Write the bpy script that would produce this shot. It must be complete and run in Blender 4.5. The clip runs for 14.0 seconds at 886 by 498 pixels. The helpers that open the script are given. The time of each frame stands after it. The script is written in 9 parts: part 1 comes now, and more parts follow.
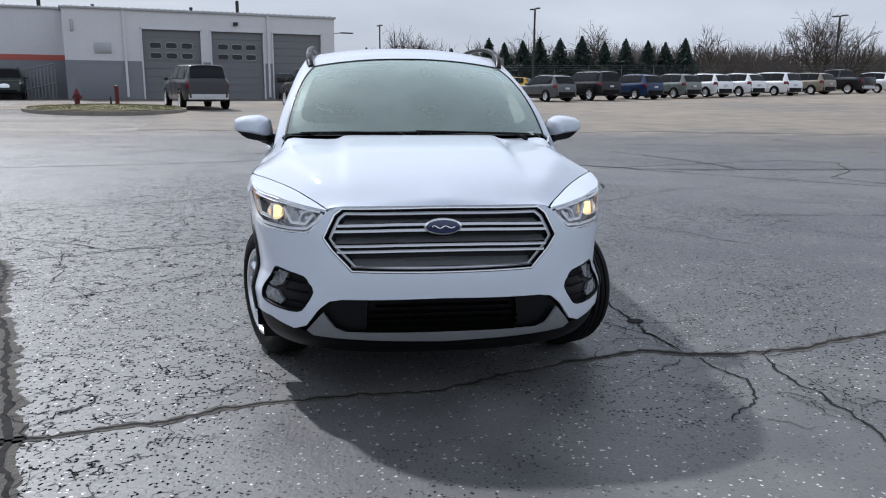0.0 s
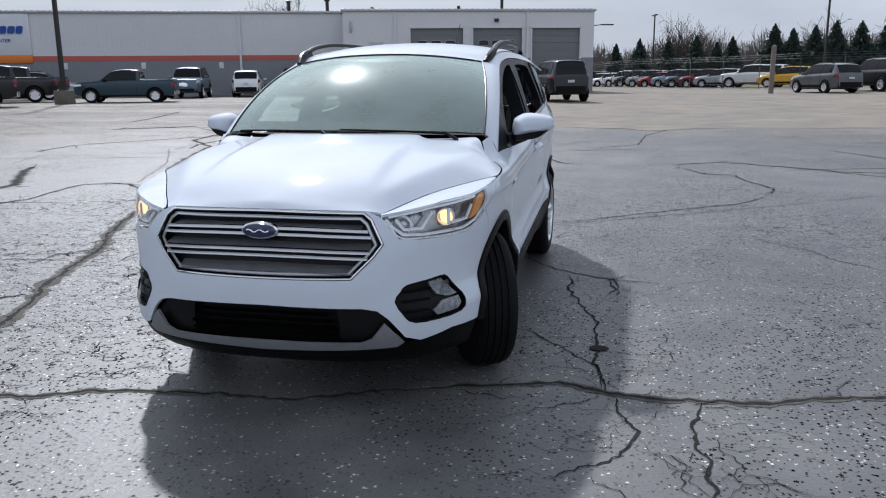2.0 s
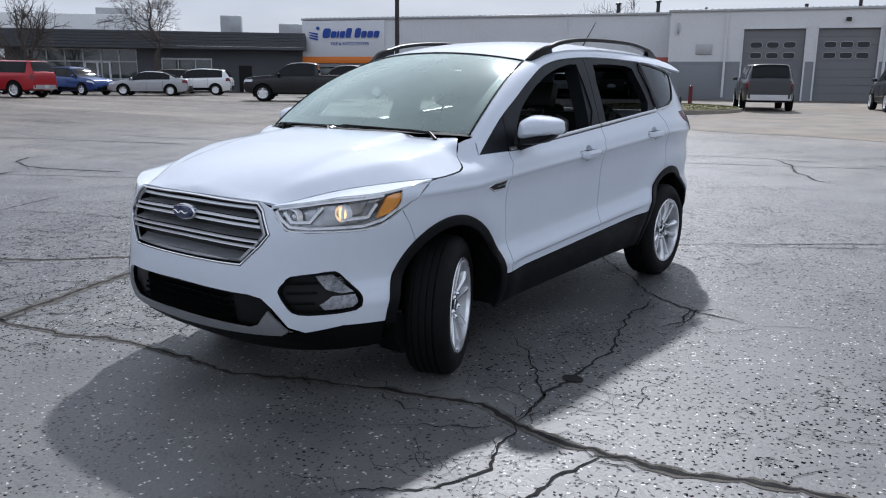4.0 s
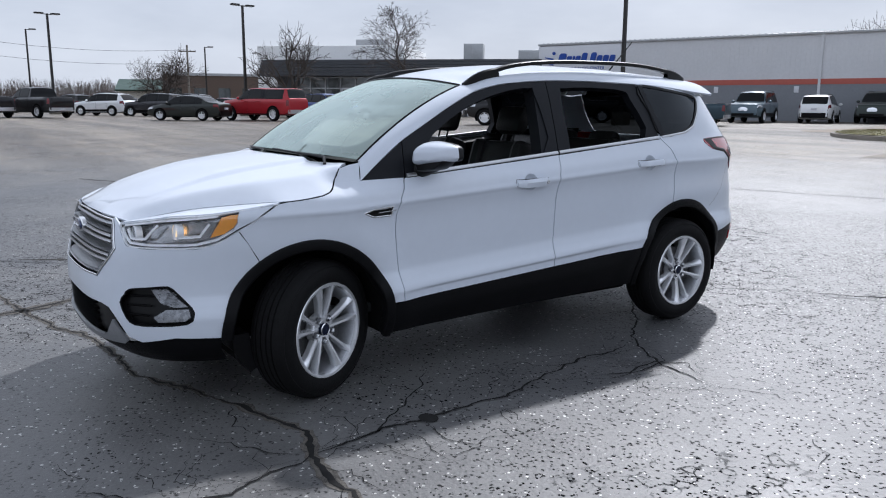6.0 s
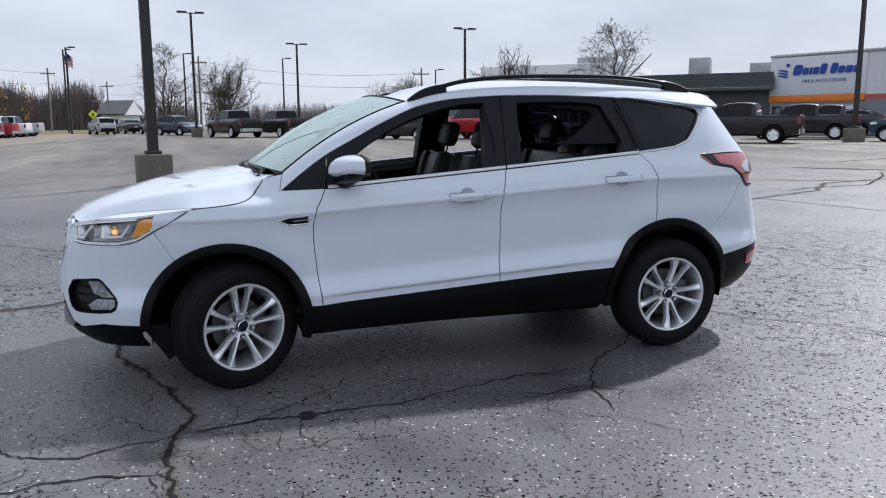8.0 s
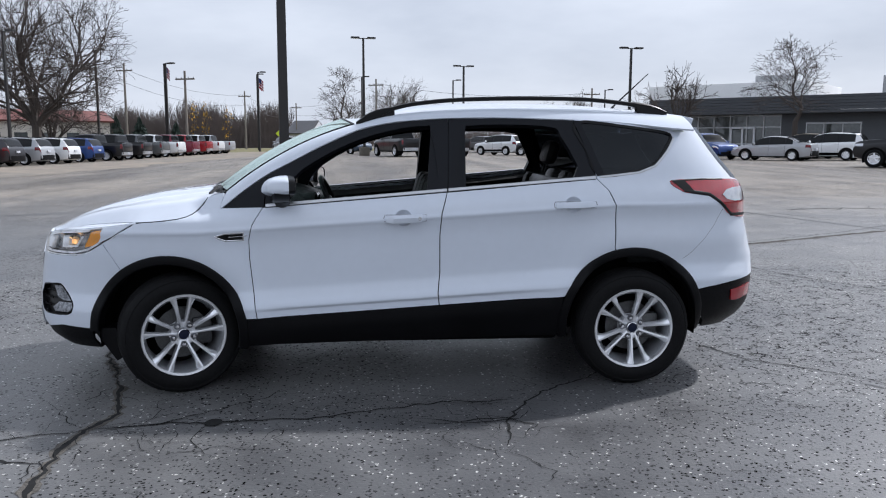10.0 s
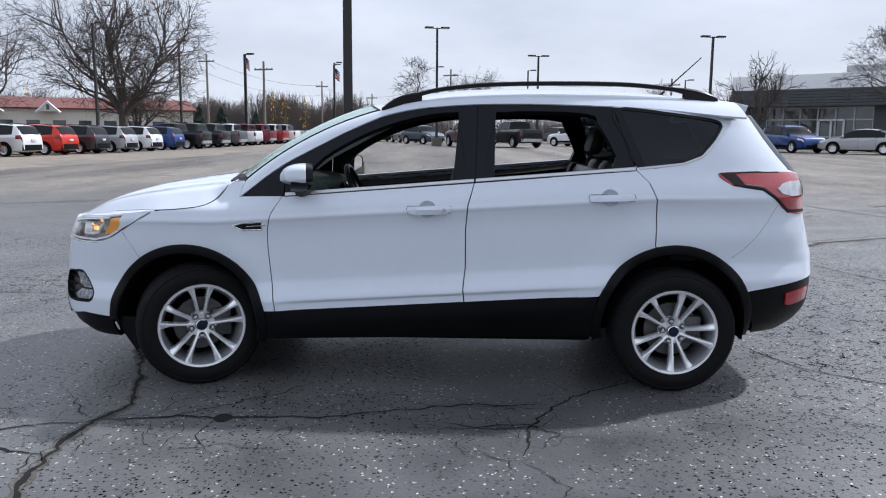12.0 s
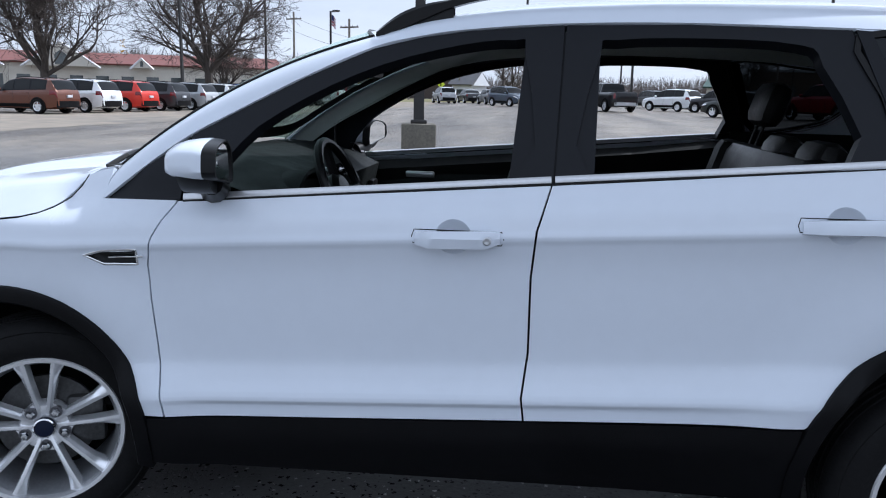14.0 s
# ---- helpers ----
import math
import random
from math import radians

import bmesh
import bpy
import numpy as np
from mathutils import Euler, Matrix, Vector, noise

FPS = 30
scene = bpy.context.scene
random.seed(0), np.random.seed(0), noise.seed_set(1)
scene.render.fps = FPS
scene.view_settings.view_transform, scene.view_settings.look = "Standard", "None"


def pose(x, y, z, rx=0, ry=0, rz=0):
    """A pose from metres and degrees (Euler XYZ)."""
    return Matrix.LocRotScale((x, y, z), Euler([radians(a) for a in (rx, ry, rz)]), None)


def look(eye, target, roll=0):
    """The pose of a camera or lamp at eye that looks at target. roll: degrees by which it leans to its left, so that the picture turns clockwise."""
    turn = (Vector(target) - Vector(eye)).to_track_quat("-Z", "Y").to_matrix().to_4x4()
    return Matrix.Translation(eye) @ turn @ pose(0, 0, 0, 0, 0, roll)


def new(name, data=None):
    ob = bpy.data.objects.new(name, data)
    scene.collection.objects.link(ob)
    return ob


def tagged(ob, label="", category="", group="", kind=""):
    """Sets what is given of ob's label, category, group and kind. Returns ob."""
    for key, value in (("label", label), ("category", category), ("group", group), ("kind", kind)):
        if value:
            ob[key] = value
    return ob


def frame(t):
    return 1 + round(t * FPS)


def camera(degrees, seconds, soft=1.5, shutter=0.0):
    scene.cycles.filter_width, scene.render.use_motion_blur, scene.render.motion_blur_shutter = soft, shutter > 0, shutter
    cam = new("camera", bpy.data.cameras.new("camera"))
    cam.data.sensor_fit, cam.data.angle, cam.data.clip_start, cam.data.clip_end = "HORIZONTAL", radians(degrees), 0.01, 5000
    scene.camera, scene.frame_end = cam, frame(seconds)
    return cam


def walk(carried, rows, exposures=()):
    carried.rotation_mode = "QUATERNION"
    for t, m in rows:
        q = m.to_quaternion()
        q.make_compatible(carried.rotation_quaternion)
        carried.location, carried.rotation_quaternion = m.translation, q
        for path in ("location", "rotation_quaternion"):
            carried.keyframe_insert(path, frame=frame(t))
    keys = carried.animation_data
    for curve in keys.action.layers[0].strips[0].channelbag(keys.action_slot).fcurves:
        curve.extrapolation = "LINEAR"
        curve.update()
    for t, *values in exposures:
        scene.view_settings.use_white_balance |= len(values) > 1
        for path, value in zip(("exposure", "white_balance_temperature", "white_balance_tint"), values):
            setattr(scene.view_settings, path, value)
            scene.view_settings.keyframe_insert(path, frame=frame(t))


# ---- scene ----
cam = camera(59.2, 14.0, soft=1.1)
PATH = [
    (0, (-0.429, -5.578, 1.428), (-0.178, -3.637, 1.019), 0.4),
    (0.5, (0.058, -5.542, 1.432), (0.14, -3.588, 1.015), 0.0),
    (1, (0.561, -5.497, 1.453), (0.475, -3.544, 1.034), -0.2),
    (1.5, (1.001, -5.333, 1.45), (0.744, -3.395, 1.027), -0.3),
    (2, (1.474, -5.218, 1.441), (1.033, -3.314, 1.016), -0.5),
    (2.2, (1.646, -5.158, 1.451), (1.127, -3.274, 1.026), -0.4),
    (4.3, (3.318, -4.149, 1.417), (2.042, -2.664, 1.009), 0.4),
    (4.5, (3.463, -4.01, 1.42), (2.134, -2.57, 1.021), 0.3),
    (5, (3.716, -3.632, 1.415), (2.276, -2.301, 1.025), 0.4),
    (5.5, (3.991, -3.271, 1.421), (2.454, -2.047, 1.047), 0.3),
    (6, (4.287, -2.937, 1.435), (2.661, -1.832, 1.071), 0.3),
    (6.5, (4.529, -2.59, 1.416), (2.82, -1.614, 1.063), 0.1),
    (7, (4.779, -2.231, 1.395), (2.998, -1.388, 1.052), -0.1),
    (7.5, (5.002, -1.865, 1.398), (3.161, -1.157, 1.064), -0.2),
    (8, (5.123, -1.482, 1.418), (3.236, -0.902, 1.099), -0.3),
    (8.5, (5.3, -1.095, 1.432), (3.377, -0.634, 1.132), -0.1),
    (8.7, (5.332, -0.965, 1.434), (3.398, -0.551, 1.141), 0.1),
    (10.8, (5.393, 0.108, 1.428), (3.412, 0.151, 1.155), 0.1),
    (11, (5.4, 0.115, 1.431), (3.42, 0.141, 1.154), 0.2),
    (11.5, (5.375, 0.134, 1.43), (3.395, 0.124, 1.145), 0.1),
    (12, (5.138, 0.138, 1.413), (3.16, 0.098, 1.121), 0.5),
    (12.5, (4.633, 0.137, 1.426), (2.657, 0.063, 1.125), 0.8),
    (13, (4.083, 0.217, 1.416), (2.112, 0.098, 1.097), 1.1),
    (13.5, (3.494, 0.177, 1.403), (1.533, 0.0, 1.052), 1.4),
    (14, (2.951, 0.202, 1.38), (1.005, -0.05, 0.991), 1.3),
]
LIFT = Vector((0, 0, 0.02))
walk(cam, [(t, look(Vector(eye) + LIFT, Vector(target) + LIFT, roll)) for t, eye, target, roll in PATH], [(0, 0.17, 5770, 11), (1.5, 0.13, 5760, 11), (5, 0.26, 5760, 12), (8.5, 0.37, 5830, 12), (12, 0.46, 5780, 12), (14, 0.60, 5520, 11)])


TAU = 2 * math.pi


# ---- sky, sun, exposure ----
SUN_AZ, SUN_EL = 121.0, 44.5   # degrees: azimuth counted from +x towards +y, and height
sun_way = Vector((math.cos(radians(SUN_AZ)) * math.cos(radians(SUN_EL)), math.sin(radians(SUN_AZ)) * math.cos(radians(SUN_EL)), math.sin(radians(SUN_EL))))
scene.view_settings.exposure = 0.0


def make_world():
    w = bpy.data.worlds.new("sky")
    scene.world = w
    w.use_nodes = True
    nt = w.node_tree
    nt.nodes.clear()
    N, L = nt.nodes.new, nt.links.new
    sky = N("ShaderNodeTexSky")
    sky.sky_type, sky.sun_disc = "NISHITA", False
    sky.sun_elevation, sky.sun_rotation = radians(SUN_EL), radians(90 - SUN_AZ)
    sky.air_density, sky.dust_density = 1.0, 3.0
    dim = N("ShaderNodeMix")
    dim.data_type, dim.blend_type = "RGBA", "MULTIPLY"
    dim.inputs[0].default_value = 1.0
    dim.inputs[7].default_value = (0.1, 0.1, 0.1, 1)
    L(sky.outputs[0], dim.inputs[6])
    co = N("ShaderNodeTexCoord")
    mp = N("ShaderNodeMapping")
    mp.inputs["Scale"].default_value = (1.0, 1.0, 3.2)
    L(co.outputs["Generated"], mp.inputs[0])
    no = N("ShaderNodeTexNoise")
    no.inputs["Scale"].default_value, no.inputs["Detail"].default_value, no.inputs["Roughness"].default_value = 2.2, 6, 0.55
    L(mp.outputs[0], no.inputs["Vector"])
    ramp = N("ShaderNodeValToRGB")
    e = ramp.color_ramp.elements
    e[0].position, e[0].color = 0.32, (0.60, 0.625, 0.665, 1)
    e[1].position, e[1].color = 0.68, (0.86, 0.872, 0.885, 1)
    L(no.outputs[0], ramp.inputs[0])
    mix = N("ShaderNodeMix")
    mix.data_type = "RGBA"
    mix.inputs[0].default_value = 0.88
    L(dim.outputs[2], mix.inputs[6])
    L(ramp.outputs[0], mix.inputs[7])
    # the cloud veil is brightest at middle height and thins towards the zenith
    sep, up = N("ShaderNodeSeparateXYZ"), N("ShaderNodeMapRange")
    L(co.outputs["Generated"], sep.inputs[0])
    L(sep.outputs["Z"], up.inputs[0])
    up.interpolation_type = "SMOOTHSTEP"
    up.inputs[1].default_value, up.inputs[2].default_value = 0.16, 0.50
    up.inputs[3].default_value, up.inputs[4].default_value = SKY, SKY * 1.48
    thin = N("ShaderNodeMapRange")
    thin.interpolation_type = "SMOOTHSTEP"
    thin.inputs[1].default_value, thin.inputs[2].default_value, thin.inputs[3].default_value, thin.inputs[4].default_value = 0.50, 1.0, 1.0, 0.38
    L(sep.outputs["Z"], thin.inputs[0])
    power = N("ShaderNodeMath")
    power.operation = "MULTIPLY"
    L(up.outputs[0], power.inputs[0])
    L(thin.outputs[0], power.inputs[1])
    bg = N("ShaderNodeBackground")
    L(power.outputs[0], bg.inputs[1])
    L(mix.outputs[2], bg.inputs[0])
    out = N("ShaderNodeOutputWorld")
    L(bg.outputs[0], out.inputs[0])


SKY = 0.78
make_world()
sun_data = bpy.data.lights.new("sun", "SUN")
sun_data.energy, sun_data.angle, sun_data.color = 3.0, radians(2.0), (1.0, 0.95, 0.88)
sun = new("sun", sun_data)
sun.matrix_world = look(sun_way * 60, (0, 0, 0))


# ---- materials ----
MATS = {}


def mat(name, color, rough=0.5, metal=0.0, coat=0.0, var=0.0, scale=6.0, bump=0.0, bump_scale=60.0, spec=0.5, trans=0.0, ior=1.45,
        emit=0.0, wear=None, island=0.0, aniso=0.0):
    """A procedural surface: base colour with two scales of variation, roughness, and fine relief."""
    if name in MATS:
        return MATS[name]
    m = bpy.data.materials.new(name)
    MATS[name] = m
    m.use_nodes = True
    nt = m.node_tree
    b = nt.nodes["Principled BSDF"]
    N, L = nt.nodes.new, nt.links.new
    b.inputs["Base Color"].default_value = (*color, 1)
    b.inputs["Roughness"].default_value, b.inputs["Metallic"].default_value = rough, metal
    b.inputs["Coat Weight"].default_value, b.inputs["Coat Roughness"].default_value = coat, 0.04
    b.inputs["Specular IOR Level"].default_value, b.inputs["IOR"].default_value = spec, ior
    b.inputs["Transmission Weight"].default_value = trans
    if emit:
        b.inputs["Emission Color"].default_value = (*color, 1)
        b.inputs["Emission Strength"].default_value = emit
    co = N("ShaderNodeTexCoord")
    if var:
        n1, n2 = N("ShaderNodeTexNoise"), N("ShaderNodeTexNoise")
        for n, s in ((n1, scale), (n2, scale * 9)):
            n.inputs["Scale"].default_value, n.inputs["Detail"].default_value = s, 5
            L(co.outputs["Object"], n.inputs["Vector"])
        add = N("ShaderNodeMath")
        L(n1.outputs[0], add.inputs[0])
        L(n2.outputs[0], add.inputs[1])
        r = N("ShaderNodeValToRGB")
        r.color_ramp.elements[0].position, r.color_ramp.elements[1].position = 0.35, 0.65
        half = N("ShaderNodeMath")
        half.operation = "MULTIPLY"
        half.inputs[1].default_value = 0.5
        L(add.outputs[0], half.inputs[0])
        L(half.outputs[0], r.inputs[0])
        lo = wear or [c * (1 - var) for c in color]
        r.color_ramp.elements[0].color = (*lo, 1)
        r.color_ramp.elements[1].color = (*[min(1, c * (1 + var * 0.6)) for c in color], 1)
        src = r.outputs[0]
        if island:
            info, hsv, mul = N("ShaderNodeObjectInfo"), N("ShaderNodeHueSaturation"), N("ShaderNodeMapRange")
            mul.inputs[3].default_value, mul.inputs[4].default_value = 1 - island, 1 + island
            L(info.outputs["Random"], mul.inputs[0])
            L(mul.outputs[0], hsv.inputs["Value"])
            L(src, hsv.inputs["Color"])
            src = hsv.outputs[0]
        L(src, b.inputs["Base Color"])
        mr = N("ShaderNodeMapRange")
        mr.inputs[1].default_value, mr.inputs[2].default_value = 0.3, 0.7
        mr.inputs[3].default_value, mr.inputs[4].default_value = max(0.02, rough * 0.85), min(1, rough * 1.15)
        L(n1.outputs[0], mr.inputs[0])
        L(mr.outputs[0], b.inputs["Roughness"])
    if bump:
        n3, bp = N("ShaderNodeTexNoise"), N("ShaderNodeBump")
        n3.inputs["Scale"].default_value, n3.inputs["Detail"].default_value = bump_scale, 4
        L(co.outputs["Object"], n3.inputs["Vector"])
        bp.inputs["Strength"].default_value, bp.inputs["Distance"].default_value = bump, 0.01
        L(n3.outputs[0], bp.inputs["Height"])
        L(bp.outputs[0], b.inputs["Normal"])
    return m


def paint(name, color, metal=0.0):
    return mat(name, color, rough=0.35, metal=metal, coat=0.55, spec=0.35, var=0.05, scale=1.2)


def asphalt():
    """Old sealed asphalt: dark sealer, pale stones showing through, smooth damp-looking patches, fine relief."""
    m = bpy.data.materials.new("old asphalt")
    m.use_nodes = True
    nt = m.node_tree
    b = nt.nodes["Principled BSDF"]
    N, L = nt.nodes.new, nt.links.new
    geo = N("ShaderNodeNewGeometry")

    def noise_tex(scale, detail=4, rough=0.55):
        n = N("ShaderNodeTexNoise")
        n.inputs["Scale"].default_value, n.inputs["Detail"].default_value, n.inputs["Roughness"].default_value = scale, detail, rough
        L(geo.outputs["Position"], n.inputs["Vector"])
        return n

    def ramp(src, p0, c0, p1, c1):
        r = N("ShaderNodeValToRGB")
        r.color_ramp.elements[0].position, r.color_ramp.elements[0].color = p0, (*c0, 1)
        r.color_ramp.elements[1].position, r.color_ramp.elements[1].color = p1, (*c1, 1)
        L(src, r.inputs[0])
        return r

    def voronoi(scale):
        v, c = N("ShaderNodeTexVoronoi"), N("ShaderNodeSeparateColor")
        v.inputs["Scale"].default_value = scale
        L(wob.outputs[2], v.inputs["Vector"])
        L(v.outputs["Color"], c.inputs[0])
        return v, c

    def both(a, b, op="MULTIPLY"):
        n = N("ShaderNodeMath")
        n.operation = op
        for k, q in enumerate((a, b)):
            if isinstance(q, float):
                n.inputs[k].default_value = q
            else:
                L(q, n.inputs[k])
        return n.outputs[0]

    def blend(fac, a, b, how="MIX"):
        n = N("ShaderNodeMix")
        n.data_type, n.blend_type = "RGBA", how
        for k, q in ((0, fac), (6, a), (7, b)):
            if isinstance(q, (float, tuple)):
                n.inputs[k].default_value = q
            else:
                L(q, n.inputs[k])
        return n.outputs[2]

    big, mid, fine = noise_tex(0.16, 5), noise_tex(1.7, 6), noise_tex(60, 4, 0.65)
    patch = noise_tex(0.55, 5, 0.6)
    shake = noise_tex(75, 3)
    wob = N("ShaderNodeMix")
    wob.data_type, wob.blend_type = "RGBA", "LINEAR_LIGHT"
    wob.inputs[0].default_value = 0.013
    L(geo.outputs["Position"], wob.inputs[6])
    L(shake.outputs["Color"], wob.inputs[7])
    base = ramp(big.outputs[0], 0.36, (0.066, 0.067, 0.071), 0.66, (0.126, 0.125, 0.123))
    # the older, bleached surface away from the newer patch on which the car stands
    span = N("ShaderNodeVectorMath")
    span.operation = "LENGTH"
    L(geo.outputs["Position"], span.inputs[0])
    far = both(both(span.outputs["Value"], 0.025), both(big.outputs[0], 0.35), "ADD")
    age = ramp(far, 0.38, (0, 0, 0), 0.66, (0.9, 0.9, 0.9)).outputs[0]
    worn = blend(age, base.outputs[0], (0.225, 0.199, 0.168, 1))
    # long dark and pale streaks on the old surface
    streak = N("ShaderNodeTexNoise")
    turn = N("ShaderNodeMapping")
    turn.inputs["Rotation"].default_value, turn.inputs["Scale"].default_value = (0, 0, 0.36), (0.05, 0.42, 1.0)
    L(geo.outputs["Position"], turn.inputs[0])
    L(turn.outputs[0], streak.inputs["Vector"])
    streak.inputs["Scale"].default_value, streak.inputs["Detail"].default_value, streak.inputs["Roughness"].default_value = 1.0, 7, 0.6
    band = ramp(streak.outputs[0], 0.38, (0.50, 0.50, 0.52), 0.62, (1.25, 1.24, 1.22)).outputs[0]
    worn = blend(age, worn, blend(1.0, worn, band, "MULTIPLY"))
    blot = ramp(mid.outputs[0], 0.36, (0.72, 0.72, 0.73), 0.64, (1.2, 1.2, 1.19))
    col = blend(1.0, worn, blot.outputs[0], "MULTIPLY")
    col = blend(0.38, col, ramp(fine.outputs[0], 0.3, (0.55, 0.55, 0.55), 0.7, (1.4, 1.4, 1.4)).outputs[0], "MULTIPLY")
    # dark pits where stones have come out
    pv, pc = voronoi(46)
    size = both(pv.outputs["Distance"], both(pc.outputs[1], 0.26), "ADD")
    pit = both(ramp(size, 0.37, (1, 1, 1), 0.44, (0, 0, 0)).outputs[0], ramp(pc.outputs[0], 0.36, (0, 0, 0), 0.40, (1, 1, 1)).outputs[0])
    # the older half of the lot, beyond the newer patch, is pitted most
    where, older, behind = N("ShaderNodeSeparateXYZ"), N("ShaderNodeMapRange"), N("ShaderNodeMapRange")
    L(geo.outputs["Position"], where.inputs[0])
    L(where.outputs["X"], older.inputs[0])
    L(where.outputs["Y"], behind.inputs[0])
    for mr, lo, hi, top in ((older, -0.1, -1.4, 0.22), (behind, 1.0, 2.4, 0.17)):
        mr.inputs[1].default_value, mr.inputs[2].default_value, mr.inputs[3].default_value, mr.inputs[4].default_value = lo, hi, 0.0, top
    near = ramp(both(span.outputs["Value"], 0.05), 0.18, (1, 1, 1), 0.38, (0, 0, 0)).outputs[0]
    rough_area = both(patch.outputs[0], both(both(older.outputs[0], behind.outputs[0], "ADD"), near), "ADD")
    # short crooked hairline splits between the pits
    net = N("ShaderNodeTexVoronoi")
    net.feature = "DISTANCE_TO_EDGE"
    net.inputs["Scale"].default_value = 15
    L(wob.outputs[2], net.inputs["Vector"])
    split = both(ramp(net.outputs["Distance"], 0.028, (1, 1, 1), 0.060, (0, 0, 0)).outputs[0], ramp(noise_tex(8, 3).outputs[0], 0.52, (0, 0, 0), 0.57, (1, 1, 1)).outputs[0])
    split = both(split, ramp(rough_area, 0.58, (0, 0, 0), 0.74, (1, 1, 1)).outputs[0])
    pit = both(both(pit, ramp(rough_area, 0.40, (0.12, 0.12, 0.12), 0.58, (1, 1, 1)).outputs[0]), split, "MAXIMUM")
    col = blend(pit, col, (0.010, 0.010, 0.011, 1))
    # pale stones worn bare
    sv, sc = voronoi(58)
    stone = both(ramp(sv.outputs["Distance"], 0.30, (1, 1, 1), 0.40, (0, 0, 0)).outputs[0], ramp(sc.outputs[1], 0.926, (0, 0, 0), 0.934, (1, 1, 1)).outputs[0])
    stone = both(stone, ramp(mid.outputs[0], 0.36, (0.25, 0.25, 0.25), 0.56, (1, 1, 1)).outputs[0])
    col = blend(stone, col, (0.68, 0.67, 0.64, 1))
    L(col, b.inputs["Base Color"])
    ro = ramp(mid.outputs[0], 0.36, (0.42, 0.42, 0.42), 0.66, (0.56, 0.56, 0.56))
    L(both(ro.outputs[0], both(pit, 0.5), "ADD"), b.inputs["Roughness"])
    L(both(both(0.80, both(age, 0.70), "SUBTRACT"), both(pit, 0.8), "SUBTRACT"), b.inputs["Specular IOR Level"])
    lump = noise_tex(42, 3)
    rel = both(both(both(fine.outputs[0], 0.55), both(lump.outputs[0], 0.6), "ADD"), both(pit, -1.5), "ADD")
    bp = N("ShaderNodeBump")
    bp.inputs["Strength"].default_value, bp.inputs["Distance"].default_value = 1.0, 0.0040
    L(rel, bp.inputs["Height"])
    L(bp.outputs[0], b.inputs["Normal"])
    return m


ASPHALT = asphalt()
WHITE = mat("white car paint", (0.655, 0.700, 0.775), rough=0.6, spec=0.08, coat=0.9, var=0.02, scale=2.0)
TRIM = mat("black grained plastic", (0.003, 0.003, 0.0038), rough=0.45, spec=0.17, var=0.25, scale=5, bump=0.15, bump_scale=400)
FRAME = mat("black window surround", (0.010, 0.011, 0.014), rough=0.4, spec=0.18, var=0.1, scale=6)
GLOSS_BLACK = mat("gloss black", (0.008, 0.008, 0.009), rough=0.12, coat=0.5)
SATIN_BLACK = mat("satin black", (0.005, 0.005, 0.0055), rough=0.38, spec=0.25)
# near-black base puts the shade of wheel wells, gaps and hollows into colour
LINER = mat("near-black shade liner", (0.004, 0.004, 0.004), rough=0.9, spec=0.1)
CHROME = mat("chrome", (0.78, 0.79, 0.80), rough=0.08, metal=1.0)
SATIN_METAL = mat("satin silver", (0.55, 0.56, 0.58), rough=0.33, metal=0.9, var=0.06, scale=9)
RIM_METAL = mat("machined alloy", (0.86, 0.87, 0.89), rough=0.22, metal=0.65, coat=0.3, var=0.08, scale=14)
RIM_SHADE = mat("shaded nut hole grey", (0.14, 0.14, 0.15), rough=0.45, metal=0.6)
RIM_BARREL = mat("brushed alloy barrel", (0.42, 0.43, 0.45), rough=0.35, metal=0.7, var=0.15, scale=10)
RUBBER = mat("tyre rubber", (0.0065, 0.0065, 0.007), rough=0.7, spec=0.18, var=0.35, scale=7, bump=0.25, bump_scale=90)
STEEL = mat("brake steel", (0.10, 0.10, 0.10), rough=0.5, metal=0.8, var=0.3, scale=12)
SEAT = mat("black leather", (0.010, 0.010, 0.010), spec=0.3, rough=0.42, var=0.2, scale=8, bump=0.25, bump_scale=160)
DASH = mat("dark soft plastic", (0.011, 0.013, 0.013), rough=0.6, spec=0.2, var=0.15, scale=9, bump=0.2, bump_scale=300)
HEADLINER = mat("grey headliner", (0.60, 0.64, 0.62), rough=0.95, var=0.06, scale=20)
RED_LENS = mat("red lens", (0.34, 0.009, 0.016), rough=0.12, coat=1.0, var=0.25, scale=30)
CLEAR_LENS = mat("clear lamp lens", (0.50, 0.51, 0.53), rough=0.14, coat=1.0, metal=0.75, var=0.2, scale=26)
DOOR_TRIM = mat("black door lining", (0.014, 0.015, 0.015), rough=0.6, spec=0.25, var=0.2, scale=9)
LAMP_SILVER = mat("lamp reflector silver", (0.87, 0.88, 0.90), rough=0.30, metal=0.1, var=0.12, scale=22)
AMBER = mat("amber lens", (0.85, 0.33, 0.03), rough=0.15, coat=1.0, var=0.15, scale=40)
LAMP_WARM = mat("lit lamp bulb", (1.0, 0.66, 0.30), rough=0.3, emit=1.3)
BLUE_BADGE = mat("blue badge enamel", (0.012, 0.025, 0.085), rough=0.15, coat=1.0)
FOG_LENS = mat("ribbed fog lamp lens", (0.26, 0.27, 0.29), rough=0.28, metal=0.35, coat=0.4, var=0.5, scale=40)
# concrete with the unlit side's shade put into its darker base colour
SHADE_CONCRETE = mat("shade-darkened concrete", (0.150, 0.137, 0.112), rough=0.9, var=0.3, scale=2.2, bump=0.5, bump_scale=30)
CONCRETE = mat("weathered concrete", (0.26, 0.235, 0.20), rough=0.9, var=0.22, scale=1.6, bump=0.5, bump_scale=30)


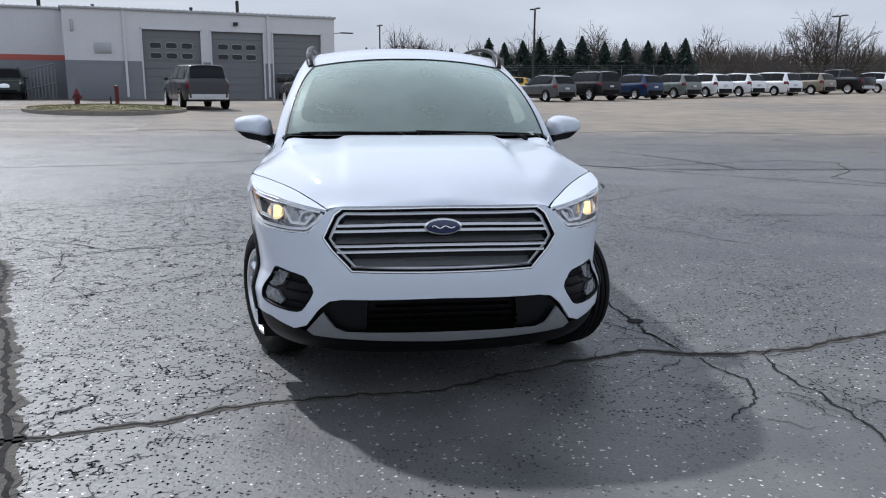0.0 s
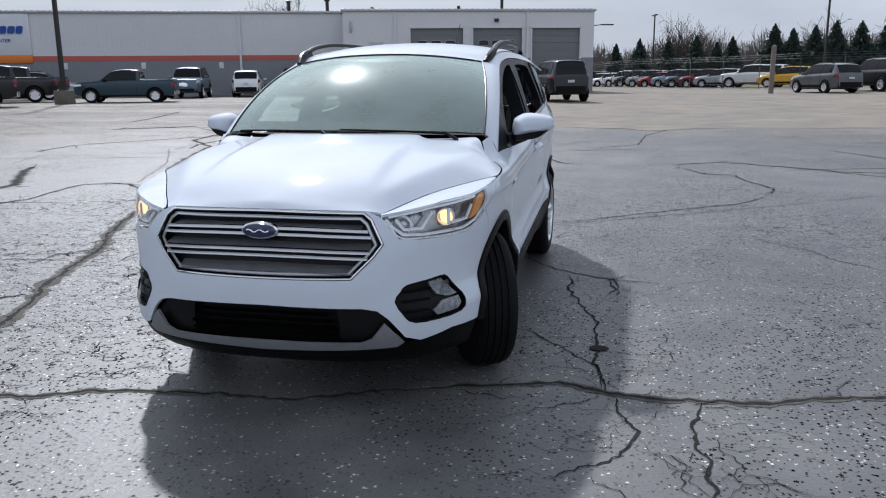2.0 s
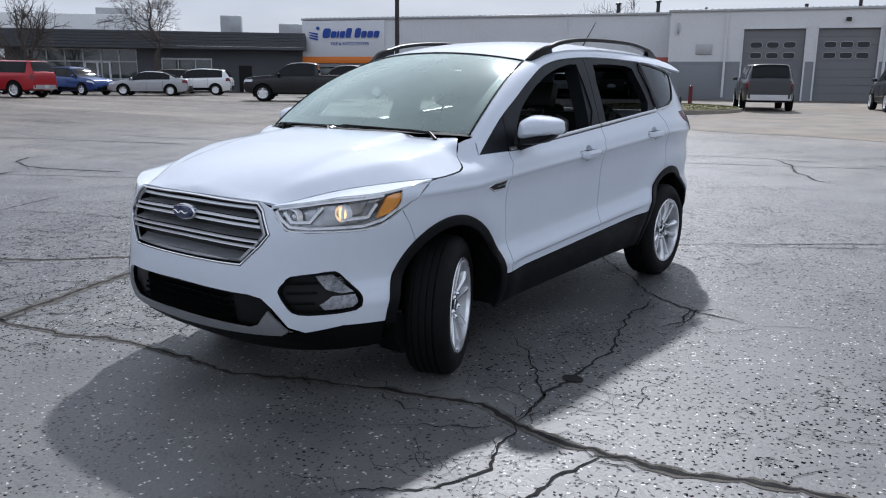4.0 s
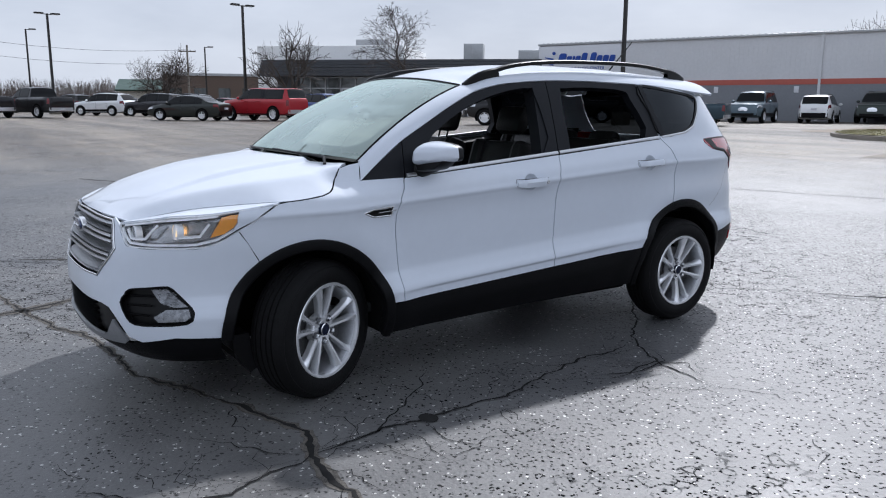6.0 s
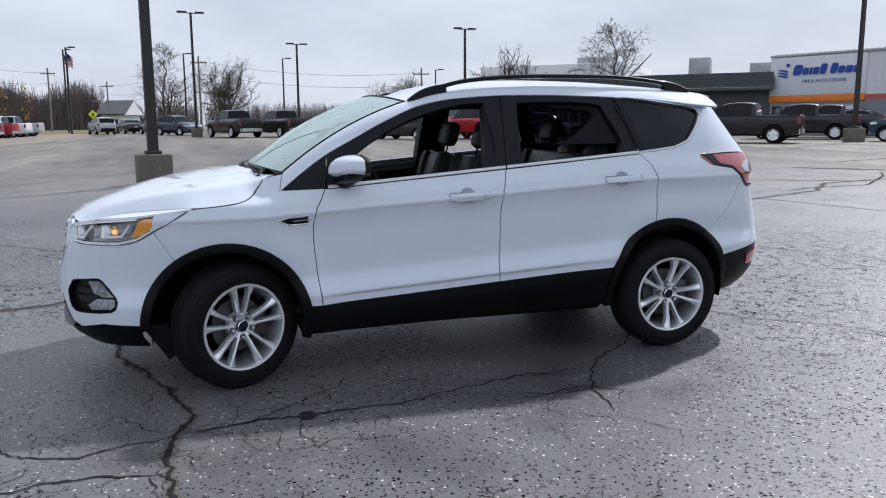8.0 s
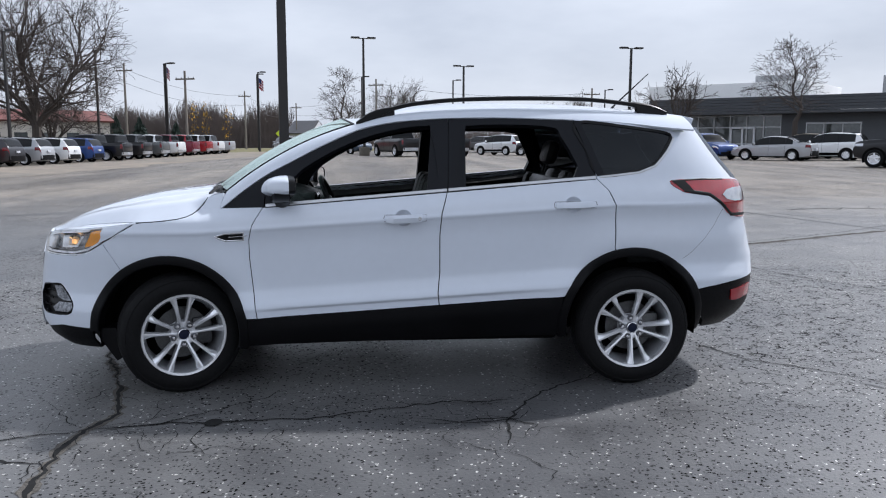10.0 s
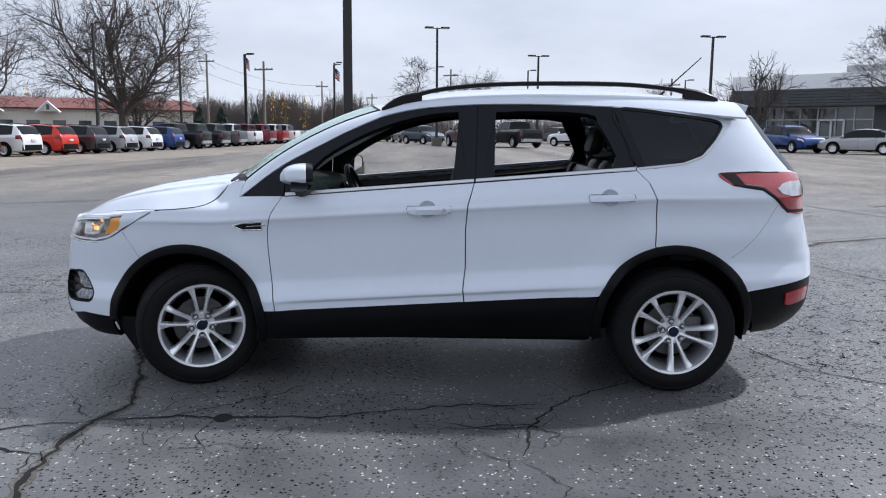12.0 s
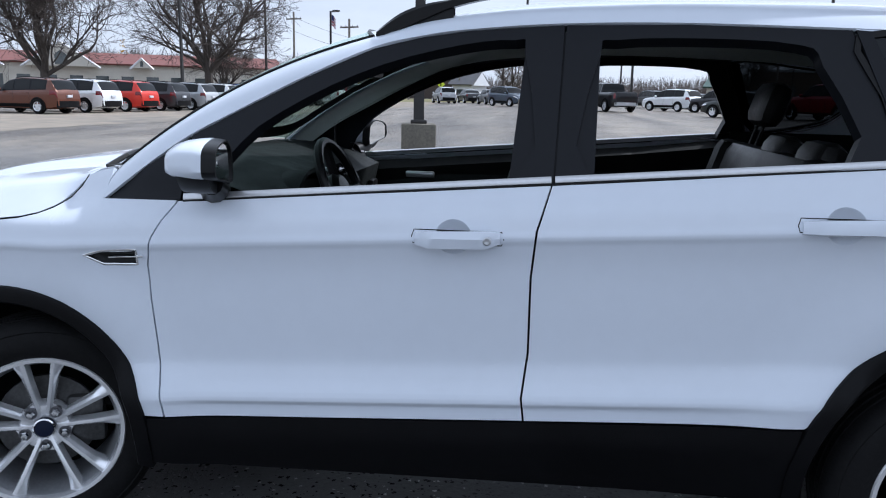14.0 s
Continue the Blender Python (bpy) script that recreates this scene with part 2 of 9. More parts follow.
def glass(name, tint, rough=0.0, ior=1.7, dust_haze=0.0, shine=(0.95, 0.96, 0.97)):
    """Thin pane: clear sheet that lets light through by its tint and mirrors at grazing angles."""
    m = bpy.data.materials.new(name)
    m.use_nodes = True
    nt = m.node_tree
    nt.nodes.clear()
    N, L = nt.nodes.new, nt.links.new
    tr, gl, mx, fr, out = N("ShaderNodeBsdfTransparent"), N("ShaderNodeBsdfGlossy"), N("ShaderNodeMixShader"), N("ShaderNodeLayerWeight"), N("ShaderNodeOutputMaterial")
    tr.inputs[0].default_value = (*tint, 1)
    gl.inputs["Roughness"].default_value, gl.inputs["Color"].default_value = rough, (*shine, 1)
    fr.inputs["Blend"].default_value = 0.5
    steep, share = N("ShaderNodeMath"), N("ShaderNodeMapRange")
    steep.operation, steep.inputs[1].default_value = "POWER", 4.0
    L(fr.outputs["Facing"], steep.inputs[0])
    L(steep.outputs[0], share.inputs[0])
    share.inputs[3].default_value, share.inputs[4].default_value = ((ior - 1) / (ior + 1)) ** 2, 1.0
    L(share.outputs[0], mx.inputs[0])
    L(tr.outputs[0], mx.inputs[1])
    L(gl.outputs[0], mx.inputs[2])
    if dust_haze:
        # a thin dusty film whose pale green puts the milky sky reflection into colour
        film, df, no, mr, tc = N("ShaderNodeMixShader"), N("ShaderNodeBsdfDiffuse"), N("ShaderNodeTexNoise"), N("ShaderNodeMapRange"), N("ShaderNodeTexCoord")
        df.inputs[0].default_value = (0.66, 0.78, 0.73, 1)
        no.inputs["Scale"].default_value, no.inputs["Detail"].default_value = 3.0, 5
        L(tc.outputs["Object"], no.inputs["Vector"])
        L(no.outputs[0], mr.inputs[0])
        mr.inputs[3].default_value, mr.inputs[4].default_value = dust_haze * 0.6, dust_haze * 1.4
        L(mr.outputs[0], film.inputs[0])
        L(mx.outputs[0], film.inputs[1])
        L(df.outputs[0], film.inputs[2])
        # fine scratches spread the sun into a soft glare
        veil, scuff = N("ShaderNodeMixShader"), N("ShaderNodeBsdfGlossy")
        scuff.inputs["Roughness"].default_value, scuff.inputs["Color"].default_value = 0.20, (0.95, 1.0, 0.97, 1)
        veil.inputs[0].default_value = 0.013
        L(film.outputs[0], veil.inputs[1])
        L(scuff.outputs[0], veil.inputs[2])
        mx = veil
    L(mx.outputs[0], out.inputs[0])
    return m


WINDSHIELD = glass("green-tinted windscreen", (0.50, 0.63, 0.58), ior=2.7, dust_haze=0.25, shine=(0.86, 1.0, 0.95))
PRIVACY = glass("dark privacy glass", (0.03, 0.034, 0.038), ior=1.45, shine=(0.62, 0.66, 0.70))
LENS = glass("lamp cover", (0.97, 0.975, 0.98), ior=1.5)
CAR_GLASS = mat("dark car window", (0.008, 0.009, 0.010), rough=0.06, spec=0.22)
DARK_RED = mat("dark red lens", (0.15, 0.008, 0.012), rough=0.2, coat=0.5, var=0.2, scale=20)


# ---- mesh helpers ----
def finish(name, bm, material, smooth=True):
    me = bpy.data.meshes.new(name)
    bmesh.ops.recalc_face_normals(bm, faces=bm.faces)
    bm.to_mesh(me)
    bm.free()
    for m in (material if isinstance(material, (list, tuple)) else [material]):
        me.materials.append(m)
    if smooth:
        me.polygons.foreach_set("use_smooth", [True] * len(me.polygons))
        me.set_sharp_from_angle(angle=radians(38))
    return me


def part(name, bm, material, parent, label="", smooth=True):
    ob = new(name, finish(name, bm, material, smooth))
    ob.parent = parent
    if label:
        tagged(ob, label)
    return ob


def thing(name, label, category, m=None, group="", kind=""):
    ob = new(name)
    ob.empty_display_size = 0.2
    if m is not None:
        ob.matrix_world = m
    return tagged(ob, label, category, group, kind)


def solo(name, bm, material, label, category, m=None, group="", kind="", smooth=True):
    ob = new(name, finish(name, bm, material, smooth))
    if m is not None:
        ob.matrix_world = m
    return tagged(ob, label, category, group, kind)


def box(bm, x0, x1, y0, y1, z0, z1, bevel=0.0, m=None):
    """Adds a box, its edges rounded off by bevel."""
    geo = bmesh.ops.create_cube(bm, size=1.0)
    vs = geo["verts"]
    for v in vs:
        v.co = Vector(((x0 + x1) / 2 + v.co.x * (x1 - x0), (y0 + y1) / 2 + v.co.y * (y1 - y0), (z0 + z1) / 2 + v.co.z * (z1 - z0)))
    if bevel:
        es = list({e for v in vs for e in v.link_edges})
        r = bmesh.ops.bevel(bm, geom=es, offset=bevel, segments=2, affect="EDGES", profile=0.5)
        vs = list({v for f in r["faces"] for v in f.verts} | {v for v in vs if v.is_valid})
    if m is not None:
        bmesh.ops.transform(bm, matrix=m, verts=vs)
    return vs


def tube(bm, pts, radius, sides=8, cap=True):
    """A tube along points; radius is one number or one for each point."""
    pts = [Vector(p) for p in pts]
    n = len(pts)
    rs = radius if isinstance(radius, (list, tuple)) else [radius] * n
    rings, up = [], Vector((0, 0, 1))
    for i, p in enumerate(pts):
        d = (pts[min(i + 1, n - 1)] - pts[max(i - 1, 0)]).normalized()
        a = d.cross(up if abs(d.z) < 0.95 else Vector((1, 0, 0))).normalized()
        b = d.cross(a)
        rings.append([bm.verts.new(p + (a * math.cos(TAU * k / sides) + b * math.sin(TAU * k / sides)) * rs[i]) for k in range(sides)])
    for r0, r1 in zip(rings, rings[1:]):
        for k in range(sides):
            bm.faces.new((r0[k], r0[(k + 1) % sides], r1[(k + 1) % sides], r1[k]))
    if cap:
        bm.faces.new(rings[0][::-1])
        bm.faces.new(rings[-1])


def lathe(bm, profile, sides=48, axis="x", m=None):
    """Turns (radius, height) points about an axis."""
    rings = []
    for r, h in profile:
        ring = []
        for k in range(sides):
            c, s = math.cos(TAU * k / sides) * r, math.sin(TAU * k / sides) * r
            p = Vector((h, c, s)) if axis == "x" else Vector((c, s, h))
            ring.append(bm.verts.new(m @ p if m else p))
        rings.append(ring)
    for r0, r1 in zip(rings, rings[1:]):
        for k in range(sides):
            bm.faces.new((r0[k], r0[(k + 1) % sides], r1[(k + 1) % sides], r1[k]))
    return rings


def prism(bm, poly, h0, h1, m=None):
    """A plate from a flat outline (x, y) between two heights."""
    a = [bm.verts.new((m @ Vector((x, y, h0))) if m else (x, y, h0)) for x, y in poly]
    b = [bm.verts.new((m @ Vector((x, y, h1))) if m else (x, y, h1)) for x, y in poly]
    n = len(poly)
    bm.faces.new(a[::-1])
    bm.faces.new(b)
    for i in range(n):
        bm.faces.new((a[i], a[(i + 1) % n], b[(i + 1) % n], b[i]))


def lerp_table(table, x):
    """Value at x of a table of (x, value) rows, eased between rows."""
    if x <= table[0][0]:
        return table[0][1]
    for (x0, v0), (x1, v1) in zip(table, table[1:]):
        if x <= x1:
            k = (x - x0) / (x1 - x0)
            return v0 + (v1 - v0) * k
    return table[-1][1]


def spline(pts, n=8):
    """Points along a Catmull-Rom curve through pts."""
    P = [Vector(p) for p in pts]
    P = [P[0] * 2 - P[1]] + P + [P[-1] * 2 - P[-2]]
    out = []
    for i in range(1, len(P) - 2):
        for k in range(n):
            t = k / n
            a, b, c, d = P[i - 1], P[i], P[i + 1], P[i + 2]
            out.append(0.5 * (2 * b + (c - a) * t + (2 * a - 5 * b + 4 * c - d) * t * t + (3 * b - a - 3 * c + d) * t ** 3))
    out.append(P[-2].copy())
    return out


def rise(x, y):
    """Height of the lot: it drains towards the middle."""
    r = math.hypot(x, y)
    south = min(1, max(0, (-0.05 - y / max(r, 1)) / 0.4))
    z = 0.55 * (1 - math.exp(-max(0.0, r - 6) / 22)) * (1 - 0.82 * south * south * (3 - 2 * south))
    k = min(1, max(0, (y - 20) / 30))
    return z + 0.018 * max(0, min(x, 60) - 10) * k


# ---- ground ----
def ground_sheet():
    bm = bmesh.new()
    seg, rings = 144, []
    radii = [0.0] + [0.8 * k for k in range(1, 20)] + [16 * 1.13 ** k for k in range(0, 46)]
    centre = bm.verts.new((0, 0, 0))
    for r in radii[1:]:
        ring = []
        for k in range(seg):
            a = TAU * k / seg
            x, y = r * math.cos(a), r * math.sin(a)
            ring.append(bm.verts.new((x, y, rise(x, y))))
        rings.append(ring)
    for k in range(seg):
        bm.faces.new((centre, rings[0][k], rings[0][(k + 1) % seg]))
    for a, b in zip(rings, rings[1:]):
        for k in range(seg):
            bm.faces.new((a[k], b[k], b[(k + 1) % seg], a[(k + 1) % seg]))
    return solo("ground", bm, ASPHALT, "dark grey cracked asphalt of a large car park", "ground", kind="structure")


GROUND = ground_sheet()


def sheet(name, outline, material, label, lift=0.007, step=3.0, category="pavement"):
    """A thin sheet on the ground inside an outline, following its slope."""
    bm = bmesh.new()
    ragged = []
    for (x0, y0), (x1, y1) in zip(outline, outline[1:] + outline[:1]):
        n = max(1, int(math.hypot(x1 - x0, y1 - y0) / 0.9))
        for k in range(n):
            p = Vector((x0 + (x1 - x0) * k / n, y0 + (y1 - y0) * k / n, 0))
            ragged.append(p + 0.9 * noise.noise_vector(p * 0.25) + 0.5 * noise.noise_vector(p * 1.1))
    vs = [bm.verts.new((p.x, p.y, 0)) for p in ragged]
    bm.faces.new(vs)
    xs, ys = [p[0] for p in outline], [p[1] for p in outline]
    for lo, hi, no in ((min(xs), max(xs), (1, 0, 0)), (min(ys), max(ys), (0, 1, 0))):
        n = int((hi - lo) / step)
        for k in range(1, n):
            c = lo + (hi - lo) * k / n
            bmesh.ops.bisect_plane(bm, geom=bm.verts[:] + bm.edges[:] + bm.faces[:], plane_co=Vector(no) * c, plane_no=no)
    for v in bm.verts:
        v.co.z = rise(v.co.x, v.co.y) + lift
    return solo(name, bm, material, label, category, kind="structure")


# ---- the white compact SUV: body skin as a function of place along the plan (s) and height (z) ----
YC, YR = -1.20, 1.20                       # the sides run between these; nose and tail curve in beyond them
NOSE = [(0.18, -2.12), (0.24, -2.20), (0.30, -2.27), (0.40, -2.30), (0.55, -2.305), (0.70, -2.285), (0.83, -2.252), (0.92, -2.205), (0.955, -2.15), (1.005, -2.03), (1.05, -1.9), (1.2, -1.7)]
TAIL = [(0.20, 2.00), (0.30, 2.12), (0.36, 2.20), (0.45, 2.25), (0.62, 2.26), (0.72, 2.26), (0.80, 2.235), (0.97, 2.19), (1.19, 2.15), (1.22, 2.13), (1.34, 2.03), (1.55, 1.86), (1.62, 1.80)]


def pchip(table, x):
    """Smooth monotone curve through a table."""
    n = len(table)
    if x <= table[0][0]:
        return table[0][1]
    if x >= table[-1][0]:
        return table[-1][1]
    i = 0
    while x > table[i + 1][0]:
        i += 1

    def slope(j):
        if j <= 0 or j >= n - 1:
            return 0.0 if n > 2 else (table[-1][1] - table[0][1]) / (table[-1][0] - table[0][0])
        h0, h1 = table[j][0] - table[j - 1][0], table[j + 1][0] - table[j][0]
        d0, d1 = (table[j][1] - table[j - 1][1]) / h0, (table[j + 1][1] - table[j][1]) / h1
        if d0 * d1 <= 0:
            return 0.0
        w0, w1 = 2 * h1 + h0, h1 + 2 * h0
        return (w0 + w1) / (w0 / d0 + w1 / d1)

    (x0, v0), (x1, v1) = table[i], table[i + 1]
    h, t = x1 - x0, (x - x0) / (x1 - x0)
    return (2 * t ** 3 - 3 * t * t + 1) * v0 + (t ** 3 - 2 * t * t + t) * h * slope(i) + (3 * t * t - 2 * t ** 3) * v1 + (t ** 3 - t * t) * h * slope(i + 1)


RISE = 0.062   # the crease of the flanks climbs towards the tail by this slope


def sill_z(y):
    return 0.485 + 0.061 * (y - 0.1)


def crease_z(y):
    return 0.943 + RISE * (y + 0.90)


def belt_z(y):
    return 1.149 + 0.083 * (y - 0.222)


SIDE_CACHE = {}


def side_x(y, z):
    """Half width of the body at y and z."""
    yy = round(min(max(y, -1.25), 1.35) * 1000) / 1000
    if yy not in SIDE_CACHE:
        zs, zc = sill_z(yy), crease_z(yy)
        if yy < -0.8:
            zb, xb = lerp_table([(-1.25, 1.05), (-1.08, 1.062), (-0.8, belt_z(-0.8))], yy), lerp_table([(-1.25, 0.765), (-1.08, 0.82), (-0.8, 0.85)], yy)
            xm, xt = lerp_table([(-1.25, 0.715), (-1.19, 0.725), (-1.08, 0.775), (-0.95, 0.812), (-0.8, 0.824)], yy), lerp_table([(-1.25, 0.52), (-1.19, 0.55), (-1.08, 0.70), (-0.95, 0.765), (-0.8, 0.785)], yy)
        else:
            zb, xb, xm, xt = belt_z(yy), 0.85, 0.824, 0.785
        k = lerp_table([(-0.95, 0.0), (-0.70, 1.0), (0.50, 1.0), (0.95, 0.0)], yy)
        SIDE_CACHE[yy] = [(0.18, 0.80), (zs - 0.16, 0.862), (zs - 0.05, 0.897 - 0.002 * k), (zs + 0.038, 0.9065 - 0.009 * k), (zs + 0.056, 0.908 + 0.002 * k), (zs + 0.066, 0.9065 + 0.002 * k), (zs + 0.115, 0.8880 - 0.002 * k), (zs + 0.17, 0.870 + 0.002 * k), ((zs + zc) / 2 + 0.05, 0.879),
                          (zc - 0.10, 0.887), (zc - 0.020, 0.9050), (zc - 0.003, 0.9125), (zc + 0.003, 0.9132), (zc + 0.022, 0.9075), (zc + 0.06, 0.8965), (zb, xb), (zb + 0.085, xm), (zb + 0.20, xt), (zb + 0.43, xt - 0.095), (zb + 0.6, xt - 0.235)]
    x = pchip(SIDE_CACHE[yy], z)
    for cy, cz in ((-1.385, 0.345), (1.335, 0.37)):
        d = math.hypot(y - cy, z - cz)
        x += 0.014 * math.exp(-((d - 0.50) / 0.09) ** 2) * (1 if z < 0.95 else math.exp(-((z - 0.95) / 0.05) ** 2))
    return x


def corner_table(width, depth, p=2.2, q=5.0, n=400):
    """The rounded plan corner by arc length: (length, share of width, share of depth)."""
    rows, last, run = [], None, 0.0
    for i in range(n + 1):
        a = math.pi / 2 * i / n
        xi, eta = math.sin(a) ** (2 / q), math.cos(a) ** (2 / p)
        pt = (width * xi, depth * eta)
        if last:
            run += math.hypot(pt[0] - last[0], pt[1] - last[1])
        rows.append((run, xi, eta))
        last = pt
    return rows


TAIL_CORNER, NOSE_CORNER = corner_table(0.9, 1.08), corner_table(0.9, 1.08, 3.4, 3.0)
CORNER_LEN, NOSE_LEN = TAIL_CORNER[-1][0], NOSE_CORNER[-1][0]
C_RUN, C_XI, C_ETA = (np.array([r[i] for r in TAIL_CORNER]) for i in range(3))
N_RUN, N_XI, N_ETA = (np.array([r[i] for r in NOSE_CORNER]) for i in range(3))


def skin(s, z, out=0.0):
    """Point of the left flank's skin; s is y along the side, and runs on by arc length round the nose and tail."""
    def raw(s, z):
        if s < YC:
            r = NOSE_LEN - (YC - s)
            return Vector((side_x(YC, z) * float(np.interp(r, N_RUN, N_XI)), YC + (pchip(NOSE, z) - YC) * float(np.interp(r, N_RUN, N_ETA)), z))
        if s > YR:
            r = CORNER_LEN - (s - YR)
            return Vector((side_x(YR, z) * float(np.interp(r, C_RUN, C_XI)), YR + (pchip(TAIL, z) - YR) * float(np.interp(r, C_RUN, C_ETA)), z))
        return Vector((side_x(s, z), s, z))
    p = raw(s, z)
    if out:
        e = 0.012
        s0, s1 = max(s - e, YC - NOSE_LEN + 1e-5), min(s + e, YR + CORNER_LEN - 1e-5)
        n = (raw(s1, z) - raw(s0, z)).cross(raw(s, z + e) - raw(s, z - e))
        p = p + n.normalized() * out
    return p


def Y(y, z):
    """(s, z) of the skin point at y."""
    if y < YC:
        eta = min(1.0, (y - YC) / (pchip(NOSE, z) - YC))
        return (YC - (NOSE_LEN - float(np.interp(-eta, -N_ETA, N_RUN))), z)
    if y > YR:
        eta = min(1.0, (y - YR) / (pchip(TAIL, z) - YR))
        return (YR + (CORNER_LEN - float(np.interp(-eta, -C_ETA, C_RUN))), z)
    return (y, z)


def X(x, z):
    """(s, z) of the nose's skin point at x."""
    return (YC - (NOSE_LEN - float(np.interp(min(1, x / side_x(YC, z)), N_XI, N_RUN))), z)


def XR(x, z):
    """(s, z) of the tail's skin point at x."""
    return (YR + (CORNER_LEN - float(np.interp(min(1, x / side_x(YR, z)), C_XI, C_RUN))), z)


def arc(cy, cz, r, a0, a1, n=24):
    return [Y(cy + r * math.cos(radians(a0 + (a1 - a0) * i / n)), cz + r * math.sin(radians(a0 + (a1 - a0) * i / n))) for i in range(n + 1)]


def smooth_poly(pts, n=5):
    """A closed outline rounded through its points."""
    P = [Vector((*p, 0)) for p in pts]
    k = len(P)
    out = []
    for i in range(k):
        a, b, c, d = P[i - 1], P[i], P[(i + 1) % k], P[(i + 2) % k]
        for j in range(n):
            t = j / n
            q = 0.5 * (2 * b + (c - a) * t + (2 * a - 5 * b + 4 * c - d) * t * t + (3 * b - a - 3 * c + d) * t ** 3)
            out.append((q.x, q.y))
    return out


def inside(poly, px, py):
    hit = np.zeros(px.shape, bool)
    n = len(poly)
    for i in range(n):
        (x0, y0), (x1, y1) = poly[i], poly[(i + 1) % n]
        if y0 == y1:
            continue
        cross = ((y0 > py) != (y1 > py)) & (px < (x1 - x0) * (py - y0) / (y1 - y0) + x0)
        hit ^= cross
    return hit


def grow(poly, d):
    """Outline moved outwards by d."""
    n = len(poly)
    area = sum(poly[i][0] * poly[(i + 1) % n][1] - poly[(i + 1) % n][0] * poly[i][1] for i in range(n))
    sg = 1 if area > 0 else -1
    out = []
    for i in range(n):
        a, b, c = Vector(poly[i - 1]), Vector(poly[i]), Vector(poly[(i + 1) % n])
        e0, e1 = (b - a), (c - b)
        if e0.length < 1e-6 or e1.length < 1e-6:
            out.append(tuple(b))
            continue
        n0, n1 = Vector((e0.y, -e0.x)).normalized() * sg, Vector((e1.y, -e1.x)).normalized() * sg
        m = n0 + n1
        m = m / max(0.35, m.length_squared / 2) if m.length > 1e-6 else n0
        out.append(tuple(b + m * d))
    return out


def clean(poly, tol=2e-3):
    """Outline without repeated points."""
    out = []
    for p in poly:
        if not out or math.hypot(p[0] - out[-1][0], p[1] - out[-1][1]) > tol:
            out.append(p)
    if math.hypot(out[0][0] - out[-1][0], out[0][1] - out[-1][1]) < tol:
        out.pop()
    return out


def panel(bm, place, outline, holes=(), cell=0.018, cuts=()):
    """Meshes the region inside an outline, less the holes, cut into cells, and sets it in space by place(a, b)."""
    flat = bmesh.new()
    outline = clean(outline)
    vs = [flat.verts.new((x, y, 0)) for x, y in outline]
    if holes:
        es = [flat.edges.new((vs[i], vs[(i + 1) % len(vs)])) for i in range(len(vs))]
        for h in holes:
            hv = [flat.verts.new((x, y, 0)) for x, y in clean(h)]
            es += [flat.edges.new((hv[i], hv[(i + 1) % len(hv)])) for i in range(len(hv))]
        bmesh.ops.triangle_fill(flat, use_beauty=True, use_dissolve=False, edges=es, normal=(0, 0, 1))
        inner = [f for f in flat.faces if any(inside(h, np.array([f.calc_center_median().x]), np.array([f.calc_center_median().y]))[0] for h in holes)
                 or not inside(outline, np.array([f.calc_center_median().x]), np.array([f.calc_center_median().y]))[0]]
        bmesh.ops.delete(flat, geom=inner, context="FACES")
    else:
        flat.faces.new(vs)
    xs, ys = [q[0] for q in outline], [q[1] for q in outline]
    for lo, hi, no in ((min(xs), max(xs), (1, 0, 0)), (min(ys), max(ys), (0, 1, 0))):
        n = max(2, int((hi - lo) / cell))
        for k in range(1, n):
            bmesh.ops.bisect_plane(flat, geom=flat.verts[:] + flat.edges[:] + flat.faces[:], plane_co=Vector(no) * (lo + (hi - lo) * k / n), plane_no=no, dist=1e-5)
    for c in cuts:
        if min(ys) < c < max(ys):
            bmesh.ops.bisect_plane(flat, geom=flat.verts[:] + flat.edges[:] + flat.faces[:], plane_co=(0, c, 0), plane_no=(0, 1, 0), dist=1e-5)
    bmesh.ops.remove_doubles(flat, verts=flat.verts, dist=1e-4)
    new_v = {v: bm.verts.new(place(v.co.x, v.co.y)) for v in flat.verts if v.link_faces}
    for f in flat.faces:
        try:
            bm.faces.new([new_v[v] for v in f.verts])
        except ValueError:
            pass
    flat.free()


def lip(bm, depth, centre=(0, 0, 0.7), skip_mid=True):
    """Turns the open edges of a panel inwards, as a thickness."""
    bmesh.ops.remove_doubles(bm, verts=bm.verts, dist=2e-4)
    bmesh.ops.recalc_face_normals(bm, faces=bm.faces)
    c = Vector(centre)
    if sum(f.normal.dot(f.calc_center_median() - c) * f.calc_area() for f in bm.faces) < 0:
        bmesh.ops.reverse_faces(bm, faces=bm.faces)
    bm.normal_update()
    twin = {}
    for e in [e for e in bm.edges if e.is_boundary]:
        a, b = e.verts
        for v in (a, b):
            if v not in twin:
                twin[v] = v.co - v.normal * depth
    made = {v: bm.verts.new(co) for v, co in twin.items()}
    for e in [e for e in bm.edges if e.is_boundary and e.verts[0] in made and e.verts[1] in made]:
        a, b = e.verts
        l = e.link_loops[0]
        if l.vert == a:
            bm.faces.new((b, a, made[a], made[b]))
        else:
            bm.faces.new((a, b, made[b], made[a]))


CREASE_CUTS = [sill_z(0) + d for d in (0.030, 0.038, 0.047, 0.056, 0.066, 0.080)] + [crease_z(0) + d for d in (-0.020, -0.012, -0.006, -0.003, 0.0, 0.003, 0.008, 0.022)]


def level(poly):
    """An outline of the flank in coordinates that run along its creases."""
    return [(s, z - RISE * s) for s, z in poly]


